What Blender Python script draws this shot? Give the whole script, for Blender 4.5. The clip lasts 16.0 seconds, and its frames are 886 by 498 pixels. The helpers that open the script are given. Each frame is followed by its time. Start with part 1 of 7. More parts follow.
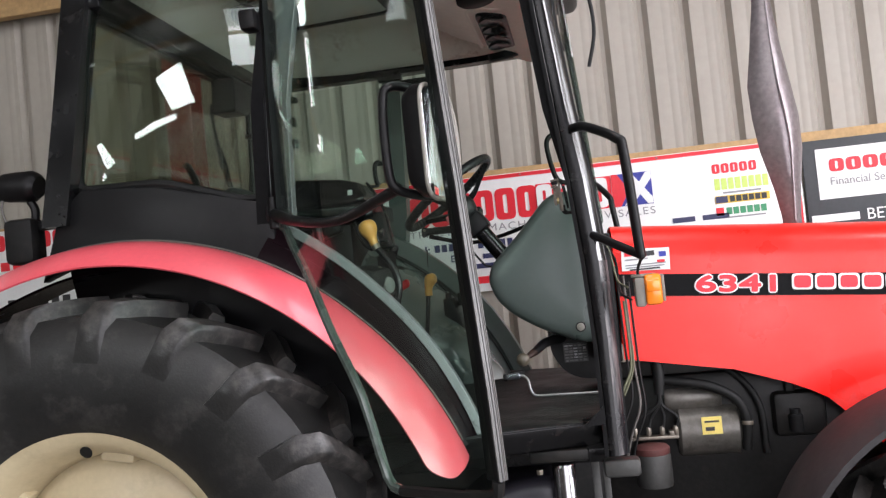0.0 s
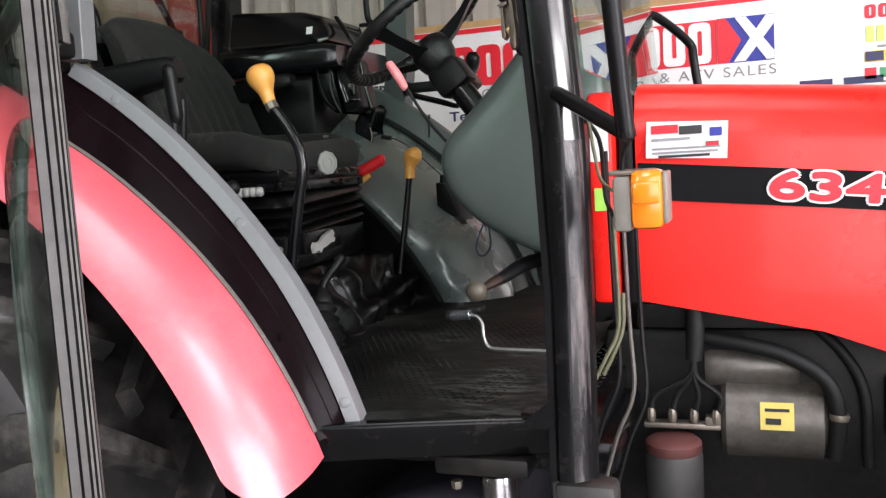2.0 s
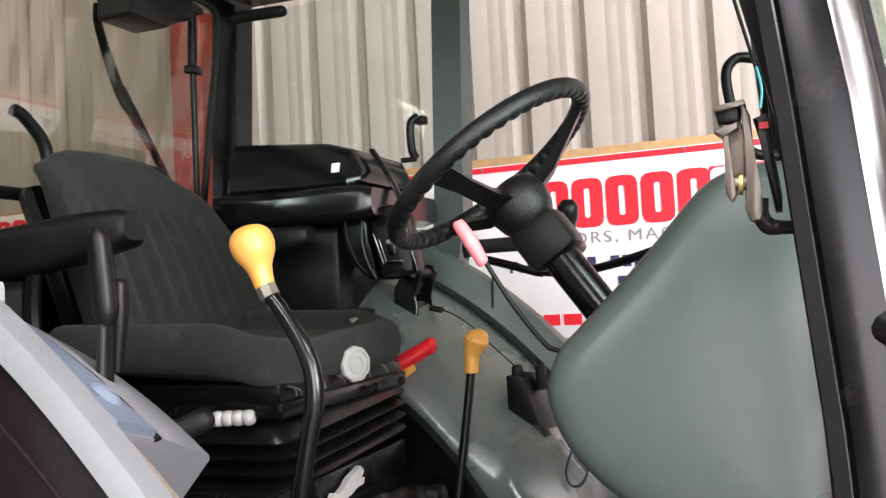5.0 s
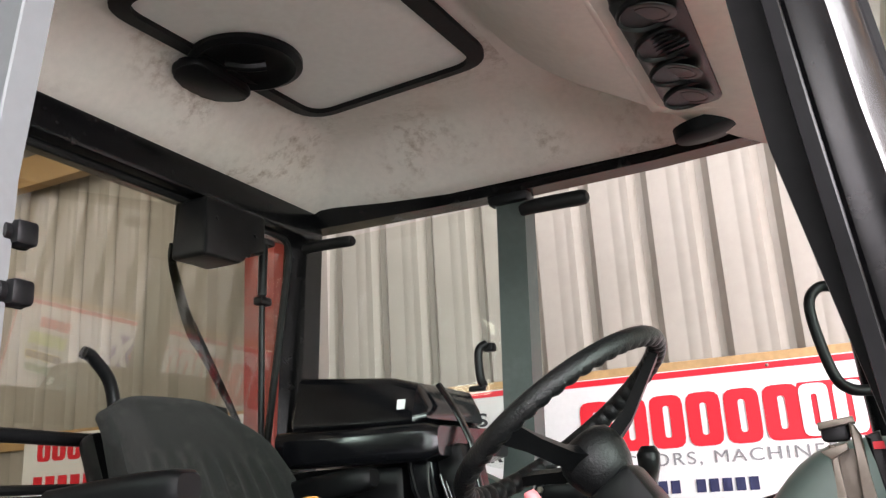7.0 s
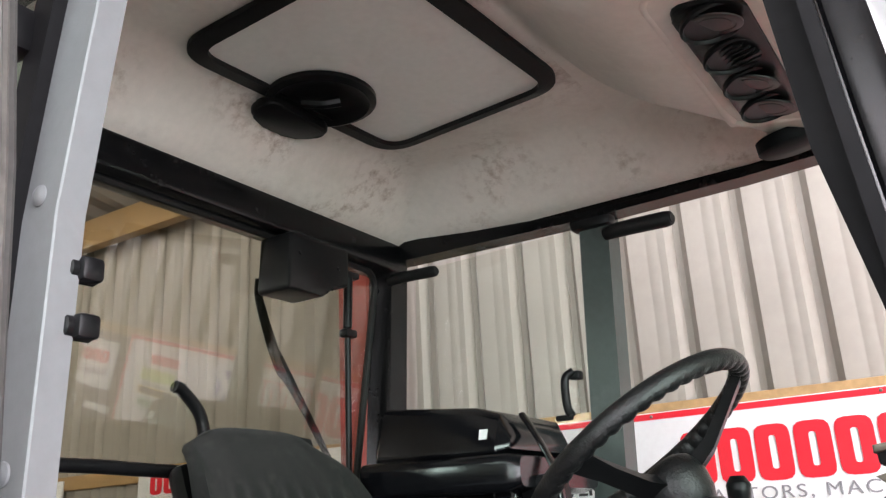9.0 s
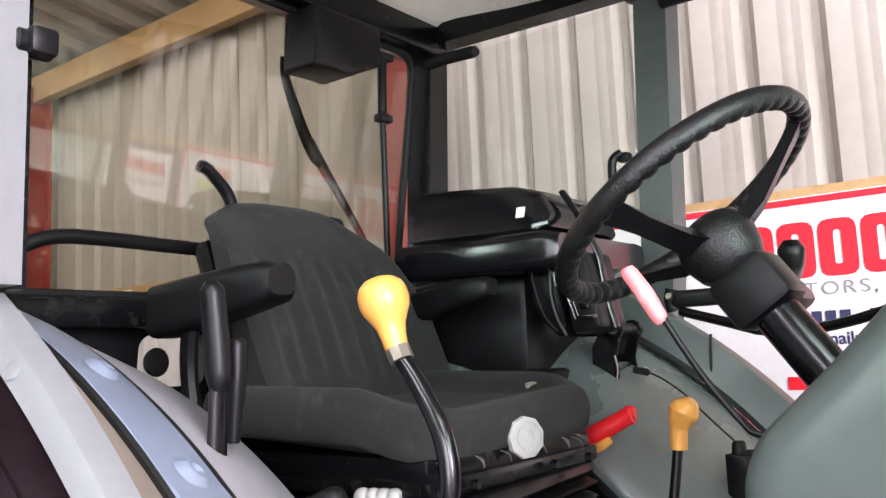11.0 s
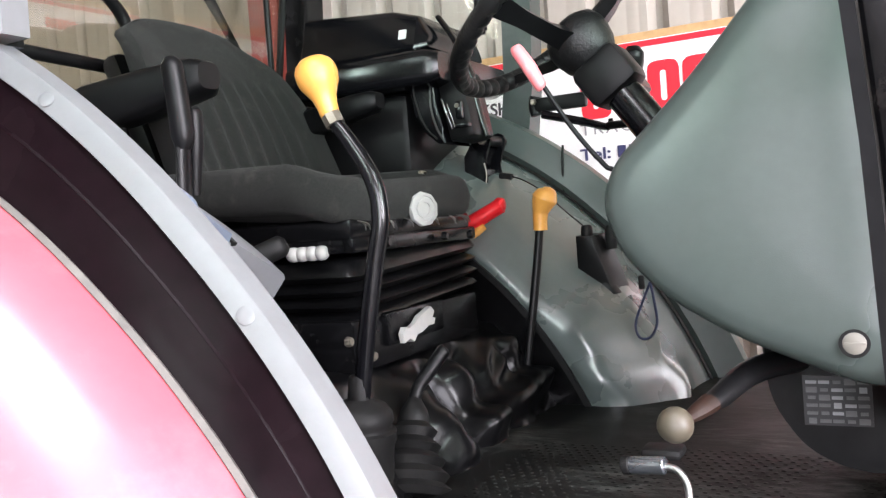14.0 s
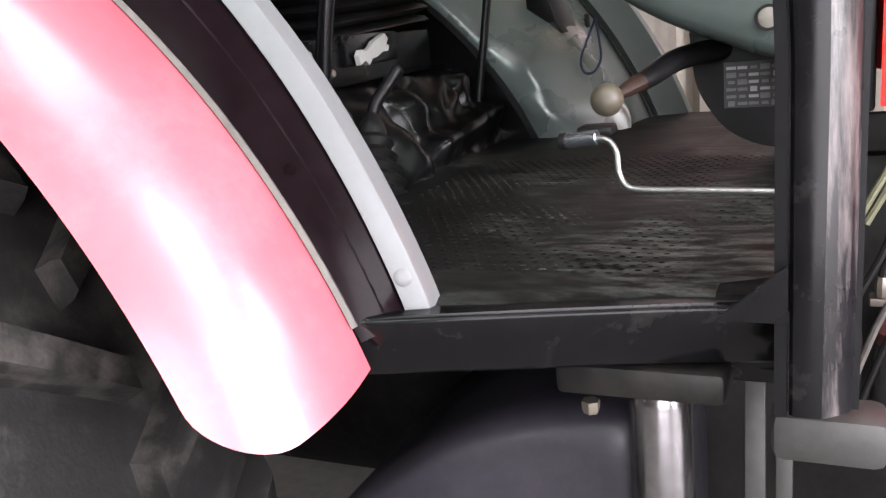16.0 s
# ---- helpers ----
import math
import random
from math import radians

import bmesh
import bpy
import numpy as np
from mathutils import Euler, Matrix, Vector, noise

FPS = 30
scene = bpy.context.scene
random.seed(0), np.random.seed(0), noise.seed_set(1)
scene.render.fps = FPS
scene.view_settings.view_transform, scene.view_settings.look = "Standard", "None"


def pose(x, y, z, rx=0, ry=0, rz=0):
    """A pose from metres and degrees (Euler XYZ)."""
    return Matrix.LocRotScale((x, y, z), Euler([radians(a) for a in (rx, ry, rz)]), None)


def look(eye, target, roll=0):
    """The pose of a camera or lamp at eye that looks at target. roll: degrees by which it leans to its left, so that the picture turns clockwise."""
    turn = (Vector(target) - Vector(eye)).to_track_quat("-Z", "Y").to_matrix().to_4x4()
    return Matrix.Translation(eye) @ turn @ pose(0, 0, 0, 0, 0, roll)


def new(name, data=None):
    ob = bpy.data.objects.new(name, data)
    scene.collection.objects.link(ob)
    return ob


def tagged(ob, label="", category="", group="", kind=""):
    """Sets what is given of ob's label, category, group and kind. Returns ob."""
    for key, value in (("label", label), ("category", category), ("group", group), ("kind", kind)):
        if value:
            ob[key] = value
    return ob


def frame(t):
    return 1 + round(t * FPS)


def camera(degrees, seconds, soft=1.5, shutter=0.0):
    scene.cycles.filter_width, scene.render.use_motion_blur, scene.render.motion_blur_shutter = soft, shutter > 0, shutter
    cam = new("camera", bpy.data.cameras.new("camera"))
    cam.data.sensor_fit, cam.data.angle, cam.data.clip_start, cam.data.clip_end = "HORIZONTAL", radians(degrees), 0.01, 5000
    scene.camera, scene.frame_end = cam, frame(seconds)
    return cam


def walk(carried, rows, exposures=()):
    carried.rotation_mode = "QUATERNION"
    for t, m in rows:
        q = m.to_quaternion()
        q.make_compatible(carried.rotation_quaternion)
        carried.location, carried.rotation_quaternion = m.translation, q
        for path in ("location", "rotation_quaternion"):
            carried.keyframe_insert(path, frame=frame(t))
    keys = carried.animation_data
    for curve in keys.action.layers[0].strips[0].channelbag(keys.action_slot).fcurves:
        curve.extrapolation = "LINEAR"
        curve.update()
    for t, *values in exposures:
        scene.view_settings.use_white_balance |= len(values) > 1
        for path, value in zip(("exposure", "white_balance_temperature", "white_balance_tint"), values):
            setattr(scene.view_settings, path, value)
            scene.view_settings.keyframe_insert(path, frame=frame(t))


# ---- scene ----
cam = camera(54.9, 16.0, soft=1.3)
METRES, EYE, TILT, LEAN, TURN = 2.9, 1.5, 2.3, 5.7, 9.5
ROWS = [
    (0.0, 0.0, 0.0, 0.0, 0.0, 0.0, -0.0),
    (0.5, 0.0757, 0.0909, 0.0029, 3.92, -1.47, -0.14),
    (1.0, 0.112, 0.1925, -0.0042, 5.43, -3.2, -0.78),
    (1.5, 0.1427, 0.2823, -0.001, 7.07, -5.79, -1.02),
    (2.0, 0.1652, 0.3551, 0.0023, 10.19, -9.17, -1.72),
    (2.5, 0.1345, 0.4131, -0.0016, 10.99, -10.38, -1.83),
    (3.0, 0.0945, 0.4632, 0.0014, 9.41, -9.9, -1.66),
    (5.5, 0.0849, 0.6173, 0.0376, 13.13, 2.45, -1.84),
    (6.0, 0.0859, 0.6217, 0.0458, 14.34, 5.51, -1.59),
    (6.5, 0.0834, 0.6239, 0.0554, 15.56, 8.44, -1.52),
    (7.0, 0.0807, 0.6206, 0.0642, 16.78, 11.88, -1.63),
    (7.5, 0.0792, 0.6187, 0.07, 18.19, 15.06, -1.57),
    (8.0, 0.0818, 0.6185, 0.0721, 19.33, 16.79, -1.44),
    (8.5, 0.0877, 0.623, 0.0687, 20.73, 16.44, -1.23),
    (9.0, 0.098, 0.6312, 0.0628, 23.99, 13.82, -1.39),
    (9.5, 0.1034, 0.6499, 0.055, 28.14, 10.11, -1.83),
    (12.0, 0.0946, 0.6839, 0.012, 27.04, -1.48, -1.31),
    (12.5, 0.0989, 0.6671, 0.0022, 25.89, -2.94, -1.01),
    (13.0, 0.0965, 0.6462, -0.0053, 23.2, -3.83, -0.32),
    (13.5, 0.095, 0.6135, -0.0105, 19.65, -4.25, -0.37),
    (14.0, 0.099, 0.5922, -0.0184, 17.53, -5.69, -0.37),
    (14.5, 0.1083, 0.5817, -0.0314, 16.76, -8.91, -0.31),
    (15.0, 0.1151, 0.5708, -0.0416, 16.68, -12.16, -0.47),
    (15.5, 0.1159, 0.5646, -0.0543, 16.53, -15.34, -0.2),
    (16.0, 0.1129, 0.5498, -0.0648, 14.42, -18.31, 0.53),
]
walk(cam, [(t, pose(0, 0, EYE, TILT, LEAN, TURN) @ pose(METRES * x, METRES * y, METRES * z, 90 + pitch, roll, yaw)) for t, x, y, z, yaw, pitch, roll in ROWS],
     exposures=[(0.0, -0.83, 6400, 10), (2.0, -0.60, 6500, 10), (3.2, -0.20, 6500, 10), (5.3, 0.31, 6600, 14), (7.5, 0.18, 6550, 12), (8.4, 0.14, 6400, 11), (9.5, 0.22, 6450, 13), (12.0, 0.71, 6350, 19), (13.5, 0.71, 6350, 17), (14.5, 0.36, 6450, 9), (16.0, 0.15, 6500, 12)])

# ---- world and light ----
world = bpy.data.worlds.new("world")
scene.world = world
world.use_nodes = True
wn = world.node_tree.nodes
sky = wn.new("ShaderNodeTexSky")
sky.sky_type, sky.sun_disc, sky.sun_elevation, sky.sun_rotation = "NISHITA", False, radians(40), radians(120)
world.node_tree.links.new(sky.outputs[0], wn["Background"].inputs[0])
wn["Background"].inputs[1].default_value = 0.12


def area(name, eye, target, w, h, watts, colour=(1, 1, 1)):
    d = bpy.data.lights.new(name, "AREA")
    d.shape, d.size, d.size_y, d.energy, d.color = "RECTANGLE", w, h, watts, colour
    ob = new(name, d)
    ob.matrix_world = look(eye, target)
    return ob


# daylight through the open end of the shed ahead of the tractor, the side door and the rooflights
area("end_door_daylight", (7.85, -1.1, 2.5), (-0.6, 2.2, 1.3), 4.4, 3.9, 1450, (0.98, 0.95, 1.0))
area("side_door_daylight", (2.0, -4.15, 1.9), (0.6, 2.6, 1.4), 6.0, 3.7, 620, (0.98, 0.94, 1.0))
area("rooflight_daylight_a", (-0.4, -2.6, 4.62), (-0.4, -0.8, 0.0), 2.0, 2.6, 200, (0.98, 0.94, 1.0))
area("rooflight_daylight_b", (2.5, 1.2, 4.05), (1.2, 2.2, 0.0), 1.0, 2.6, 190, (0.98, 0.94, 1.0))
area("rooflight_daylight_c", (0.0, 2.1, 3.92), (0.0, 2.4, 0.0), 1.7, 2.4, 80, (0.97, 0.95, 1.0))
area("rooflight_daylight_d", (5.0, 2.6, 3.82), (4.2, 2.8, 0.0), 1.6, 3.4, 200, (0.98, 0.96, 1.0))
sd = bpy.data.lights.new("sun", "SUN")
sd.energy, sd.angle, sd.color = 2.5, radians(0.5), (1.0, 0.95, 0.88)
new("sun", sd).matrix_world = look((9, -6, 9), (0, 0, 0))

# ---- materials ----


def mat(name, base, rough=0.5, metal=0.0, var=0.12, scale=6.0, fine=60.0, bump=0.0, bscale=250.0, coat=0.0, dirt=None, dirt_amount=0.0, dirt_scale=5.0, dirt_from=0.52, spec=0.5, sheen=0.0, coat_rough=0.06, streak=1.0):
    m = bpy.data.materials.new(name)
    m.use_nodes = True
    nt, N, L = m.node_tree, m.node_tree.nodes, m.node_tree.links
    b = N["Principled BSDF"]
    tc = N.new("ShaderNodeTexCoord")
    n1, n2 = N.new("ShaderNodeTexNoise"), N.new("ShaderNodeTexNoise")
    n1.inputs["Scale"].default_value, n1.inputs["Detail"].default_value = scale, 5
    n2.inputs["Scale"].default_value, n2.inputs["Detail"].default_value = fine, 3
    for n in (n1, n2):
        L.new(tc.outputs["Object"], n.inputs["Vector"])
    add = N.new("ShaderNodeMath")
    add.operation = "MULTIPLY_ADD"
    L.new(n1.outputs[0], add.inputs[0])
    add.inputs[1].default_value = 0.6
    L.new(n2.outputs[0], add.inputs[2])
    rng = N.new("ShaderNodeMapRange")
    L.new(add.outputs[0], rng.inputs[0])
    rng.inputs[1].default_value, rng.inputs[2].default_value = 0.5, 1.1
    rng.inputs[3].default_value, rng.inputs[4].default_value = 1 - var, 1 + var
    mul = N.new("ShaderNodeVectorMath")
    mul.operation = "SCALE"
    mul.inputs[0].default_value = base
    L.new(rng.outputs[0], mul.inputs["Scale"])
    colour = mul.outputs[0]
    if dirt:
        d = N.new("ShaderNodeTexNoise")
        d.inputs["Scale"].default_value, d.inputs["Detail"].default_value, d.inputs["Roughness"].default_value = dirt_scale, 8, 0.7
        run = N.new("ShaderNodeMapping")
        run.inputs["Scale"].default_value = (1, 1, 1 / streak)
        L.new(tc.outputs["Object"], run.inputs["Vector"])
        L.new(run.outputs[0], d.inputs["Vector"])
        r = N.new("ShaderNodeMapRange")
        r.inputs[1].default_value, r.inputs[2].default_value, r.inputs[4].default_value = dirt_from, dirt_from + 0.2, dirt_amount
        L.new(d.outputs[0], r.inputs[0])
        mx = N.new("ShaderNodeMixRGB")
        L.new(r.outputs[0], mx.inputs[0])
        L.new(colour, mx.inputs[1])
        mx.inputs[2].default_value = (*dirt, 1)
        colour = mx.outputs[0]
    L.new(colour, b.inputs["Base Color"])
    rr = N.new("ShaderNodeMapRange")
    L.new(n1.outputs[0], rr.inputs[0])
    rr.inputs[1].default_value, rr.inputs[2].default_value = 0.3, 0.7
    rr.inputs[3].default_value, rr.inputs[4].default_value = max(0.02, rough - 0.08), min(1, rough + 0.08)
    L.new(rr.outputs[0], b.inputs["Roughness"])
    b.inputs["Metallic"].default_value = metal
    b.inputs["Coat Weight"].default_value = coat
    b.inputs["Coat Roughness"].default_value = coat_rough
    b.inputs["Specular IOR Level"].default_value = spec
    b.inputs["Sheen Weight"].default_value = sheen
    if bump:
        bn = N.new("ShaderNodeTexNoise")
        bn.inputs["Scale"].default_value, bn.inputs["Detail"].default_value = bscale, 4
        L.new(tc.outputs["Object"], bn.inputs["Vector"])
        bp = N.new("ShaderNodeBump")
        bp.inputs["Strength"].default_value, bp.inputs["Distance"].default_value = bump, 0.002
        L.new(bn.outputs[0], bp.inputs["Height"])
        L.new(bp.outputs[0], b.inputs["Normal"])
    return m


RED = mat("red_gloss_paint", (0.84, 0.013, 0.008), 0.33, var=0.04, coat=0.12, spec=0.35, dirt=(0.62, 0.06, 0.05), dirt_amount=0.12, dirt_scale=9)
# pinker than the bonnet red, with paler noise patches
FENDER = mat("pinkish_red_paint", (0.78, 0.095, 0.125), 0.43, var=0.05, coat=0.8, coat_rough=0.18, spec=0.72, dirt=(0.80, 0.30, 0.32), dirt_amount=0.22, dirt_scale=6)
BLACK = mat("black_gloss_paint", (0.004, 0.004, 0.0045), 0.22, var=0.3, spec=0.22, dirt=(0.08, 0.072, 0.066), dirt_amount=0.22, dirt_scale=22, dirt_from=0.56, bump=0.025)
PANEL = mat("dark_weathered_panel", (0.0052, 0.0026, 0.0036), 0.24, var=0.3, spec=0.035, coat=0.03, coat_rough=0.15, dirt=(0.024, 0.018, 0.021), dirt_amount=0.20, dirt_scale=34, dirt_from=0.58, bump=0.08)
SATIN = mat("black_satin_plastic", (0.005, 0.005, 0.0055), 0.36, var=0.25, spec=0.22, bump=0.12, bscale=900, dirt=(0.035, 0.033, 0.031), dirt_amount=0.15, dirt_from=0.56)
GLOSSY = mat("black_glossy_plastic", (0.004, 0.004, 0.005), 0.17, var=0.2, spec=0.5, dirt=(0.05, 0.05, 0.05), dirt_amount=0.10, dirt_scale=20, dirt_from=0.57)
RUBBER = mat("black_rubber", (0.007, 0.007, 0.007), 0.55, var=0.3, spec=0.25, bump=0.2, bscale=400, dirt=(0.06, 0.056, 0.05), dirt_amount=0.22, dirt_from=0.56)
SEAL = mat("grey_weathered_rubber_seal", (0.095, 0.088, 0.080), 0.5, var=0.3, bump=0.1)
TYRE = mat("dusty_tyre_rubber", (0.013, 0.0127, 0.0122), 0.40, var=0.3, spec=0.42, bump=0.35, bscale=120, dirt=(0.17, 0.15, 0.138), dirt_amount=0.55, dirt_scale=5, dirt_from=0.50)
FABRIC = mat("dark_grey_seat_fabric", (0.0165, 0.0170, 0.0157), 0.9, var=0.35, scale=9, fine=350, bump=0.6, bscale=1400, sheen=0.06, spec=0.2, dirt=(0.075, 0.073, 0.064), dirt_amount=0.45, dirt_scale=22, dirt_from=0.55)
VINYL = mat("wrinkled_black_vinyl", (0.0030, 0.0030, 0.0034), 0.36, var=0.25, spec=0.12, coat=0.35, coat_rough=0.16, bump=0.06, bscale=40, dirt=(0.025, 0.025, 0.025), dirt_amount=0.05, dirt_scale=8, dirt_from=0.58)
GREY = mat("grey_green_moulded_plastic", (0.064, 0.081, 0.075), 0.32, var=0.05, scale=3, bump=0.06, bscale=700)
GVINYL = mat("grey_green_vinyl_cover", (0.112, 0.136, 0.130), 0.30, var=0.06, bump=0.05, bscale=30, spec=1.0, coat=1.0, coat_rough=0.26)
PILLARG = mat("dark_grey_green_pillar_paint", (0.052, 0.064, 0.060), 0.4, var=0.1, dirt=(0.15, 0.16, 0.16), dirt_amount=0.3)
SILVER = mat("silver_grey_paint", (0.148, 0.156, 0.160), 0.40, metal=0.1, var=0.06, dirt=(0.105, 0.10, 0.098), dirt_amount=0.3, dirt_scale=10, bump=0.06)
PALE = mat("pale_grey_plastic", (0.215, 0.22, 0.232), 0.42, var=0.05, dirt=(0.19, 0.175, 0.155), dirt_amount=0.3)
BLUEGREY = mat("blue_grey_plastic", (0.155, 0.19, 0.245), 0.34, var=0.06, dirt=(0.35, 0.17, 0.09), dirt_amount=0.06, dirt_scale=18)
TAN = mat("dusty_tan_panel", (0.235, 0.205, 0.165), 0.55, var=0.1, dirt=(0.16, 0.13, 0.095), dirt_amount=0.35)
LINER = mat("beige_headliner", (0.74, 0.69, 0.625), 0.75, var=0.05, scale=2, bump=0.12, bscale=600, dirt=(0.42, 0.33, 0.24), dirt_amount=0.30, dirt_scale=3, dirt_from=0.56)
HATCHW = mat("off_white_hatch_panel", (0.76, 0.745, 0.70), 0.6, var=0.04, bump=0.08, bscale=600, dirt=(0.50, 0.46, 0.41), dirt_amount=0.25)
CHROME = mat("oily_polished_steel", (0.30, 0.29, 0.30), 0.24, metal=1.0, var=0.2, dirt=(0.05, 0.04, 0.035), dirt_amount=0.6, dirt_scale=9, dirt_from=0.46)
STEEL = mat("worn_zinc_steel", (0.24, 0.215, 0.18), 0.42, metal=0.75, var=0.15, dirt=(0.12, 0.08, 0.05), dirt_amount=0.5, dirt_scale=15)
CASTING = mat("dark_oily_casting", (0.008, 0.0077, 0.0074), 0.42, var=0.4, spec=0.22, bump=0.4, bscale=60, dirt=(0.045, 0.038, 0.032), dirt_amount=0.35)
ALLOY = mat("dull_alloy_housing", (0.052, 0.052, 0.050), 0.5, metal=0.3, var=0.2, bump=0.2, bscale=90, dirt=(0.025, 0.022, 0.02), dirt_amount=0.5)
CREAM = mat("cream_wheel_paint", (0.50, 0.42, 0.27), 0.45, var=0.06, coat=0.1, dirt=(0.25, 0.20, 0.12), dirt_amount=0.4, dirt_scale=5)
YELLOW = mat("amber_yellow_knob_plastic", (0.76, 0.36, 0.075), 0.30, var=0.05, coat=0.2, dirt=(0.40, 0.20, 0.05), dirt_amount=0.25, dirt_scale=25)
REDP = mat("red_plastic_grip", (0.74, 0.012, 0.018), 0.38, var=0.05)
PINKP = mat("faded_red_plastic_grip", (0.82, 0.22, 0.24), 0.4, var=0.08, dirt=(0.85, 0.55, 0.55), dirt_amount=0.5, dirt_scale=20)
WHITEP = mat("translucent_white_plastic", (0.37, 0.365, 0.35), 0.35, var=0.1, dirt=(0.19, 0.18, 0.16), dirt_amount=0.35, dirt_scale=30)
ORANGE = mat("orange_indicator_lens", (0.88, 0.23, 0.01), 0.16, var=0.05, coat=0.4)
LAMPGREY = mat("grey_beige_lamp_plastic", (0.20, 0.19, 0.165), 0.4, var=0.1, dirt=(0.08, 0.075, 0.07), dirt_amount=0.3, dirt_scale=30)
BROWN = mat("brown_red_cap", (0.10, 0.035, 0.032), 0.45, var=0.2)
YLABEL = mat("yellow_label", (0.78, 0.62, 0.16), 0.5, var=0.06, dirt=(0.3, 0.22, 0.08), dirt_amount=0.4, dirt_scale=30)
GLABEL = mat("green_label", (0.36, 0.66, 0.10), 0.5)
PAPER = mat("white_label_paper", (0.74, 0.74, 0.73), 0.55, var=0.04)
INK = mat("black_print", (0.02, 0.02, 0.022), 0.5)
BLUEINK = mat("dark_blue_print", (0.025, 0.03, 0.09), 0.5)
GREYINK = mat("grey_print", (0.25, 0.25, 0.26), 0.5)
PLATEINK = mat("worn_grey_print", (0.09, 0.09, 0.092), 0.5, var=0.3)
REDINK = mat("red_print", (0.70, 0.015, 0.03), 0.45, var=0.04)
BLUE = mat("flag_blue_print", (0.02, 0.03, 0.28), 0.45)
LIME = mat("lime_print", (0.55, 0.72, 0.16), 0.5)
GREENINK = mat("green_print", (0.05, 0.28, 0.13), 0.5)
YINK = mat("yellow_print", (0.75, 0.52, 0.05), 0.5)
BOARD = mat("white_sign_board", (0.78, 0.79, 0.78), 0.38, var=0.03, scale=2, dirt=(0.6, 0.58, 0.52), dirt_amount=0.2)
DARKBOARD = mat("charcoal_sign_board", (0.045, 0.05, 0.055), 0.45, var=0.1)
TIMBER = mat("bare_softwood_timber", (0.42, 0.27, 0.12), 0.65, var=0.2, scale=4, fine=40, bump=0.25, bscale=50)
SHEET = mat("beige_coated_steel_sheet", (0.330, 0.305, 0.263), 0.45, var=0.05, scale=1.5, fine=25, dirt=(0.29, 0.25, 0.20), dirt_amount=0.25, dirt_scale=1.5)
# for the unseen left and front walls: darkened to cut bounced light
DARKSHEET = mat("low_bounce_dark_sheeting", (0.16, 0.145, 0.125), 0.6, var=0.12, scale=1.5, dirt=(0.10, 0.085, 0.07), dirt_amount=0.4, dirt_scale=1.5)
WORN = mat("worn_streaked_black_paint", (0.009, 0.0085, 0.010), 0.30, var=0.3, spec=0.32, bump=0.08, dirt=(0.21, 0.18, 0.178), dirt_amount=0.8, dirt_scale=34, dirt_from=0.47, streak=9.0)
GEDGE = mat("green_grey_glass_edging", (0.055, 0.070, 0.062), 0.25, var=0.25, dirt=(0.16, 0.17, 0.16), dirt_amount=0.4, dirt_scale=12)
SIDEWALL = mat("black_tyre_sidewall_rubber", (0.011, 0.0108, 0.0105), 0.42, var=0.3, spec=0.45, bump=0.25, bscale=160, dirt=(0.10, 0.092, 0.085), dirt_amount=0.40, dirt_scale=7, dirt_from=0.52)
DULLSTEEL = mat("dull_plated_steel", (0.36, 0.36, 0.35), 0.34, metal=0.9, var=0.15, dirt=(0.16, 0.14, 0.12), dirt_amount=0.35, dirt_scale=20)
RIB = mat("pale_grey_weathered_rubber", (0.058, 0.055, 0.052), 0.42, var=0.3, dirt=(0.04, 0.04, 0.036), dirt_amount=0.5, dirt_scale=14)
PALEWIRE = mat("pale_green_grey_wire", (0.105, 0.108, 0.062), 0.5, var=0.2)
TANK = mat("satin_black_tank_plastic", (0.024, 0.022, 0.029), 0.42, var=0.2, spec=0.45, bump=0.1, dirt=(0.06, 0.055, 0.06), dirt_amount=0.2)
FLATBLACK = mat("matt_black_rubber_strip", (0.005, 0.005, 0.0055), 0.6, var=0.3, spec=0.10)
ROOFS = mat("grey_roof_sheet", (0.30, 0.28, 0.25), 0.6, var=0.1)
OXIDE = mat("red_oxide_steel_paint", (0.26, 0.045, 0.035), 0.55, var=0.15, dirt=(0.15, 0.06, 0.05), dirt_amount=0.4)
CONCRETE = mat("concrete_floor", (0.17, 0.165, 0.155), 0.7, var=0.15, scale=1.5, fine=30, bump=0.3, bscale=60, dirt=(0.07, 0.063, 0.056), dirt_amount=0.6, dirt_scale=1.2)
MUFFLER = mat("heat_stained_exhaust_steel", (0.21, 0.185, 0.19), 0.38, metal=0.7, var=0.25, scale=4, bump=0.1, dirt=(0.075, 0.06, 0.058), dirt_amount=0.5, dirt_scale=3)
CYAN = mat("cyan_cord", (0.10, 0.55, 0.62), 0.6)
NAVY = mat("dark_blue_cord", (0.02, 0.03, 0.07), 0.6)
MUDGUARD = mat("dark_grey_mudguard_plastic", (0.035, 0.033, 0.034), 0.62, var=0.2, spec=0.2, dirt=(0.08, 0.075, 0.07), dirt_amount=0.3)
PILLARBLACK = mat("glossy_black_pillar_paint", (0.005, 0.005, 0.006), 0.20, var=0.2, spec=0.9, dirt=(0.05, 0.045, 0.045), dirt_amount=0.15, dirt_scale=16, dirt_from=0.56, bump=0.02, coat=0.55, coat_rough=0.17)
LEATHER = mat("worn_black_leather_grain", (0.007, 0.007, 0.0075), 0.36, var=0.3, spec=0.4, bump=0.55, bscale=260, dirt=(0.05, 0.048, 0.044), dirt_amount=0.3, dirt_scale=18, dirt_from=0.54)
VENTGREY = mat("dark_grey_vent_plastic", (0.022, 0.021, 0.022), 0.42, var=0.2, spec=0.3)
YELLOWZINC = mat("brassy_zinc_plate", (0.42, 0.31, 0.12), 0.38, metal=0.8, var=0.15)
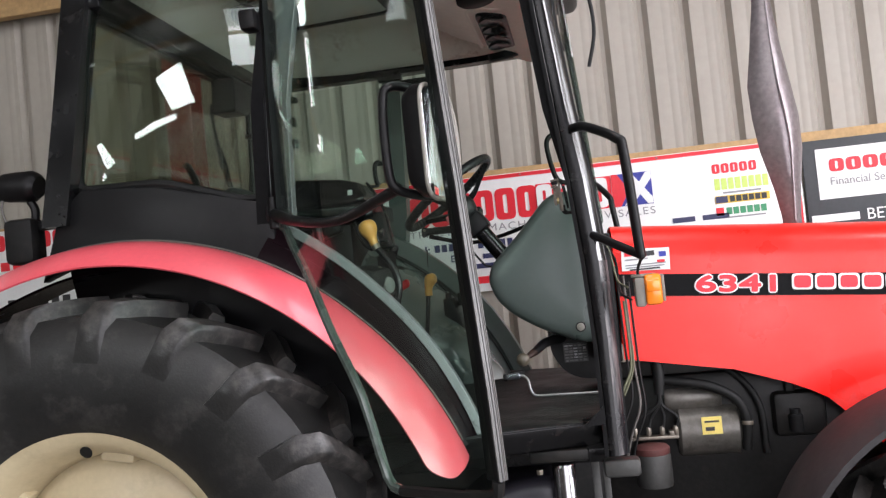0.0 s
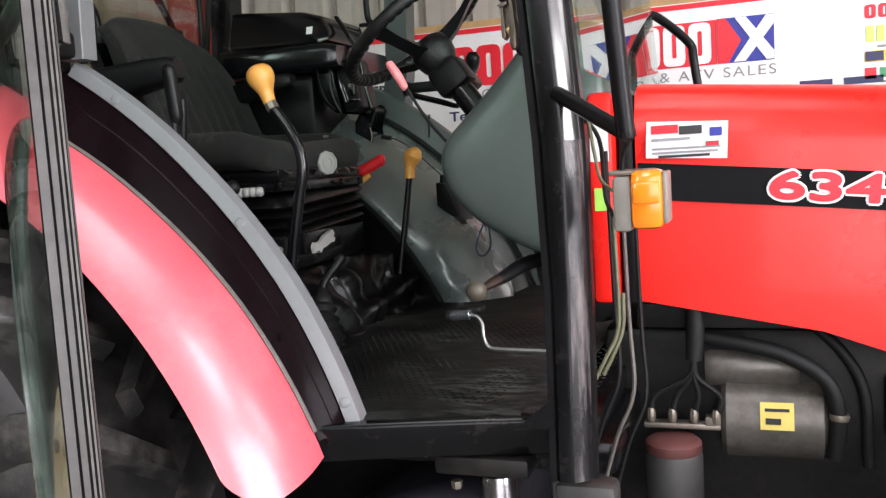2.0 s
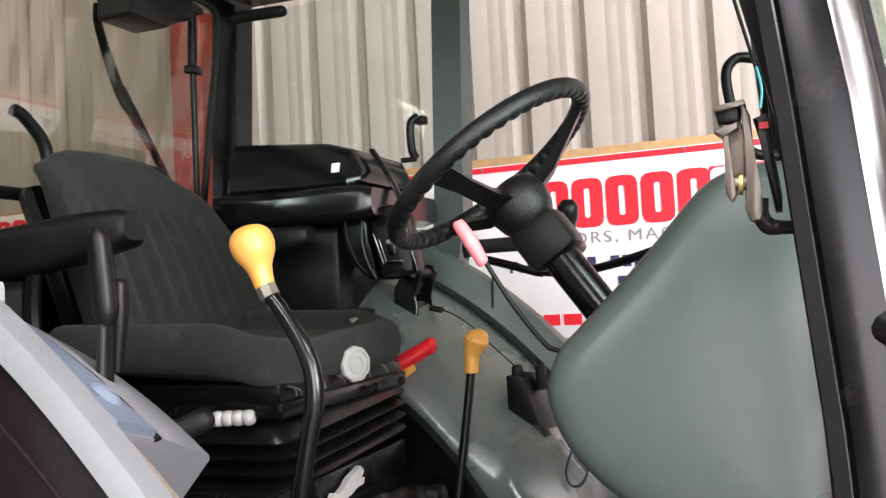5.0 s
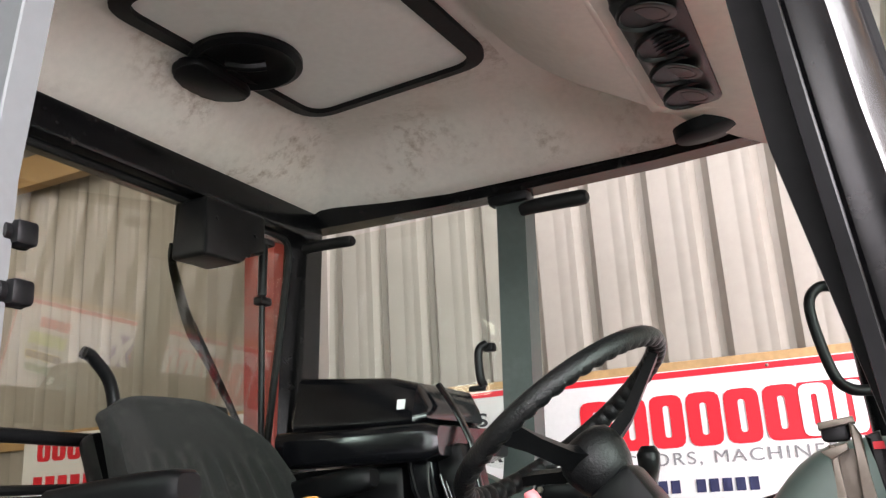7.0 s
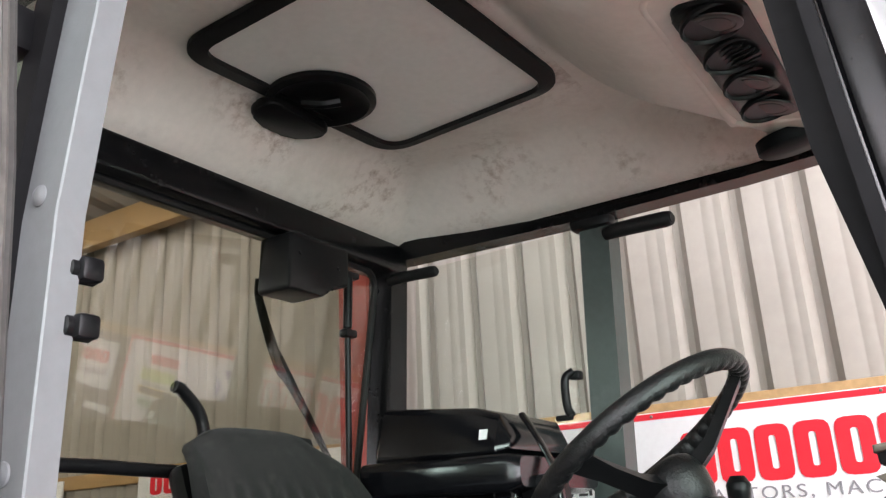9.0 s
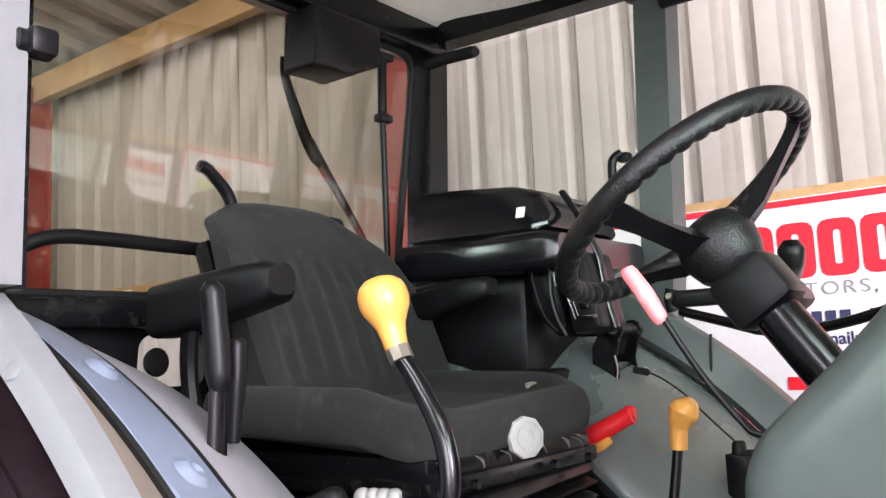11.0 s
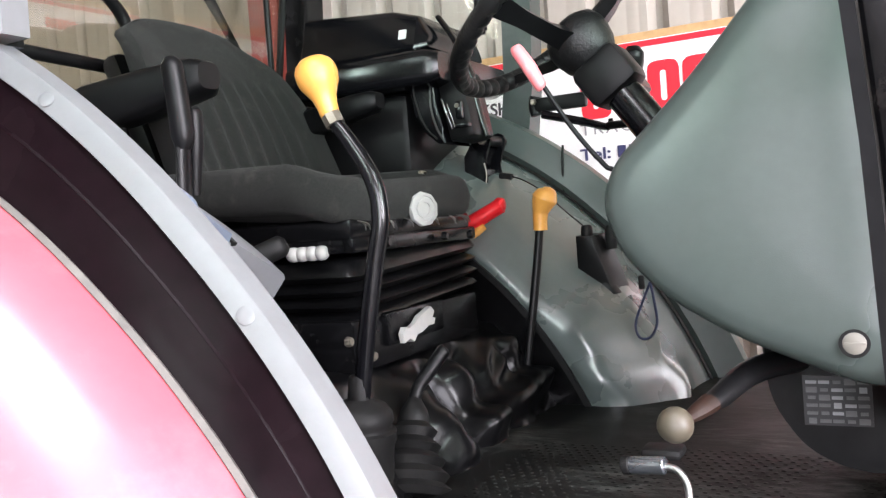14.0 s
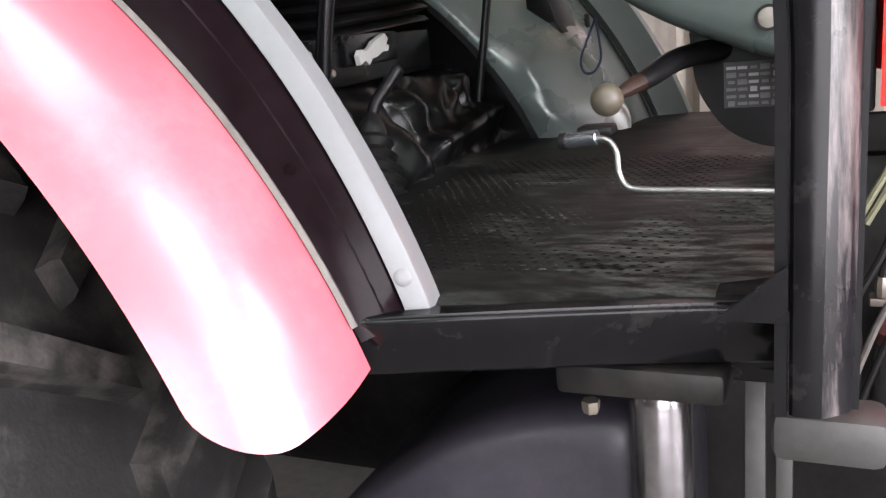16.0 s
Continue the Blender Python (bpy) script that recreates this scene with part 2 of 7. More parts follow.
RUST = mat("rusty_brown_steel", (0.026, 0.013, 0.009), 0.55, var=0.5, bump=0.3, bscale=200, spec=0.3, dirt=(0.012, 0.010, 0.010), dirt_amount=0.7, dirt_scale=40)
STARTER = mat("greasy_starter_steel", (0.12, 0.112, 0.10), 0.38, metal=0.45, var=0.25, scale=12, bump=0.15, bscale=90, dirt=(0.03, 0.024, 0.018), dirt_amount=0.7, dirt_scale=14, dirt_from=0.48)
LATCHZINC = mat("brownish_worn_zinc", (0.135, 0.115, 0.092), 0.40, metal=0.6, var=0.2, scale=30, bump=0.1, dirt=(0.05, 0.038, 0.028), dirt_amount=0.6, dirt_scale=45)
SLEEVE = mat("blued_steel_sleeve", (0.30, 0.33, 0.36), 0.26, metal=0.9, var=0.15)
DULLWHITE = mat("white_ball_knob", (0.085, 0.074, 0.053), 0.4, var=0.25, dirt=(0.035, 0.028, 0.02), dirt_amount=0.75, dirt_scale=30)


def mildewed_liner():
    """The headliner with clusters of brown mildew specks."""
    m = mat("mildewed_beige_headliner", (0.74, 0.69, 0.625), 0.75, var=0.05, scale=2, bump=0.12, bscale=600, dirt=(0.42, 0.33, 0.24), dirt_amount=0.35, dirt_scale=3, dirt_from=0.54)
    N, L = m.node_tree.nodes, m.node_tree.links
    b = N["Principled BSDF"]
    tc = N.new("ShaderNodeTexCoord")
    spots, patch, r1, r2, mu, mx = N.new("ShaderNodeTexNoise"), N.new("ShaderNodeTexNoise"), N.new("ShaderNodeMapRange"), N.new("ShaderNodeMapRange"), N.new("ShaderNodeMath"), N.new("ShaderNodeMixRGB")
    spots.inputs["Scale"].default_value, spots.inputs["Detail"].default_value, spots.inputs["Roughness"].default_value = 34.0, 6, 0.7
    patch.inputs["Scale"].default_value, patch.inputs["Detail"].default_value = 4.6, 2
    for n in (spots, patch):
        L.new(tc.outputs["Object"], n.inputs["Vector"])
    r1.inputs[1].default_value, r1.inputs[2].default_value, r1.inputs[4].default_value = 0.48, 0.74, 0.75
    r2.inputs[1].default_value, r2.inputs[2].default_value = 0.46, 0.64
    L.new(spots.outputs[0], r1.inputs[0])
    L.new(patch.outputs[0], r2.inputs[0])
    mu.operation = "MULTIPLY"
    L.new(r1.outputs[0], mu.inputs[0])
    L.new(r2.outputs[0], mu.inputs[1])
    L.new(mu.outputs[0], mx.inputs[0])
    L.new(b.inputs["Base Color"].links[0].from_socket, mx.inputs[1])
    mx.inputs[2].default_value = (0.27, 0.18, 0.11, 1)
    L.new(mx.outputs[0], b.inputs["Base Color"])
    return m


def floor_mat_material():
    m = mat("studded_rubber_mat", (0.0065, 0.0068, 0.0066), 0.5, var=0.4, spec=0.12, bump=0.15, bscale=300)
    N, L = m.node_tree.nodes, m.node_tree.links
    b = N["Principled BSDF"]
    tc, mp = N.new("ShaderNodeTexCoord"), N.new("ShaderNodeMapping")
    mp.inputs["Rotation"].default_value, mp.inputs["Scale"].default_value = (0, 0, 0.9), (5.0, 17.0, 6.0)
    big, fine = N.new("ShaderNodeTexNoise"), N.new("ShaderNodeTexNoise")
    big.inputs["Scale"].default_value, big.inputs["Detail"].default_value = 5.0, 3
    fine.inputs["Scale"].default_value, fine.inputs["Detail"].default_value, fine.inputs["Roughness"].default_value = 3.0, 8, 0.75
    L.new(tc.outputs["Object"], big.inputs["Vector"])
    L.new(tc.outputs["Object"], mp.inputs["Vector"])
    L.new(mp.outputs[0], fine.inputs["Vector"])
    r1, r2, mu, mx = N.new("ShaderNodeMapRange"), N.new("ShaderNodeMapRange"), N.new("ShaderNodeMath"), N.new("ShaderNodeMixRGB")
    r1.inputs[1].default_value, r1.inputs[2].default_value = 0.47, 0.66
    r2.inputs[1].default_value, r2.inputs[2].default_value = 0.44, 0.66
    L.new(big.outputs[0], r1.inputs[0])
    L.new(fine.outputs[0], r2.inputs[0])
    # boots have dusted the side below the dash
    geo, xyz, side, both = N.new("ShaderNodeNewGeometry"), N.new("ShaderNodeSeparateXYZ"), N.new("ShaderNodeMapRange"), N.new("ShaderNodeMath")
    L.new(geo.outputs["Position"], xyz.inputs[0])
    L.new(xyz.outputs["X"], side.inputs[0])
    side.inputs[1].default_value, side.inputs[2].default_value, side.inputs[3].default_value, side.inputs[4].default_value = -0.40, 0.02, 0.0, 0.70
    both.operation, both.use_clamp = "ADD", True
    L.new(r1.outputs[0], both.inputs[0])
    L.new(side.outputs[0], both.inputs[1])
    mu.operation = "MULTIPLY"
    L.new(both.outputs[0], mu.inputs[0])
    L.new(r2.outputs[0], mu.inputs[1])
    L.new(mu.outputs[0], mx.inputs[0])
    L.new(b.inputs["Base Color"].links[0].from_socket, mx.inputs[1])
    mx.inputs[2].default_value = (0.088, 0.094, 0.086, 1)
    L.new(mx.outputs[0], b.inputs["Base Color"])
    return m


MATRUB = floor_mat_material()
MILDEW = mildewed_liner()


def glass(name, tint, gloss_rough=0.01, mirror=0.055):
    m = bpy.data.materials.new(name)
    m.use_nodes = True
    N, L = m.node_tree.nodes, m.node_tree.links
    N.remove(N["Principled BSDF"])
    tr, gl, mx, lw = N.new("ShaderNodeBsdfTransparent"), N.new("ShaderNodeBsdfGlossy"), N.new("ShaderNodeMixShader"), N.new("ShaderNodeLayerWeight")
    tr.inputs[0].default_value = (*tint, 1)
    gl.inputs["Roughness"].default_value = gloss_rough
    lw.inputs[0].default_value = 0.5
    pw, ma = N.new("ShaderNodeMath"), N.new("ShaderNodeMath")
    pw.operation, ma.operation = "POWER", "MULTIPLY_ADD"
    pw.inputs[1].default_value, ma.inputs[1].default_value, ma.inputs[2].default_value = 5.0, 0.88, mirror
    L.new(lw.outputs["Facing"], pw.inputs[0])
    L.new(pw.outputs[0], ma.inputs[0])
    L.new(ma.outputs[0], mx.inputs[0])
    L.new(tr.outputs[0], mx.inputs[1])
    L.new(gl.outputs[0], mx.inputs[2])
    L.new(mx.outputs[0], N["Material Output"].inputs[0])
    return m


GLASS = glass("tinted_cab_glass", (0.77, 0.86, 0.81))
REARGLASS = glass("smoke_tinted_rear_glass", (0.73, 0.715, 0.645))
FARGLASS = glass("clear_far_glass", (0.93, 0.95, 0.93), 0.01, 0.02)
MIRROR = mat("mirror_glass", (0.85, 0.86, 0.87), 0.08, metal=1.0, var=0.02)


def glow(name, colour, strength):
    m = bpy.data.materials.new(name)
    m.use_nodes = True
    b = m.node_tree.nodes["Principled BSDF"]
    b.inputs["Base Color"].default_value = (0.8, 0.8, 0.8, 1)
    b.inputs["Emission Color"].default_value = (*colour, 1)
    b.inputs["Emission Strength"].default_value = strength
    return m


ROOFLIGHT = glow("daylit_translucent_rooflight", (0.96, 0.98, 1.0), 5.0)
PANE = glow("daylit_translucent_wall_pane", (0.97, 0.98, 1.0), 26.0)

# ---- mesh tools ----
PLACE = {}


def thing(name, at, label, category, group="", kind=""):
    ob = new(name)
    ob.location = at
    PLACE[ob] = Vector(at)
    return tagged(ob, label, category, group, kind)


def part(name, bm, material, parent=None, label="", sharp=40):
    bmesh.ops.recalc_face_normals(bm, faces=bm.faces[:])
    co = [v.co for v in bm.verts]
    c = Vector([(min(v[i] for v in co) + max(v[i] for v in co)) / 2 for i in range(3)])
    bmesh.ops.translate(bm, verts=bm.verts[:], vec=-c)
    me = bpy.data.meshes.new(name)
    bm.to_mesh(me)
    bm.free()
    me.polygons.foreach_set("use_smooth", [True] * len(me.polygons))
    me.set_sharp_from_angle(angle=radians(sharp))
    me.materials.append(material)
    ob = new(name, me)
    if parent:
        ob.parent = parent
        ob.matrix_parent_inverse = Matrix.Translation(-PLACE[parent])
    ob.location = c
    PLACE[ob] = c
    if label:
        ob["label"] = label
    return ob


def solid(name, bm, material, label, category, group="", kind="", sharp=40):
    return tagged(part(name, bm, material, None, "", sharp), label, category, group, kind)


def box(bm, c, s, bevel=0.004, m=None, seg=2):
    made = bmesh.ops.create_cube(bm, size=1.0, matrix=Matrix.Translation(c) @ (m or Matrix()) @ Matrix.Diagonal((*s, 1)))
    if bevel:
        edges = list({e for v in made["verts"] for e in v.link_edges})
        bmesh.ops.bevel(bm, geom=edges, offset=min(bevel, min(s) * 0.45), segments=seg, profile=0.5, affect="EDGES")
    return bm


def boxes(*specs):
    bm = bmesh.new()
    for sp in specs:
        box(bm, *sp)
    return bm


def loft(bm, rings, closed=True, caps=True):
    vs = [[bm.verts.new(p) for p in ring] for ring in rings]
    n = len(rings[0])
    for a, b in zip(vs, vs[1:]):
        for i in range(n if closed else n - 1):
            j = (i + 1) % n
            bm.faces.new((a[i], a[j], b[j], b[i]))
    if caps and closed:
        bm.faces.new(vs[0][::-1])
        bm.faces.new(vs[-1])
    return bm


def curve_points(pts, sub=6):
    pts = [Vector(p) for p in pts]
    if sub <= 1 or len(pts) < 3:
        return pts
    ext = [2 * pts[0] - pts[1]] + pts + [2 * pts[-1] - pts[-2]]
    out = []
    for i in range(1, len(ext) - 2):
        p0, p1, p2, p3 = ext[i - 1:i + 3]
        for k in range(sub):
            t = k / sub
            out.append(0.5 * (2 * p1 + (p2 - p0) * t + (2 * p0 - 5 * p1 + 4 * p2 - p3) * t * t + (3 * p1 - p0 - 3 * p2 + p3) * t ** 3))
    return out + [pts[-1]]


def tube(bm, pts, r, seg=10, sub=6, flat=1.0, up=None):
    """A round (or flattened) bar along points; r is one radius or one for each given point."""
    raw = [Vector(p) for p in pts]
    radii = list(r) if hasattr(r, "__len__") else [r] * len(raw)
    P = curve_points(raw, sub)
    n = len(P)
    side = None
    rings = []
    for i, p in enumerate(P):
        t = (P[min(i + 1, n - 1)] - P[max(i - 1, 0)]).normalized()
        if side is None:
            side = t.cross(Vector(up) if up else (Vector((0, 0, 1)) if abs(t.z) < 0.9 else Vector((1, 0, 0)))).normalized()
        side = (side - t * side.dot(t)).normalized()
        oth = t.cross(side)
        f = i / (n - 1) * (len(radii) - 1)
        k = min(int(f), len(radii) - 2) if len(radii) > 1 else 0
        rad = radii[k] + (radii[min(k + 1, len(radii) - 1)] - radii[k]) * (f - k)
        rings.append([p + (side * math.cos(a) + oth * math.sin(a) * flat) * rad for a in (2 * math.pi * j / seg for j in range(seg))])
    return loft(bm, rings)


def lathe(bm, profile, origin, axis=(0, 0, 1), seg=24, closed=False):
    """Turns a profile of (radius, height) round an axis."""
    q = Vector((0, 0, 1)).rotation_difference(Vector(axis).normalized()).to_matrix()
    o = Vector(origin)
    rings = []
    for r, h in profile:
        rings.append([o + q @ Vector((max(r, 1e-4) * math.cos(2 * math.pi * k / seg), max(r, 1e-4) * math.sin(2 * math.pi * k / seg), h)) for k in range(seg)])
    if closed:
        rings.append(rings[0])
    return loft(bm, rings, True, not closed)


def rod(bm, a, b, r, seg=12):
    a, b = Vector(a), Vector(b)
    h = (b - a).length
    return lathe(bm, [(r * 0.85, 0), (r, r * 0.15), (r, h - r * 0.15), (r * 0.85, h)], a, b - a, seg)


def bolt(bm, at, axis, r=0.008, h=0.006):
    return lathe(bm, [(r, 0), (r, h * 0.6), (r * 0.8, h), (0.001, h)], at, axis, 6)


def stud(bm, at, axis, r=0.012, h=0.006):
    return lathe(bm, [(r, 0), (r * 0.97, h * 0.4), (r * 0.75, h * 0.8), (r * 0.4, h), (0.001, h)], at, axis, 16)


def prism(bm, outline, a, b, bevel=0.0, seg=2):
    """A flat outline of 3D points, carried from offset a to offset b."""
    a, b = Vector(a), Vector(b)
    lo = [bm.verts.new(Vector(p) + a) for p in outline]
    hi = [bm.verts.new(Vector(p) + b) for p in outline]
    n = len(lo)
    faces = [bm.faces.new(lo[::-1]), bm.faces.new(hi)]
    for i in range(n):
        faces.append(bm.faces.new((lo[i], lo[(i + 1) % n], hi[(i + 1) % n], hi[i])))
    if bevel:
        edges = list({e for f in faces[:2] for e in f.edges})
        bmesh.ops.bevel(bm, geom=edges, offset=bevel, segments=seg, profile=0.5, affect="EDGES")
    return bm


def rounded(points, r=0.03, n=4):
    """A closed 2D outline with its corners rounded."""
    out = []
    P = [Vector(p) for p in points]
    for i, p in enumerate(P):
        a, b = P[i - 1] - p, P[(i + 1) % len(P)] - p
        ra = min(r, a.length * 0.45, b.length * 0.45)
        s, e = p + a.normalized() * ra, p + b.normalized() * ra
        for k in range(n + 1):
            t = k / n
            out.append(s * (1 - t) ** 2 + p * 2 * t * (1 - t) + e * t * t)
    return out


def letters(body, size, material, parent, at, right, up, name="lettering", depth=0.002, spread=1.0, offset=0.0, width=None, grow=0.0):
    cu = bpy.data.curves.new(name, "FONT")
    cu.body, cu.size, cu.extrude, cu.space_character, cu.offset = body, size, depth / 2, spread, offset
    tmp = bpy.data.objects.new(name, cu)
    me = bpy.data.meshes.new_from_object(tmp)
    bpy.data.objects.remove(tmp)
    bm = bmesh.new()
    bm.from_mesh(me)
    bpy.data.meshes.remove(me)
    r, u = Vector(right).normalized(), Vector(up).normalized()
    xs = [v.co.x for v in bm.verts]
    k = width / (max(xs) - min(xs)) if width else 1.0
    x0 = min(xs)
    nrm = r.cross(u)
    for v in bm.verts:
        v.co = Vector(at) + r * (v.co.x - x0) * k + u * v.co.y + nrm * v.co.z
    if grow:
        base = bm.copy()
        me = bpy.data.meshes.new(name)
        base.to_mesh(me)
        base.free()
        for k in range(10):
            n0 = len(bm.verts)
            bm.from_mesh(me)
            bm.verts.ensure_lookup_table()
            d = r * grow * math.cos(k * math.pi / 5) + u * grow * math.sin(k * math.pi / 5) - nrm * 0.00004 * (k + 1)
            for v in bm.verts[n0:]:
                v.co += d
        bpy.data.meshes.remove(me)
        return part(name, bm, material, parent)
    # one part for each character: faces gathered by their reach along the line
    bm.faces.ensure_lookup_table()
    left, islands = set(bm.faces), []
    while left:
        todo, island = [left.pop()], []
        while todo:
            f = todo.pop()
            island.append(f)
            for e in f.edges:
                for g in e.link_faces:
                    if g in left:
                        left.discard(g)
                        todo.append(g)
        d = [v.co.dot(r) for f in island for v in f.verts]
        islands.append((min(d), max(d), island))
    groups = []
    for lo, hi, island in sorted(islands, key=lambda q: q[0]):
        if groups and lo < groups[-1][1] - 0.4 * min(hi - lo, groups[-1][1] - groups[-1][0]):
            groups[-1][1] = max(hi, groups[-1][1])
            groups[-1][2].extend(island)
        else:
            groups.append([lo, hi, list(island)])
    for lo, hi, faces in groups:
        one, at_new = bmesh.new(), {}
        for f in faces:
            one.faces.new([at_new.setdefault(v, one.verts.new(v.co)) if v not in at_new else at_new[v] for v in f.verts])
        last = part("letter" if name == "lettering" else name, one, material, parent)
    bm.free()
    return last


def grid(bm, fn, nu, nv):
    rows = [[bm.verts.new(fn(i / nu, j / nv)) for j in range(nv + 1)] for i in range(nu + 1)]
    for i in range(nu):
        for j in range(nv):
            bm.faces.new((rows[i][j], rows[i + 1][j], rows[i + 1][j + 1], rows[i][j + 1]))
    return bm


def thicken(bm, d):
    bmesh.ops.recalc_face_normals(bm, faces=bm.faces[:])
    bmesh.ops.solidify(bm, geom=bm.faces[:], thickness=d)
    return bm


# ---- the shed ----
YC = 3.09       # centre line of the tractor
WALL = 4.87     # face of the back wall


def corrugated(bm, x0, x1, z0, z1, y, pitch=0.225, phase=-0.85):
    """Box-profile sheeting: broad crests with narrow grooves, on edge rows from x0 to x1."""
    line = []
    k = math.floor((x0 - phase) / pitch)
    x = phase + k * pitch
    while x < x1:
        for dx, dy in ((-0.058, 0.040), (-0.034, 0.040), (-0.006, 0.0), (0.060, 0.0), (0.064, 0.0009), (0.070, 0.0009), (0.074, 0.0), (0.106, 0.0), (0.110, 0.0009), (0.116, 0.0009), (0.120, 0.0), (0.142, 0.0)):
            line.append((x + dx, y + dy))
        x += pitch
    line = [p for p in line if x0 <= p[0] <= x1]
    lo = [bm.verts.new((px, py, z0)) for px, py in line]
    hi = [bm.verts.new((px, py, z1)) for px, py in line]
    for i in range(len(line) - 1):
        bm.faces.new((lo[i], lo[i + 1], hi[i + 1], hi[i]))
    return bm


bm = corrugated(bmesh.new(), -9.0, 8.0, 0.0, 3.5, WALL)
thicken(bm, 0.004)
tagged(part("wall_back", bm, SHEET, sharp=20), "beige box-profile steel sheet wall of the shed", "wall", kind="structure")
# unseen enclosing walls, added; left and front kept dark to hold ambient light down
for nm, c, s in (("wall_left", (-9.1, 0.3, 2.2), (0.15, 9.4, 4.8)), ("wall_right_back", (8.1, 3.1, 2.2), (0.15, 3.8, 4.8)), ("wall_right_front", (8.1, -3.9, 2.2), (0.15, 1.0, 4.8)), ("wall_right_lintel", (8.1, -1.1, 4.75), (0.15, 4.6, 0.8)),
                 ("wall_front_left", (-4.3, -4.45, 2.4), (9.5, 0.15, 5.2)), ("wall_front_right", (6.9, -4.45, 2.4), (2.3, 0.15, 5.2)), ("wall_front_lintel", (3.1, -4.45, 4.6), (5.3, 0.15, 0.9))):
    tagged(part(nm, boxes((c, s, 0.01)), SHEET if "right" in nm else DARKSHEET), "plain sheeted shed wall added out of view", "wall", kind="structure")
bm = boxes(((-0.5, 0.2, -0.06), (17.4, 9.6, 0.12), 0.0))
tagged(part("floor", bm, CONCRETE), "stained grey concrete shed floor", "floor", kind="structure")
bm = bmesh.new()
grid(bm, lambda u, v: (-1e3 + 2e3 * u, 1e3 - 2e3 * v, -0.14), 4, 4)
tagged(part("ground", bm, CONCRETE), "pale concrete yard outside the shed door", "ground", kind="structure")
# roof: corrugated sheet rising from the back wall towards the door
bm = bmesh.new()
n = 240
a = [bm.verts.new((-9.1 + 17.3 * i / n, 4.95, 3.56 + (0.03 if i % 4 < 2 else 0.0))) for i in range(n + 1)]
b = [bm.verts.new((-9.1 + 17.3 * i / n, -4.5, 5.05 + (0.03 if i % 4 < 2 else 0.0))) for i in range(n + 1)]
for i in range(n):
    bm.faces.new((a[i], a[i + 1], b[i + 1], b[i]))
thicken(bm, 0.004)
tagged(part("ceiling", bm, ROOFS, sharp=20), "grey corrugated shed roof seen from below", "ceiling", kind="structure")
for x, y in ((-0.4, -2.6), (-6.6, -0.6), (0.0, 2.1), (2.5, 1.2), (5.0, 2.6)):
    z = 3.53 + (4.95 - y) * 1.49 / 9.45
    bm = boxes(((x, y, z), (2.0 if y < -1 else 0.9, 2.6, 0.012), 0.0, Matrix.Rotation(-math.atan2(1.49, 9.45), 4, "X")))
    tagged(part("rooflight", bm, ROOFLIGHT), "translucent daylit rooflight sheet in the shed roof", "rooflight", "rooflights", "structure")
for x, y, w, h, turn in ((-6.5, 4.15, 2.1, 0.10, -20), (-4.9, 3.70, 0.42, 0.34, -20)):
    m = Matrix.Rotation(-math.atan2(1.49, 9.45), 4, "X") @ Matrix.Rotation(radians(turn), 4, "Z")
    tagged(part("roof_gap", boxes(((x, y, 3.515 + (4.95 - y) * 1.49 / 9.45), (w, h, 0.010), 0.0, m)), PANE), "bright daylit gap between the shed roof sheets", "rooflight", "rooflights", "structure")
for pts in (((-4.74, 4.38), (-3.98, 3.26), (-2.97, 3.38), (-3.52, 4.72)), ((-6.04, 2.61), (-4.73, 2.82), (-3.83, 2.98), (-3.86, 3.12), (-4.84, 3.03), (-6.01, 2.79)), ((-8.95, 2.85), (-8.34, 1.90), (-7.62, 2.06), (-8.53, 2.88)), ((-8.92, 1.50), (-8.55, 1.62), (-8.58, 1.78), (-8.90, 1.68))):
    tagged(part("wall_pane", prism(bmesh.new(), [(x, -4.365, z) for x, z in pts], (0, 0, 0), (0, 0.02, 0)), PANE), "bright translucent daylight pane in the shed wall", "pane", "wall panes", "structure")
tagged(part("wall_pane", boxes(((-9.015, 4.72, 3.45), (0.02, 0.34, 0.20), 0.0, Matrix.Rotation(radians(20), 4, "X"))), PANE), "bright translucent daylight pane in the shed wall", "pane", "wall panes", "structure")
for y in (4.72, 3.3, 1.4, -0.6, -2.6):
    z = 3.47 + (4.95 - y) * 1.49 / 9.45
    tagged(part("trim", boxes(((-0.5, y, z - 0.03), (17.0, 0.07, 0.17 if y > 4 else 0.14), 0.004)), TIMBER), "softwood purlin under the roof sheets", "purlin", "purlins", "structure")
# red oxide stanchions against the wall
for x in (-5.42, -2.22, 4.2):
    bm = boxes(((x, 4.775, 1.75), (0.15, 0.010, 3.5), 0.001), ((x, 4.69, 1.75), (0.008, 0.16, 3.5), 0.001), ((x, 4.605, 1.75), (0.15, 0.010, 3.5), 0.001))
    solid("stanchion", bm, OXIDE, "red oxide painted steel stanchion against the shed wall", "column", "stanchions", "structure")
# timber rail to which the sign boards are fixed
solid("timber_rail", boxes(((-0.6, WALL - 0.02, 2.077), (9.6, 0.034, 0.075), 0.003)), TIMBER, "bare timber rail fixed along the sheeted wall", "rail", kind="structure")

# ---- sign boards on the wall ----
BY = WALL - 0.045


def board(name, x0, x1, z0, z1, material, label, depth=0.012):
    t = thing(name, ((x0 + x1) / 2, BY, z0), label, "sign")
    part("panel", boxes((((x0 + x1) / 2, BY, (z0 + z1) / 2), (x1 - x0, depth, z1 - z0), 0.002)), material, t)
    return t


def flat(bm, pts, y, d=0.003):
    prism(bm, [(x, y, z) for x, z in pts], (0, 0, 0), (0, -d, 0))
    return bm


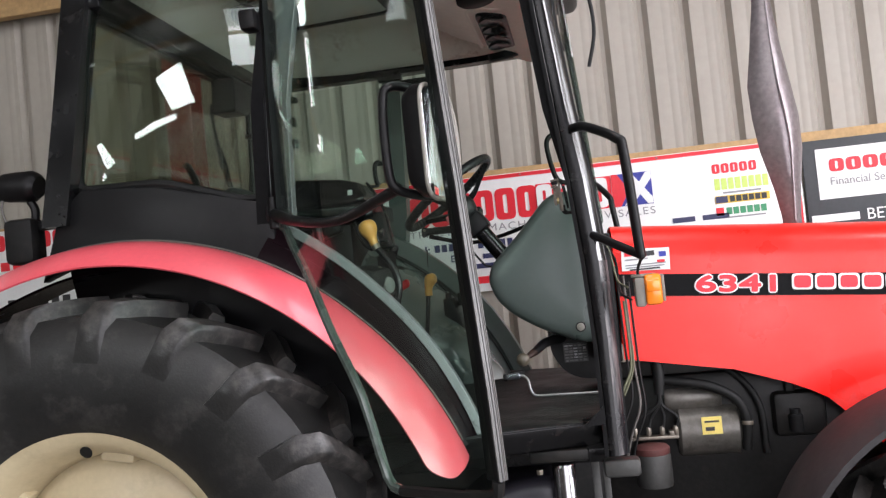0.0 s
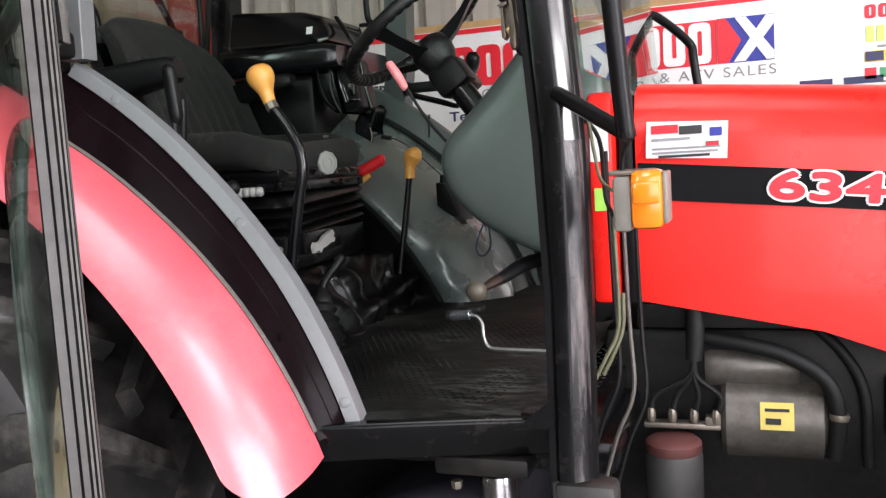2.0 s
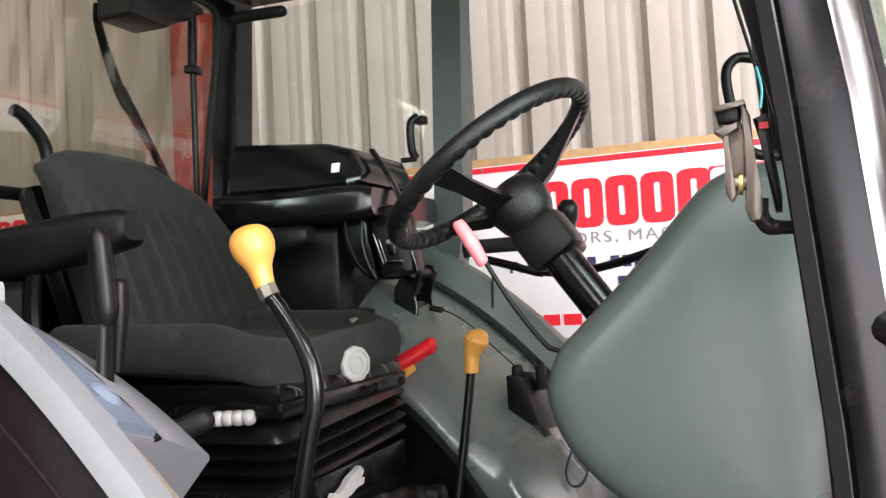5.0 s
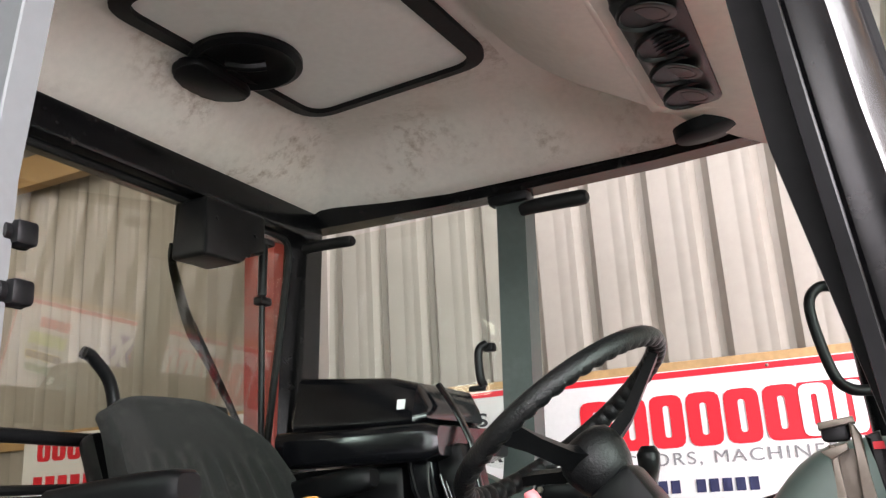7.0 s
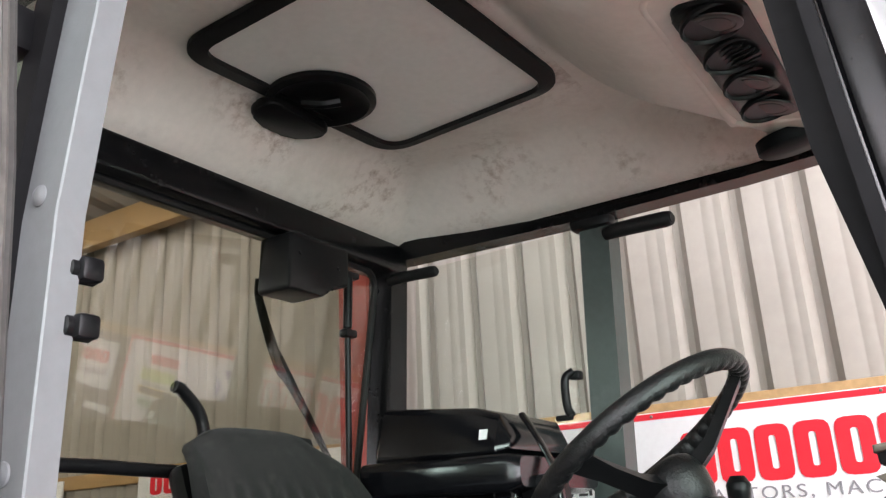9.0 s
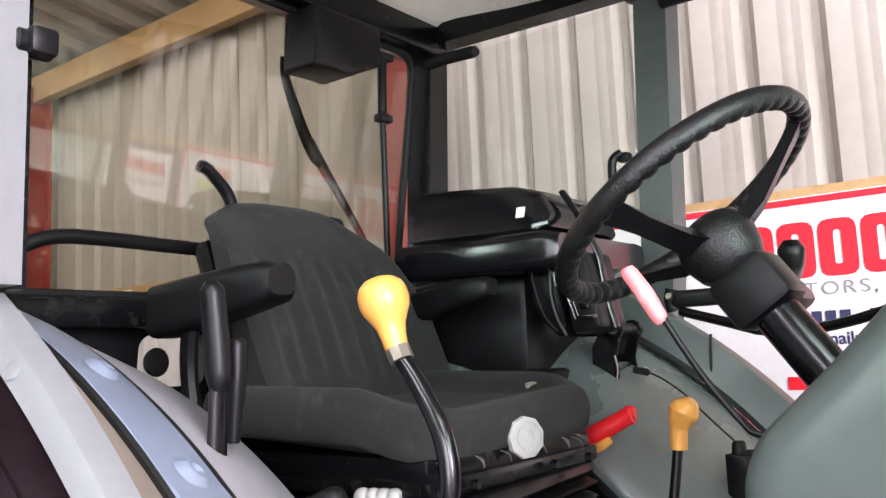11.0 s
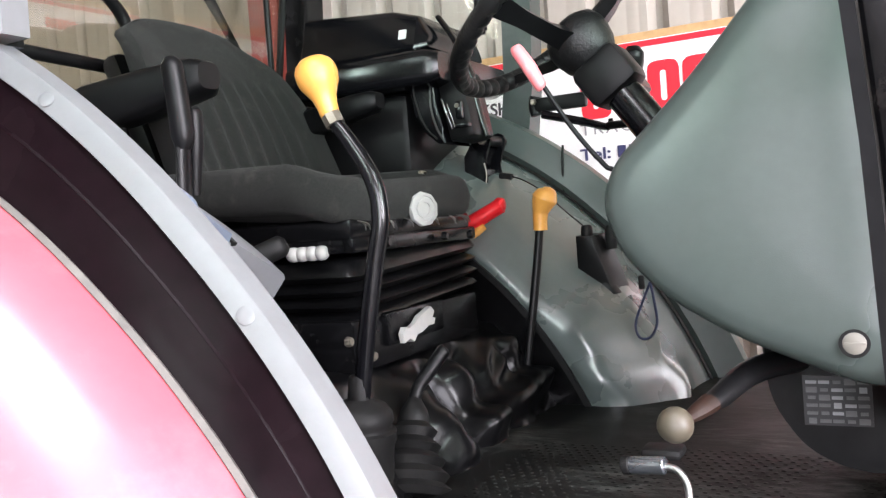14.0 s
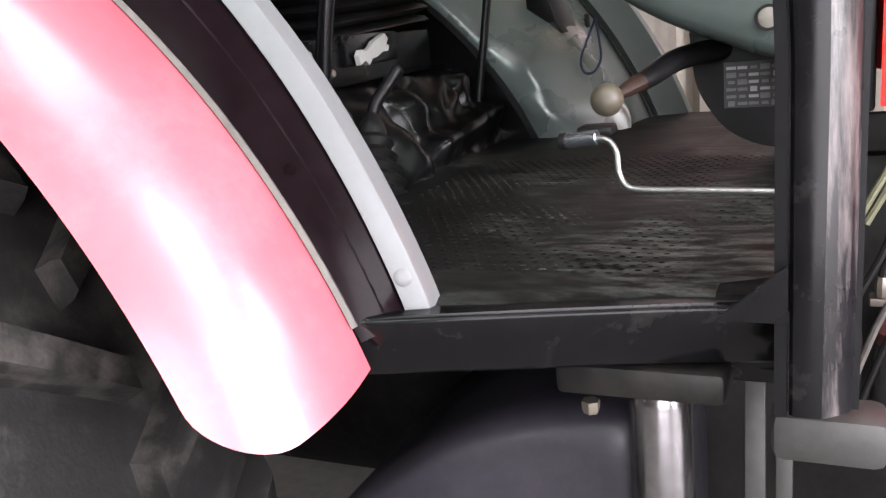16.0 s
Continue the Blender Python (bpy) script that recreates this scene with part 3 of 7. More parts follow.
def bar(name, t, x0, x1, z0, z1, material, y=None):
    y = BY - 0.0065 if y is None else y
    return part(name, flat(bmesh.new(), [(x0, z0), (x1, z0), (x1, z1), (x0, z1)], y), material, t)


def block_with_slot(x0, x1, z0, z1, y, lean=0.0):
    """A rounded block with a slot through its middle, standing for a brand's lettering."""
    bm = bmesh.new()
    w, h = x1 - x0, z1 - z0
    out = [(p.x, p.y) for p in rounded([(x0, z0), (x1, z0), (x1, z1), (x0, z1)], w * 0.3, 3)]
    ins = [(p.x, p.y) for p in rounded([(x0 + w * 0.4, z0 + h * 0.2), (x1 - w * 0.4, z0 + h * 0.2), (x1 - w * 0.4, z1 - h * 0.2), (x0 + w * 0.4, z1 - h * 0.2)], w * 0.1, 3)]
    rings = []
    for ring, yy in ((ins, y - 0.003), (out, y - 0.003), (out, y), (ins, y)):
        rings.append([(px, yy, pz) for px, pz in ring])
    rings.append(rings[0])
    return loft(bm, rings, True, False)


main_sign = board("main_sign_board", -1.62, 1.19, 1.43, 2.083, BOARD, "white dealer sign board with red blocks and flag panel")
bar("red_edge", main_sign, -1.61, 1.18, 2.058, 2.079, REDINK)
bar("red_edge", main_sign, 1.168, 1.180, 1.44, 2.058, REDINK)
# block logo: six red blocks, then white blocks on red, then a flag panel
gx0, gx1 = -0.965, -0.218
for i in range(6):
    x0 = gx0 + (gx1 - gx0) * i / 6
    part("logo_block", block_with_slot(x0 + 0.006, x0 + (gx1 - gx0) / 6 - 0.006, 1.824, 2.002, BY - 0.0065), REDINK, main_sign)
part("logo_panel", flat(bmesh.new(), [(-0.285, 1.824), (0.19, 1.824), (0.19, 2.002), (-0.225, 2.002)], BY - 0.0065), REDINK, main_sign)
for i in range(4):
    x0 = -0.225 + 0.102 * i
    part("logo_block", block_with_slot(x0, x0 + 0.088, 1.830, 1.996, BY - 0.0100), BOARD, main_sign)
part("flag_panel", flat(bmesh.new(), [(0.195, 1.824), (0.410, 1.824), (0.410, 2.004), (0.195, 2.004)], BY - 0.0065), BLUE, main_sign)
part("flag_red", flat(bmesh.new(), [(0.192, 1.824), (0.235, 1.824), (0.285, 1.912), (0.225, 2.004), (0.192, 2.004)], BY - 0.0100), REDINK, main_sign)
part("flag_cross", flat(bmesh.new(), [(0.255, 1.827), (0.300, 1.827), (0.409, 1.966), (0.409, 2.002), (0.380, 2.002)], BY - 0.0102), BOARD, main_sign)
part("flag_cross", flat(bmesh.new(), [(0.409, 1.827), (0.409, 1.859), (0.305, 2.002), (0.262, 2.002), (0.380, 1.827)], BY - 0.0104), BOARD, main_sign)
UPV, RT = (0, 0, 1), (1, 0, 0)
letters("TRACTORS, MACHINERY & ATV SALES", 0.058, GREYINK, main_sign, (-0.97, BY - 0.008, 1.768), RT, UPV, spread=1.2, width=1.385)
letters("Tel:", 0.060, BLUEINK, main_sign, (-0.977, BY - 0.008, 1.676), RT, UPV, width=0.115, offset=0.0012)
for i in range(11):
    if i != 5:
        bar("number_bar", main_sign, -0.835 + 0.042 * i, -0.805 + 0.042 * i, 1.676, 1.718, BLUEINK)
letters("Email:", 0.054, BLUEINK, main_sign, (-0.745, BY - 0.008, 1.614), RT, UPV, offset=0.0010)
for x0, x1, z in ((-0.56, -0.14, 1.616), (-0.10, 0.10, 1.616), (-0.70, -0.36, 1.562), (-0.33, 0.02, 1.562), (0.50, 0.62, 1.700), (0.66, 0.80, 1.700)):
    bar("text_bar", main_sign, x0, x1, z, z + 0.028, BLUEINK)
for x0, x1 in ((-0.84, -0.78), (-0.765, -0.70), (-0.685, -0.62), (-0.60, -0.22), (-0.20, 0.1)):
    bar("web_bar", main_sign, x0, x1, 1.476, 1.516, REDINK)
for x, z, word, width in ((-1.575, 1.952, "SALES", 0.255), (-1.540, 1.885, "WORKSHOP", 0.385), (-1.565, 1.818, "DELIVERY", 0.345)):
    letters(word, 0.068, INK, main_sign, (x, BY - 0.008, z), RT, UPV, width=width, offset=0.0015)
# makers' marks as plain shapes
for i in range(5):
    part("mark", block_with_slot(0.735 + 0.048 * i, 0.775 + 0.048 * i, 1.945, 1.997, BY - 0.0065), REDINK, main_sign)
for i in range(8):
    bar("mark", main_sign, 0.74 + 0.036 * i, 0.768 + 0.036 * i, 1.855, 1.917, LIME)
bar("mark", main_sign, 0.78, 0.98, 1.832, 1.842, GREYINK)
bar("mark", main_sign, 0.735, 1.02, 1.780, 1.822, YINK)
part("mark", flat(bmesh.new(), [(0.738, 1.783), (0.80, 1.783), (0.80, 1.819), (0.738, 1.819)], BY - 0.0100), BLUEINK, main_sign)
for i in range(6):
    bar("mark", main_sign, 0.812 + 0.033 * i, 0.838 + 0.033 * i, 1.785, 1.817, INK, BY - 0.0100)
bar("mark", main_sign, 0.735, 0.775, 1.715, 1.758, REDINK)
for i in range(6):
    bar("mark", main_sign, 0.788 + 0.036 * i, 0.817 + 0.036 * i, 1.718, 1.756, GREENINK)
bar("mark", main_sign, 0.79, 0.99, 1.698, 1.706, GREYINK)
for x in (-0.307, 0.45, -1.05):
    part("screw", stud(bmesh.new(), (x, BY - 0.009, 2.069), (0, -1, 0), 0.006, 0.004), STEEL, main_sign)

dark_sign = board("finance_sign_board", 1.205, 3.2, 1.43, 2.062, DARKBOARD, "charcoal sign board with a white panel and red maker's blocks")
part("white_panel", flat(bmesh.new(), [(1.272, 1.742), (3.0, 1.742), (3.0, 2.012), (1.272, 2.012)], BY - 0.0065), BOARD, dark_sign)
for i in range(5):
    part("mark", block_with_slot(1.335 + 0.085 * i, 1.41 + 0.085 * i, 1.885, 1.955, BY - 0.0100), REDINK, dark_sign)
letters("Financial Services", 0.06, GREYINK, dark_sign, (1.335, BY - 0.012, 1.815), RT, UPV)
letters("BETTER", 0.085, BOARD, dark_sign, (1.50, BY - 0.008, 1.615), RT, UPV)
bar("text_bar", dark_sign, 1.22, 1.46, 1.62, 1.66, BOARD)

# unseen white board, added so that the door mirror reflects white
board("mirror_white_board", 3.35, 7.7, 1.20, 2.70, BOARD, "large plain white board added for the mirror to reflect")
left_sign = board("small_sign_board", -6.3, -4.50, 1.72, 2.093, BOARD, "white sign board with a row of red blocks")
for i in range(8):
    part("mark", block_with_slot(-5.50 + 0.095 * i, -5.42 + 0.095 * i, 1.965, 2.045, BY - 0.0065), REDINK, left_sign)
part("flag_mark", flat(bmesh.new(), [(-4.70, 1.965), (-4.60, 1.965), (-4.60, 2.045), (-4.70, 2.045)], BY - 0.0065), BLUE, left_sign)
mid_sign = board("tall_sign_board", -3.845, -2.42, 1.50, 2.097, BOARD, "white sign board with red blocks over black print")
for i in range(6):
    part("mark", block_with_slot(-3.745 + 0.105 * i, -3.655 + 0.105 * i, 1.970, 2.070, BY - 0.0065), REDINK, mid_sign)
for i in range(9):
    bar("text_bar", mid_sign, -3.76 + 0.085 * i, -3.70 + 0.085 * i, 1.845, 1.900, REDINK)
letters("ALL", 0.070, INK, mid_sign, (-3.800, BY - 0.008, 1.613), RT, UPV, width=0.175, offset=0.0015)
for i in range(6):
    bar("text_bar", mid_sign, -3.56 + 0.075 * i, -3.51 + 0.075 * i, 1.613, 1.662, INK)

# ---- the tractor ----
tractor = thing("tractor", (-0.2, YC, 0.0), "red farm tractor with a black cab and its door open", "tractor")
T = tractor
ANG = [10, 15, 20, 33, 45, 60, 75, 90, 105, 120, 160]
R_OUT = [1.02, 1.01, 1.0, 0.99, 0.98, 0.966, 0.955, 0.945, 0.93, 0.925, 0.93]
R_SEAM = [1.08, 1.075, 1.072, 1.06, 1.045, 1.033, 1.02, 1.01, 1.0, 0.99, 0.99]
R_SIL = [1.122, 1.127, 1.132, 1.139, 1.141, 1.152, 1.168, 1.18, 1.19, 1.19, 1.19]
AX, AZ = -1.38, 0.70


def smooth(a, b, x):
    t = min(1.0, max(0.0, (x - a) / (b - a)))
    return t * t * (3 - 2 * t)


def rad(table, a):
    return float(np.interp(a, ANG, table))


def swept(section, a0, a1, n=44, side=1):
    """section(angle) gives closed (radius, y) pairs; side -1 mirrors it to the far side."""
    bm = bmesh.new()
    rings = []
    for k in range(n + 1):
        deg = a0 + (a1 - a0) * k / n
        c, s = math.cos(radians(deg)), math.sin(radians(deg))
        rings.append([(AX + r * c, y if side > 0 else 2 * YC - y, AZ + r * s) for r, y in section(deg)])
    return loft(bm, rings)


def fender_point(u, v, side):
    """u along the arch, v from the outer lip to the seam."""
    start = 16.7 + 4.2 * (1 - math.sqrt(1 - (max(0, 0.36 - v) / 0.36) ** 2)) + 1.3 * (max(0, v - 0.25) / 0.75) ** 1.3
    deg = start + (158 - start) * u ** 1.25
    ro, rs = rad(R_OUT, deg), rad(R_SEAM, deg)
    y = 2.130 + (2.292 - 2.130) * v
    r = ro - 0.004 + (rs - ro + 0.004) * (1 - (1 - v) ** 2.4)
    return (AX + r * math.cos(radians(deg)), y if side > 0 else 2 * YC - y, AZ + r * math.sin(radians(deg)))


for side in (1, -1):
    bm = grid(bmesh.new(), lambda u, v: fender_point(u, (1 - math.cos(math.pi * v)) / 2 if v < 0.5 else v, side), 80, 30)
    thicken(bm, 0.006)
    part("fender", bm, FENDER, T, "glossy pinkish-red rear fender", sharp=50)
    part("fender_underside", swept(lambda d: [(rad(R_OUT, d) - 0.004, 2.30), (rad(R_OUT, d) - 0.004, 2.46), (rad(R_OUT, d) - 0.012, 2.46), (rad(R_OUT, d) - 0.012, 2.30)], 19, 160, 40, side), PANEL, T)
part("fender_seam", swept(lambda d: [(rad(R_SEAM, d) + 0.003, 2.288), (rad(R_SEAM, d) + 0.006, 2.294), (rad(R_SEAM, d) + 0.003, 2.300), (rad(R_SEAM, d) - 0.006, 2.294)], 20.3, 120, 60), SEAL, T, "dirty grey rubber beading")
part("arch_panel", swept(lambda d: [(rad(R_SEAM, d), 2.296), (rad(R_SEAM, d) + 0.35 * (rad(R_SIL, d) - 0.024 - rad(R_SEAM, d)), 2.308), (rad(R_SIL, d) - 0.024, 2.340), (rad(R_SIL, d) - 0.026, 2.372), (rad(R_SEAM, d) - 0.02, 2.372)], 19.4, 63, 40), PANEL, T, "black weathered panel along the wheel arch")
part("panel_fold", swept(lambda d: [(rad(R_SEAM, d) + k * (rad(R_SIL, d) - 0.024 - rad(R_SEAM, d)), y) for k, y in ((0.55, 2.326), (0.57, 2.3205), (0.60, 2.3195), (0.64, 2.3225), (0.67, 2.331))], 19.6, 62, 40), PANEL, T)
c, s = math.cos(radians(29)), math.sin(radians(29))
part("panel_plug", lathe(bmesh.new(), [(0.0052, -0.002), (0.0050, 0.0001), (0.0035, 0.0003), (0.001, 0.0003)], (AX + 1.086 * c, 2.3065, AZ + 1.086 * s), (0.3 * c, -1, 0.3 * s), 18), PANEL, T, "round black plug in the panel")
part("arch_trim", swept(lambda d: [(rad(R_SIL, d) - 0.024, 2.336), (rad(R_SIL, d) - 0.0225, 2.334), (rad(R_SIL, d) - 0.0035, 2.3415), (rad(R_SIL, d) - 0.0008, 2.344), (rad(R_SIL, d), 2.348), (rad(R_SIL, d), 2.370), (rad(R_SIL, d) - 0.024, 2.370)], 19.3, 61.5, 40), SILVER, T, "silver-grey painted door frame strip", 24)
for deg in (21.5, 39.5, 56.0):
    r = rad(R_SIL, deg) - 0.012
    part("trim_stud", stud(bmesh.new(), (AX + r * math.cos(radians(deg)), 2.3385, AZ + r * math.sin(radians(deg))), (0.5 * math.cos(radians(deg)), -0.85, 0.5 * math.sin(radians(deg))), 0.0095, 0.0022), SILVER, T)
# inner face of the near wheel arch, and its pale cover
part("arch_inner", swept(lambda d: [(0.60, 2.39), (rad(R_SIL, d) - 0.06, 2.39), (rad(R_SIL, d) - 0.06, 2.41), (0.60, 2.41)], 20, 100, 20), VINYL, T)


def cover_section(d):
    return [(0.80, 2.45), (1.068, 2.45), (1.070, 2.455), (1.036, 2.545), (1.036, 2.553), (0.972, 2.695), (0.962, 2.705), (0.80, 2.705)]


inner_cover = part("inner_cover", swept(cover_section, 48.9, 96, 24), PALE, T, "pale grey plastic cover inside the wheel arch")
part("cover_edge", swept(lambda d: [(rad(R_SIL, d) - 0.004, 2.366), (rad(R_SIL, d) - 0.004, 2.371), (1.070, 2.449), (1.05, 2.449), (1.05, 2.366)], 31, 96, 40), TAN, T, "dusty tan edge panel inside the door frame")
part("cover_edge", swept(lambda d: [(1.064, 2.453), (1.044, 2.500), (1.0, 2.500), (1.0, 2.453)], 31, 48.8, 20), TAN, T, "dusty tan edge panel inside the door frame")
part("cover_insert", swept(lambda d: [(1.072, 2.453), (1.077 + 0.004 * smooth(52, 49, d), 2.457), (1.064 + 0.004 * smooth(52, 49, d), 2.497), (1.046 + 0.004 * smooth(52, 49, d), 2.538), (1.038, 2.541), (1.050, 2.470)], 49.0, 88, 40), BLUEGREY, inner_cover, "blue-grey plastic strip with round dimples")
part("cover_gap", swept(lambda d: [(1.034, 2.543), (1.0405, 2.543), (1.0385, 2.552), (1.034, 2.552)], 48.8, 92, 20), RUBBER, inner_cover)
part("cover_gap", swept(lambda d: [(1.066, 2.449), (1.0765, 2.449), (1.0775, 2.4545), (1.066, 2.4545)], 48.9, 92, 20), RUBBER, inner_cover)
for deg in (52.0, 62.0):
    c, s = math.cos(radians(deg)), math.sin(radians(deg))
    part("dimple", lathe(bmesh.new(), [(0.023, -0.003), (0.019, 0.0005), (0.014, 0.0045), (0.010, 0.0060), (0.0075, 0.0052), (0.004, 0.002), (0.001, 0.0012)], (AX + 1.0645 * c, 2.500, AZ + 1.0645 * s), (0.9 * c, 0.42, 0.9 * s), 28), BLUEGREY, inner_cover)
for k in range(3):
    part("vent_slot", swept(lambda d: [(1.0065 - 0.016 * k, 2.6125 + 0.034 * k), (1.0085 - 0.016 * k, 2.6135 + 0.034 * k), (1.0068 - 0.016 * k, 2.6175 + 0.034 * k), (1.0045 - 0.016 * k, 2.6165 + 0.034 * k)], 52.5 + 1.2 * k, 62 + 1.0 * k, 10), RUBBER, inner_cover)

# ---- cab frame ----
part("sill", loft(bmesh.new(), [[(x, y, 1.072), (x, y + 0.001, 1.076), (x, y + 0.005, 1.079), (x, 2.435, 1.074), (x, 2.435, 1.012), (x, y + 0.022, 1.012), (x, y + 0.014, z0)] for x, y, z0 in ((-0.388, 2.296, 1.034), (-0.36, 2.303, 1.020), (-0.31, 2.318, 1.018), (-0.19, 2.353, 1.018), (-0.095, 2.379, 1.018), (0.0, 2.402, 1.018))]), BLACK, T, "scuffed black steel door sill")
bm = bmesh.new()
prism(bm, [(-0.046, 2.352, 1.077), (0.012, 2.352, 1.077), (0.012, 2.352, 1.128)], (0, 0, 0), (0, 0.006, 0))
prism(bm, [(-0.05, 2.39, 1.084), (0.02, 2.39, 1.084), (0.02, 2.46, 1.084), (-0.05, 2.42, 1.084)], (0, 0, 0), (0, 0, 0.005))
part("sill_gusset", bm, BLACK, T)
# front pillar: edge of the seal, outer edge, y and height
FRONT = [(0.001, 0.064, 2.372, 0.990), (0.000, 0.066, 2.393, 1.29), (-0.010, 0.064, 2.404, 1.52), (-0.028, 0.045, 2.416, 1.75), (-0.050, 0.016, 2.430, 1.97), (-0.098, -0.036, 2.462, 2.50)]
APIL = [(0.036, 2.372, 0.955), (0.001, 2.407, 1.5), (-0.027, 2.438, 2.0), (-0.054, 2.468, 2.50)]


def pillar_face(rows):
    """The flat front of the square steel tube."""
    return loft(bmesh.new(), [[(l + 0.012, y + 0.034, z), (l + 0.012, y - 0.010, z), (l + 0.015, y - 0.0132, z), (l + 0.020, y - 0.014, z), (r - 0.029, y - 0.014, z), (r - 0.025, y - 0.0130, z), (r - 0.025, y + 0.034, z)] for l, r, y, z in rows])


def pillar_chamfer(rows):
    """Its broad chamfered outer corner."""
    return loft(bmesh.new(), [[(r - 0.025, y + 0.034, z), (r - 0.025, y - 0.0130, z), (r - 0.021, y - 0.0108, z), (r - 0.006, y + 0.0012, z), (r - 0.002, y + 0.0092, z), (r, y + 0.014, z), (r, y + 0.034, z)] for l, r, y, z in rows])


a_pillar = part("front_pillar", pillar_face(FRONT), BLACK, T, "glossy black steel cab pillar, scuffed grey at its foot", sharp=28)
part("pillar_foot", pillar_chamfer(FRONT[:3]), WORN, a_pillar, "scuffed grey lower corner of the pillar", 28)
part("pillar_top", pillar_chamfer(FRONT[2:]), PILLARBLACK, a_pillar, "glossy black upper corner", 28)


def slanted(rows):
    return loft(bmesh.new(), [[(x0, y0, z), (x1, y0, z), (x1, y1, z), (x0, y1, z)] for x0, x1, y0, y1, z in rows])


part("pillar_seal", slanted([(l, l + 0.010, y - 0.014, y + 0.004, z) for l, r, y, z in FRONT]), FLATBLACK, a_pillar, "black rubber door seal")
part("pillar_channel", slanted([(l + 0.004, l + 0.013, y - 0.004, y + 0.040, z) for l, r, y, z in FRONT]), GLOSSY, a_pillar)
part("pillar_channel", slanted([(r - 0.001, r + 0.004, y + 0.012, y + 0.040, z) for l, r, y, z in FRONT]), SATIN, a_pillar)
part("pillar_channel", slanted([(l - 0.030 * smooth(1.8, 2.05, z), l + 0.010, y + 0.030, y + 0.050, z) for l, r, y, z in FRONT]), FLATBLACK, a_pillar)
FPIL = [(x + 0.01, 2 * YC - y - 0.02, z) for x, y, z in APIL]
part("front_pillar", tube(bmesh.new(), FPIL, 0.030, 14, 4), BLACK, T)
# rear door pillar with the silver face
B_PIL = [(-0.872, 2.34, 1.72), (-0.858, 2.338, 2.07), (-0.826, 2.336, 2.24), (-0.782, 2.334, 2.46)]
b_pillar = part("door_pillar", loft(bmesh.new(), [[(x, y + 0.002, z), (x + 0.002, y, z), (x + 0.063, y, z), (x + 0.065, y + 0.002, z), (x + 0.065, y + 0.035, z), (x, y + 0.035, z)] for x, y, z in B_PIL]), SILVER, T, "silver-grey painted door pillar with round studs")
part("pillar_seal", loft(bmesh.new(), [[(x - 0.038, y - 0.016, z), (x + 0.001, y - 0.016, z), (x + 0.001, y + 0.03, z), (x - 0.038, y + 0.03, z)] for x, y, z in B_PIL]), FLATBLACK, b_pillar)
part("pillar_core", loft(bmesh.new(), [[(x - 0.05, y + 0.03, z), (x + 0.022, y + 0.036, z), (x + 0.022, y + 0.06, z), (x - 0.05, y + 0.06, z)] for x, y, z in B_PIL]), BLACK, b_pillar)
for x, z in ((-0.826, 2.094), (-0.842, 1.80), (-0.775, 2.36)):
    part("stud", stud(bmesh.new(), (x, 2.339, z), (0, -1, 0), 0.013, 0.006), SILVER, b_pillar)
for z in (2.013, 1.950):
    bm = boxes(((-0.796, 2.385, z), (0.022, 0.028, 0.028), 0.006))
    rod(bm, (-0.806, 2.362, z), (-0.806, 2.40, z), 0.014)
    part("door_stop", bm, SATIN, b_pillar, "black rubber door stop")
# side wall behind the door, quarter window, rear pillar
bm = bmesh.new()
prism(bm, [(x, 2.325, z) for x, z in ((-1.60, 1.62), (-1.53, 1.82), (-1.45, 1.885), (-1.22, 1.870), (-0.98, 1.805), (-0.86, 1.775), (-0.86, 1.58), (-1.0, 1.65), (-1.2, 1.70), (-1.4, 1.70))], (0, 0, 0), (0, 0.045, 0), 0.008)
part("side_panel", bm, SATIN, T, "black cab side panel above the fender")
C_PIL = [(-1.530, 2.305, 1.78), (-1.475, 2.315, 2.10), (-1.415, 2.33, 2.50)]
part("rear_pillar", loft(bmesh.new(), [[(x - 0.045, y, z), (x + 0.035, y, z), (x + 0.035, y + 0.07, z), (x - 0.045, y + 0.07, z)] for x, y, z in C_PIL]), BLACK, T)
bm = bmesh.new()
outline = rounded([(-1.490, 1.885), (-1.20, 1.875), (-0.96, 1.80), (-0.895, 1.80), (-0.80, 2.45), (-1.395, 2.47)], 0.05, 4)


def bowed(x, z):
    """Depth of the outward-bowed glass."""
    return 2.322 + (x + 1.17) ** 2 / 2.8 + (z - 2.15) ** 2 / 4.0


def quarter_point(u, v):
    """u from the foot to the head, v from the rear edge to the door pillar."""
    foot, head = -1.490 + 0.595 * v, -1.395 + 0.595 * v
    low = 1.885 - 0.010 * min(1, (foot + 1.49) / 0.29) - 0.075 * min(1, max(0, (foot + 1.20) / 0.24))
    z = low + (2.47 - 0.02 * v - low) * u
    x = foot + (head - foot) * u
    return (x, bowed(x, z), z)


thicken(grid(bm, quarter_point, 24, 24), 0.004)
qw = part("quarter_window", bm, GLASS, T, "tinted rear side window")
bm = tube(bmesh.new(), [(p.x, bowed(p.x, p.y), p.y) for p in list(outline) + [outline[0]]], 0.016, 8, 1)
part("window_seal", bm, RUBBER, qw)
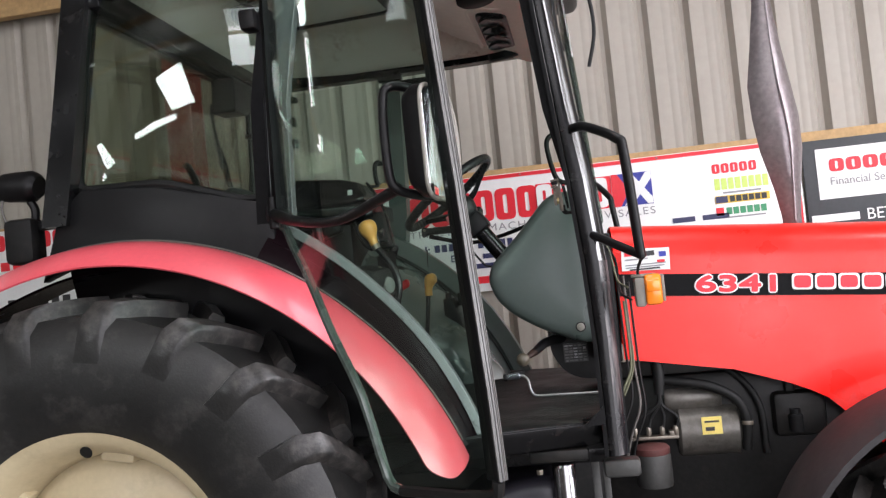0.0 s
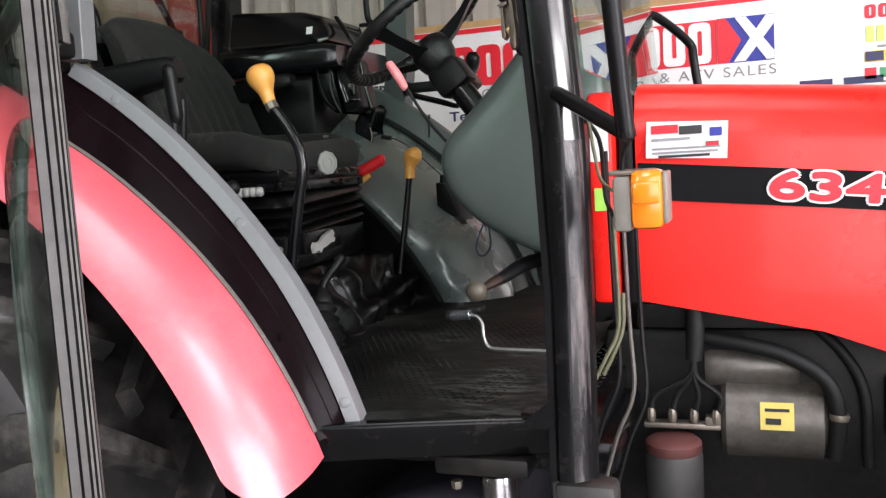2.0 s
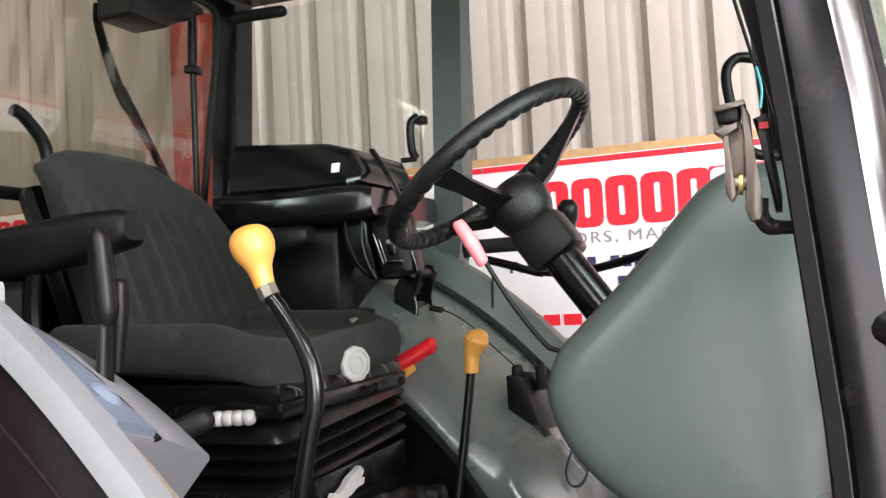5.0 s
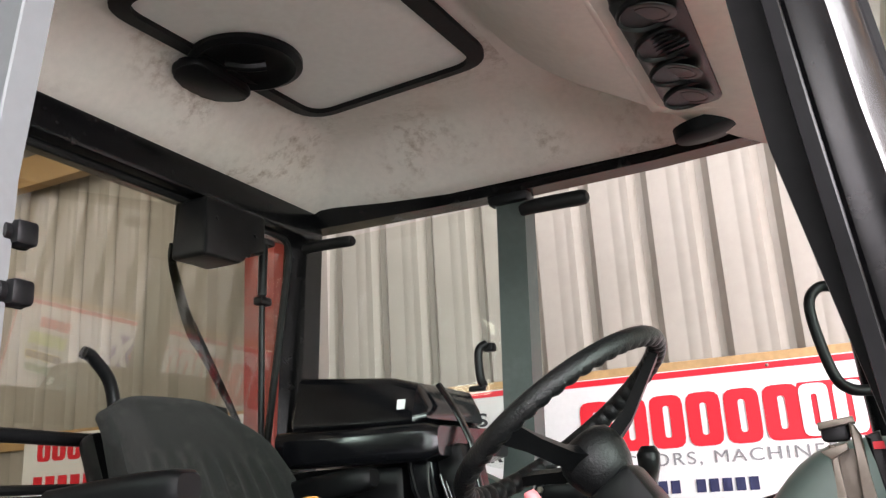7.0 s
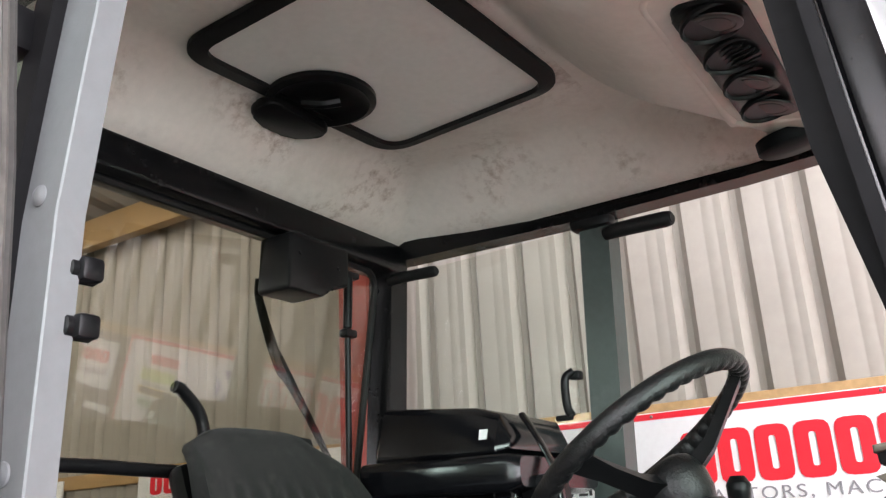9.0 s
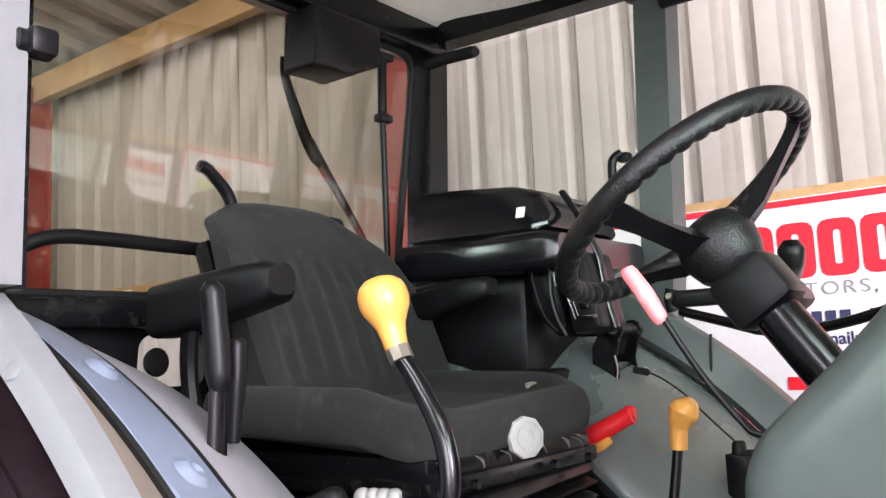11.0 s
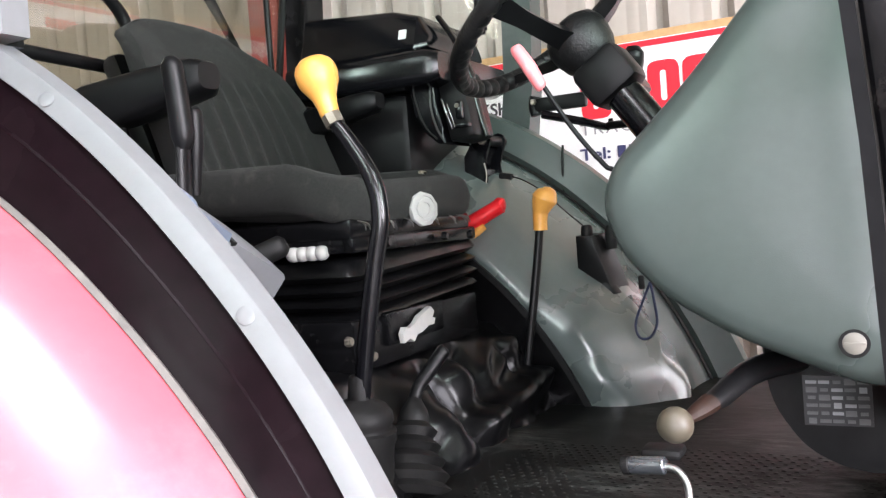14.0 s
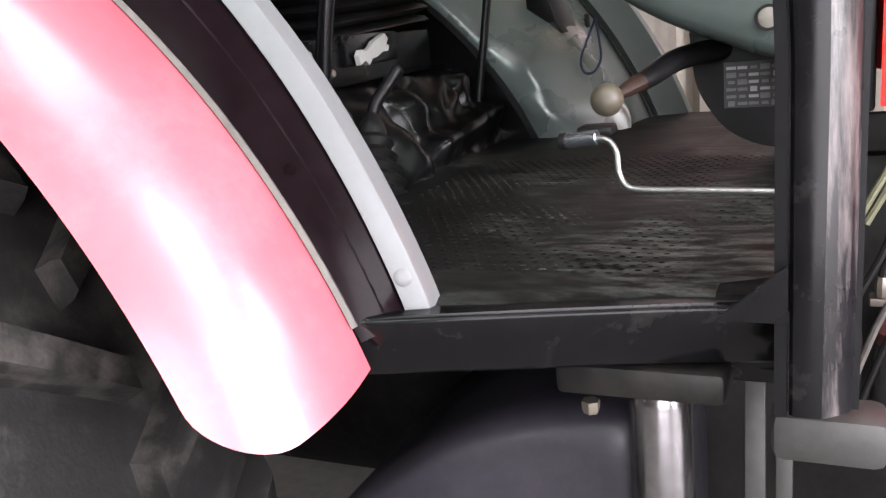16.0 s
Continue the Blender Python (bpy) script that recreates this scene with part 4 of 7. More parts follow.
# rear frame and window
part("rear_header", boxes(((-1.405, 3.06, 2.485), (0.11, 1.44, 0.115), 0.012)), BLACK, T)
part("rear_pillar", loft(bmesh.new(), [[(x - 0.04, y - 0.02, z), (x + 0.04, y - 0.02, z), (x + 0.04, y + 0.055, z), (x - 0.04, y + 0.055, z)] for x, y, z in ((-1.49, 3.76, 1.10), (-1.44, 3.755, 1.95), (-1.405, 3.745, 2.50))]), BLACK, T)
def wall_with_opening(x, d, y0, y1, z0, z1, hole):
    """An upright plate across the cab with a rounded opening through it."""
    n = len(hole)
    mid = sum((Vector(p) for p in hole), Vector((0, 0))) / n
    outer = []
    for p in hole:
        v = Vector(p) - mid
        k = min(((y1 if v.x > 0 else y0) - mid.x) / v.x if abs(v.x) > 1e-6 else 1e9, ((z1 if v.y > 0 else z0) - mid.y) / v.y if abs(v.y) > 1e-6 else 1e9)
        outer.append(mid + v * k)
    rings = [[(xx, p[0], p[1]) for p in ring] for ring, xx in ((hole, x), (outer, x), (outer, x - d), (hole, x - d))]
    return loft(bmesh.new(), rings + [rings[0]], True, False)


opening = [(p.x, p.y) for p in rounded([(2.905, 1.600), (3.058, 1.600), (3.062, 1.704), (2.950, 1.706), (2.912, 1.690)], 0.028, 5)]
rear_wall = part("rear_wall", wall_with_opening(-1.455, 0.05, 2.36, 3.77, 1.10, 1.712, opening), SATIN, T, "black rear cab wall with a small opening")
part("opening_plug", lathe(bmesh.new(), [(0.026, -0.004), (0.028, 0.002), (0.024, 0.006), (0.001, 0.008)], (-1.47, 2.958, 1.648), (1, 0, 0), 20), RUBBER, rear_wall, "round black rubber plug")
part("rear_ledge", boxes(((-1.435, 3.06, 1.736), (0.075, 1.40, 0.052), 0.008)), BLACK, T)
bm = bmesh.new()
prism(bm, [(-1.500 + (p.y - 1.77) * 0.15, p.x, p.y) for p in rounded([(2.36, 1.775), (3.69, 1.775), (3.69, 2.425), (2.38, 2.425)], 0.06, 4)], (0, 0, 0), (0.005, 0, 0))
rw = part("rear_window", bm, REARGLASS, T, "tinted rear window")
part("window_seal", tube(bmesh.new(), [(-1.497 + (p.y - 1.77) * 0.15, p.x, p.y) for p in rounded([(2.36, 1.775), (3.69, 1.775), (3.69, 2.425), (2.38, 2.425)], 0.06, 4)], 0.010, 8, 1), RUBBER, rw)
bm = bmesh.new()
prism(bm, [(-1.42, p.x, p.y) for p in rounded([(3.250, 2.275), (3.385, 2.280), (3.405, 2.310), (3.475, 2.322), (3.475, 2.42), (3.258, 2.42)], 0.012, 3)], (0, 0, 0), (0.10, 0, 0), 0.008)
wm = part("wiper_motor_box", bm, SATIN, T, "black rear wiper motor cover")
part("bolt", bolt(bolt(bmesh.new(), (-1.318, 3.29, 2.37), (1, 0, 0), 0.005, 0.003), (-1.318, 3.43, 2.36), (1, 0, 0), 0.005, 0.003), SATIN, wm)
wiper = part("wiper_arm", tube(bmesh.new(), [(-1.425, 3.262, 2.32), (-1.432, 3.271, 2.273), (-1.446, 3.332, 2.168), (-1.452, 3.372, 2.118), (-1.456, 3.398, 2.098)], [0.012, 0.014, 0.018, 0.020, 0.012], 8, 4, 0.35), SATIN, rw, "black wiper arm outside the glass")
part("wiper_blade", tube(bmesh.new(), [(-1.447, 3.355, 2.150), (-1.456, 3.398, 2.098), (-1.466, 3.455, 2.045), (-1.476, 3.527, 1.972), (-1.490, 3.63, 1.86)], [0.010, 0.016, 0.013, 0.011, 0.008], 8, 4, 0.4), RUBBER, wiper)
bm = rod(bmesh.new(), (-1.40, 3.56, 1.80), (-1.39, 3.55, 2.25), 0.008)
rod(bm, (-1.39, 3.55, 2.24), (-1.385, 3.55, 2.39), 0.012)
box(bm, (-1.388, 3.55, 2.225), (0.03, 0.045, 0.022), 0.006)
box(bm, (-1.388, 3.56, 2.385), (0.03, 0.05, 0.018), 0.005)
part("gas_strut", bm, SATIN, rw, "black gas strut beside the rear window")
part("guard_bar", tube(bmesh.new(), [(-1.43, 2.52, 1.76), (-1.425, 2.60, 1.805), (-1.42, 2.67, 1.845), (-1.415, 2.73, 1.866), (-1.415, 2.83, 1.869), (-1.415, 3.03, 1.864), (-1.415, 3.5, 1.858)], 0.0135, 10, 6), SATIN, T, "black tube bar across the rear window")
part("rear_lever", tube(bmesh.new(), [(-1.46, 3.055, 2.045), (-1.46, 3.08, 2.035), (-1.46, 3.13, 1.985), (-1.46, 3.145, 1.90), (-1.46, 3.145, 1.78)], 0.014, 10, 5), SATIN, T)
# far side frame
part("far_rail", loft(bmesh.new(), [[(x, y - 0.035, z), (x, y + 0.03, z), (x, y + 0.03, z + 0.055), (x, y - 0.035, z + 0.055)] for x, y, z in ((-1.44, 3.76, 2.455), (-0.8, 3.845, 2.475), (-0.4, 3.83, 2.475), (0.0, 3.77, 2.47))]), BLACK, T)
far_pillar = part("far_door_pillar", loft(bmesh.new(), [[(x - 0.040, y - 0.022, z), (x + 0.040, y - 0.022, z), (x + 0.045, y + 0.04, z), (x - 0.040, y + 0.04, z)] for x, y, z in ((-0.85, 3.83, 1.55), (-0.815, 3.845, 1.83), (-0.79, 3.85, 2.49))]), PILLARG, T, "dark grey-green painted cab pillar")
part("pillar_head", boxes(((-0.795, 3.835, 2.475), (0.115, 0.05, 0.05), 0.012)), SATIN, far_pillar)
part("grab_handle", tube(bmesh.new(), [(-0.76, 3.825, 2.425), (-0.72, 3.82, 2.428), (-0.60, 3.83, 2.430), (-0.583, 3.83, 2.430)], [0.016, 0.020, 0.021, 0.012], 12, 4), RUBBER, far_pillar, "black rubber grip")
part("grab_handle", tube(bmesh.new(), [(-1.37, 3.715, 2.40), (-1.33, 3.71, 2.40), (-1.225, 3.715, 2.398), (-1.212, 3.715, 2.398)], [0.014, 0.016, 0.016, 0.010], 12, 4), RUBBER, T, "black rubber grip")
bm = tube(bmesh.new(), [(-0.875, 3.80, 2.085), (-0.895, 3.79, 2.065), (-0.895, 3.79, 2.00), (-0.885, 3.79, 1.975)], 0.011, 10, 5)
box(bm, (-0.873, 3.81, 2.075), (0.03, 0.03, 0.022), 0.005)
box(bm, (-0.905, 3.79, 1.972), (0.045, 0.014, 0.014), 0.004)
part("window_catch", bm, SATIN, far_pillar, "black swivel window catch")
bm = bmesh.new()
prism(bm, [(x, 3.86, z) for x, z in ((-0.83, 1.76), (-1.10, 1.83), (-1.40, 1.86), (-1.38, 2.46), (-0.83, 2.47))], (0, 0, 0), (0, 0.004, 0))
part("far_side_window", bm, FARGLASS, T)

# far wheel arch inside the cab
FAR_ARCH = [(0.905, 3.435), (0.925, 3.43), (0.950, 3.45), (0.975, 3.485), (1.0, 3.525), (1.025, 3.575), (1.046, 3.625), (1.066, 3.68), (1.085, 3.74), (1.06, 3.77), (0.9, 3.6)]
bm = swept(lambda d: [(r0 + (r1 - r0) * k / 3, y0 + (y1 - y0) * k / 3) for (r0, y0), (r1, y1) in zip(FAR_ARCH, FAR_ARCH[1:] + FAR_ARCH[:1]) for k in range(3)], 17, 92, 130)
for v in bm.verts:
    deg = math.degrees(math.atan2(v.co.z - AZ, v.co.x - AX))
    far_r = math.hypot(v.co.x - AX, v.co.z - AZ)
    edge = smooth(0.91, 0.95, far_r) * smooth(1.085, 1.03, far_r)
    flare = smooth(43, 33, deg) * edge
    # folds fan out from the foot of the switch holder
    across, along = (v.co.y - 3.575), (39.0 - deg) * 0.0175
    fan = math.atan2(across, max(along, 0.02))
    reach = math.hypot(across, along)
    fold = math.cos(5.2 * fan + 0.5) * smooth(0.01, 0.12, reach) + 0.5 * math.sin(reach * 52 + 2 * fan) * smooth(0.06, 0.2, reach)
    fold += 0.8 * noise.noise(Vector((v.co.y * 11, deg * 0.16, 0.7)))
    low = smooth(41, 34, deg) * edge
    if v.co.y > float(np.interp(far_r, [r for r, y in FAR_ARCH[:9]], [y for r, y in FAR_ARCH[:9]])) + 0.012:
        continue
    v.co.y += 0.020 * fold * low - 0.012 * flare - 0.40 * smooth(41, 22, deg) * edge * max(0.0, v.co.y - 3.45)
    v.co.x += 0.015 * fold * low + 0.042 * flare
part("far_arch_cover", bm, GVINYL, T, "grey-green vinyl covered wheel arch, creased near the floor", sharp=70)
part("far_arch_piping", swept(lambda d: [(0.902, 3.436), (0.902, 3.424), (0.914, 3.424), (0.914, 3.436)], 15, 92, 40), RUBBER, T)
part("far_arch_piping", swept(lambda d: [(1.084, 3.741), (1.087, 3.736), (1.091, 3.742), (1.087, 3.748)], 20, 75, 30), RUBBER, T)
part("far_arch_side", swept(lambda d: [(0.35, 3.445), (0.91, 3.445), (0.91, 3.49), (0.35, 3.49)], 8, 100, 24), VINYL, T, "black quilted vinyl side")
part("far_door_frame", swept(lambda d: [(1.085, 3.765), (1.10, 3.755), (1.165, 3.775), (1.17, 3.80), (1.165, 3.825), (1.085, 3.825)], 14, 66, 30), GREY, T, "grey-green far door frame")
part("far_frame_joint", tube(bmesh.new(), [(-0.687, 3.768, 1.655), (-0.689, 3.762, 1.61), (-0.691, 3.764, 1.54)], 0.003, 6, 3), RUBBER, T)
# roof shell and headliner
bm = boxes(((-0.72, YC, 2.70), (1.62, 1.60, 0.10), 0.04, None, 3))
part("roof_shell", bm, SATIN, T, "black cab roof")
part("near_rail", loft(bmesh.new(), [[(x, y - 0.03, z), (x, y + 0.04, z), (x, y + 0.04, z + 0.07), (x, y - 0.03, z + 0.07)] for x, y, z in ((-1.44, 2.39, 2.47), (-0.75, 2.37, 2.47), (-0.04, 2.46, 2.47))]), BLACK, T)
part("front_rail", boxes(((-0.035, YC, 2.50), (0.06, 1.36, 0.09), 0.01)), BLACK, T)


def liner_z(x, y):
    edge = min(x + 1.375, y - 2.41, 3.79 - y)
    return 2.50 + 0.135 * smooth(0.0, 0.22, edge)


bm = grid(bmesh.new(), lambda u, v: (-1.375 + 1.335 * u, 2.41 + 1.38 * v, liner_z(-1.375 + 1.335 * u, 2.41 + 1.38 * v)), 60, 60)
headliner = part("headliner", bm, MILDEW, T, "stained beige moulded headliner", sharp=80)


def console_point(u, v):
    x, y = -0.62 + 0.545 * u, 2.44 + 1.30 * v
    d = abs(y - 3.08)
    x0 = -0.60 + 1.0 * max(0, d - 0.20)
    x1 = x0 + max(0.12, 0.30 - 0.72 * max(0, d - 0.20))
    k = 1 - (1 - min(1, max(0, (x - x0) / (x1 - x0)))) ** 2
    z = 2.632 - 0.205 * k - 0.03 * smooth(-0.30, -0.10, x)
    return (x, y, min(z, liner_z(x, y) + 0.004))


bm = grid(bmesh.new(), console_point, 40, 44)
console = part("roof_console", bm, LINER, T, "beige front roof console", sharp=80)


def on_console(outline, d0, d1, bevel=0.006):
    """A plate lying under the console, outline in (x, y)."""
    bm = bmesh.new()
    m = Matrix.Rotation(radians(8), 4, "Y")
    o = Vector((-0.23, 3.15, 2.417))
    prism(bm, [o + m @ Vector((p[0] + 0.23, p[1] - 3.15, 0)) for p in outline], m @ Vector((0, 0, d0)), m @ Vector((0, 0, -d1)), bevel)
    return bm


def rect(x0, x1, y0, y1, r):
    return [(p.x, p.y) for p in rounded([(x0, y0), (x1, y0), (x1, y1), (x0, y1)], r, 4)]


rim = [Vector((-0.23, 3.15, 2.409)) + Matrix.Rotation(radians(8), 4, "Y") @ Vector((p[0] + 0.23, p[1] - 3.15, 0)) for p in rect(-0.315, -0.150, 2.885, 3.415, 0.05)]
part("vent_surround", tube(bmesh.new(), [p + Vector((0, 0, 0.0165)) for p in rim + rim[:1]], 0.0110, 12, 2), LINER, console, "soft raised bead round the vents")
vent = part("vent_panel", on_console(rect(-0.287, -0.178, 2.930, 3.375, 0.035), 0.02, 0.006), SATIN, console, "black air vent panel with round outlets")
for y, turn, tilt in ((2.985, 25, 7), (3.098, 60, 0), (3.207, 60, 9), (3.318, 60, 5)):
    o, ax = Vector((-0.232, y, 2.4095)), Vector((0.14, 0, -1)).normalized()
    outlet = part("vent_outlet", lathe(bmesh.new(), [(0.0500, -0.004), (0.0505, 0.003), (0.0475, 0.0060), (0.0455, 0.0040), (0.0440, 0.0005), (0.001, 0.0)], o, ax, 32), SATIN, vent)
    m = Matrix.Rotation(radians(8), 4, "Y") @ Matrix.Rotation(radians(turn), 4, "Z")
    if tilt:
        face = m @ Matrix.Rotation(radians(tilt), 4, "X")
        d = (face @ Vector((0, 0, -1))).normalized()
        part("flap", lathe(bmesh.new(), [(0.0405, -0.001), (0.0405, 0.0012), (0.0390, 0.0020), (0.0310, 0.0016), (0.0300, 0.0006), (0.0250, 0.0006), (0.0240, 0.0016), (0.001, 0.0018)], o + ax * 0.0035, d, 32), VENTGREY, outlet, "round dark grey vent flap")
    else:
        for k in range(6):
            w = 1.75 * math.sqrt(0.040 ** 2 - (0.012 * (k - 2.5)) ** 2)
            part("slat", boxes((o + ax * 0.003 + m @ Vector((0.012 * (k - 2.5), 0, 0)), (0.0020, w, 0.006), 0.0008, m @ Matrix.Rotation(radians(25), 4, "Y"))), VENTGREY, outlet)
for y, x in ((2.745, -0.255), (3.530, -0.235)):
    bm = lathe(bmesh.new(), [(0.080, -0.02), (0.080, 0.004), (0.072, 0.010), (0.001, 0.013)], (x, y, 2.415), (0.1, 0 if y < 3 else 0.22, -1), 32)
    for v in bm.verts:
        v.co.x = x + (v.co.x - x) * 0.85
        v.co.y = y + (v.co.y - y) * 1.02
    part("speaker", bm, FLATBLACK, console, "round black speaker grille")
# roof hatch
HZ = 2.628
bm = bmesh.new()
o1 = [(p.x, p.y) for p in rounded([(-1.178, 2.775), (-0.665, 2.752), (-0.630, 3.375), (-1.138, 3.418)], 0.085, 7)]
i1 = [(p.x, p.y) for p in rounded([(-1.138, 2.806), (-0.702, 2.783), (-0.668, 3.350), (-1.104, 3.386)], 0.055, 7)]
rings = [[(x, y, z) for x, y in ring] for ring, z in ((i1, HZ), (o1, HZ), (o1, HZ - 0.012), (i1, HZ - 0.018))]
loft(bm, rings + [rings[0]], True, False)
hatch = part("roof_hatch", bm, RUBBER, T, "roof hatch in a black rubber frame")
part("hatch_panel", prism(bmesh.new(), [(x, y, HZ - 0.006) for x, y in i1], (0, 0, 0), (0, 0, 0.008)), HATCHW, hatch, "off-white hatch panel")
bm = lathe(bmesh.new(), [(0.118, 0), (0.118, 0.010), (0.104, 0.016), (0.088, 0.004), (0.060, 0.002), (0.001, 0.002)], (-1.080, 3.095, HZ - 0.010), (0, 0, -1), 36)
part("latch_dish", bm, SATIN, hatch, "round black hatch latch dish")
bm = bmesh.new()
prism(bm, [(p.x, p.y, HZ - 0.020) for p in rounded([(-1.13, 3.00), (-1.13, 3.19), (-1.205, 3.19), (-1.24, 3.10), (-1.205, 3.00)], 0.03, 4)], (0, 0, 0), (0, 0, -0.020), 0.006)
tube(bm, [(-1.11, 3.07, HZ - 0.02), (-1.07, 3.09, HZ - 0.028), (-1.04, 3.11, HZ - 0.024)], 0.012, 8, 4)
part("latch_handle", bm, SATIN, hatch)
# front window strip behind the pillar, gas strut and grab handle at the far pillar
bm = bmesh.new()
prism(bm, [(0.06, 2.45, 1.63), (0.06, 3.72, 1.63), (0.0, 3.70, 2.46), (0.0, 2.48, 2.46)], (0, 0, 0), (0.005, 0, 0))
part("windscreen", bm, GLASS, T)
bm = rod(bmesh.new(), (-0.105, 3.60, 2.42), (-0.085, 3.60, 2.22), 0.0065)
part("gas_strut", bm, SATIN, T)
part("strut_rod", rod(bmesh.new(), (-0.085, 3.60, 2.22), (-0.045, 3.60, 2.04), 0.0036), CASTING, T)
part("pillar_handle", tube(bmesh.new(), [(-0.045, 3.64, 2.075), (-0.085, 3.62, 2.075), (-0.105, 3.60, 2.03), (-0.085, 3.60, 1.91), (-0.06, 3.62, 1.875), (-0.02, 3.65, 1.87)], 0.011, 10, 6), SATIN, T, "black looped grab handle")
part("cord", tube(bmesh.new(), [(-0.045, 3.59, 2.045), (-0.038, 3.58, 2.0), (-0.043, 3.58, 1.96)], 0.003, 6, 4), CYAN, T, "cyan cord")

# ---- the open door ----
HX = Vector((-0.83, 2.30, 0.0))
DD, DN = Vector((0.672, -0.741, 0.0)), Vector((0.741, 0.672, 0.0))


def dp(s, z, n=0.0):
    """A point of the door, whose glass bows outward: along it, up, and off its face."""
    bow = 0.062 * math.sin(math.pi * min(1.0, max(0.0, s / 0.80)))
    return HX + DD * s + DN * (n - bow) + Vector((0, 0, z))


DOOR = [(0.0, 1.745), (0.15, 1.641), (0.274, 1.554), (0.405, 1.404), (0.515, 1.265), (0.585, 1.090), (0.63, 1.065), (0.90, 1.085), (0.935, 1.12), (0.925, 1.28), (0.885, 1.70), (0.845, 2.05), (0.80, 2.45), (0.10, 2.45), (0.04, 2.10)]


def door_point(u, v):
    """u along the door, v from its lower edge to its head."""
    foot = 0.932 * u
    low = float(np.interp(foot, [s for s, z in DOOR[:9]], [z for s, z in DOOR[:9]]))
    z = low + (2.45 - low) * v
    k = (z - low) / (2.45 - low)
    return dp(foot + (0.10 + 0.70 * u - foot) * k, z)


bm = thicken(grid(bmesh.new(), door_point, 40, 16), 0.006)
door = part("cab_door", bm, GLASS, T, "open glazed cab door with black rubber edging", 30)
bm = tube(bmesh.new(), [dp(s, z) for s, z in DOOR[:7]], 0.0115, 8, 3)
part("door_edge", bm, GEDGE, door, "green-grey rubber edging")
part("door_edge", tube(bmesh.new(), [dp(s, z) for s, z in DOOR[6:9]], 0.012, 8, 3), RUBBER, door)


def door_strip(s0, s1, n0, n1):
    bm = bmesh.new()
    return loft(bm, [[dp(s + s0, z, n0), dp(s + s1, z, n0), dp(s + s1, z, n1), dp(s + s0, z, n1)] for s, z in DOOR[8:13]])


for s0, s1, n0, n1, m in ((-0.030, 0.002, -0.004, 0.014, FLATBLACK), (-0.0125, -0.0045, 0.008, 0.019, RIB), (-0.0205, -0.0175, 0.008, 0.019, RIB), (-0.0285, -0.0255, 0.008, 0.018, SEAL), (0.001, 0.008, -0.006, 0.018, FLATBLACK), (0.006, 0.0115, -0.0045, 0.0025, RIB), (0.006, 0.0105, 0.0048, 0.0095, RIB), (0.006, 0.0095, 0.0118, 0.0136, SEAL), (0.006, 0.0092, 0.0156, 0.0172, SEAL)):
    part("door_frame", door_strip(s0, s1, n0, n1), m, door)
part("door_edge", loft(bmesh.new(), [[dp(s - 0.02, z, -0.014), dp(s + 0.03, z, -0.014), dp(s + 0.03, z, 0.02), dp(s - 0.02, z, 0.02)] for s, z in DOOR[13:] + DOOR[:1]]), FLATBLACK, door)
for s0, s1, m in ((-0.012, -0.007, RIB), (0.002, 0.006, SEAL), (0.014, 0.017, SEAL)):
    part("door_frame", loft(bmesh.new(), [[dp(s + s0, z, 0.015), dp(s + s1, z, 0.015), dp(s + s1, z, 0.026), dp(s + s0, z, 0.026)] for s, z in DOOR[13:] + DOOR[:1]]), m, door)
part("door_edge", tube(bmesh.new(), [dp(s, z) for s, z in DOOR[12:14]], 0.016, 8, 1), SATIN, door)
part("hinge", rod(boxes(((-0.845, 2.315, 1.745), (0.05, 0.06, 0.05), 0.012)), (-0.845, 2.29, 1.70), (-0.845, 2.29, 1.79), 0.014), SATIN, door)
part("hinge", boxes(((-0.868, 2.300, 2.30), (0.05, 0.06, 0.06), 0.012)), SATIN, door)
# mirror on its arm
MC, MG, MW = Vector((-0.268, 1.722, 1.787)), Vector((0.945, -0.30, -0.19)).normalized(), Vector((0.30, 0.954, 0.0)).normalized()
UP = Vector((0, 0, 1))


def mp(w, h, g):
    return MC + MW * w + UP * h + MG * g


def mirror_ring(k, g):
    return [mp(p.x * k, p.y * k, g) for p in rounded([(-0.080, -0.118), (0.052, -0.118), (0.080, -0.04), (0.080, 0.04), (0.052, 0.118), (-0.080, 0.118)], 0.04, 5)]


bm = loft(bmesh.new(), [mirror_ring(0.55, -0.050), mirror_ring(0.85, -0.042), mirror_ring(0.98, -0.020), mirror_ring(1.0, 0.004), mirror_ring(0.96, 0.008)])
mirror = part("door_mirror", bm, SATIN, T, "black door mirror on a tube arm")
part("mirror_glass", loft(bmesh.new(), [mirror_ring(0.95, 0.0075), mirror_ring(0.93, 0.0095), mirror_ring(0.7, 0.0103), mirror_ring(0.35, 0.0108), mirror_ring(0.05, 0.011)]), MIRROR, mirror, "mirror glass")
rim = mirror_ring(0.985, 0.006)
part("mirror_rim", tube(bmesh.new(), rim + [rim[0]], 0.0045, 8, 1), LAMPGREY, mirror, "grey rubber mirror rim")
part("mirror_bracket", tube(bmesh.new(), [mp(0.03, 0.115, -0.045), mp(-0.05, 0.110, -0.075), mp(-0.062, 0.07, -0.090), mp(-0.062, -0.07, -0.090), mp(-0.05, -0.105, -0.075), mp(0.02, -0.112, -0.045)], 0.010, 10, 6), SATIN, mirror)
part("mirror_arm", tube(bmesh.new(), [mp(-0.045, -0.10, -0.08), dp(0.52, 1.665, -0.02), dp(0.30, 1.69, -0.03), dp(0.0, 1.74, -0.015)], [0.012, 0.011, 0.014, 0.018], 10, 5), SATIN, mirror)
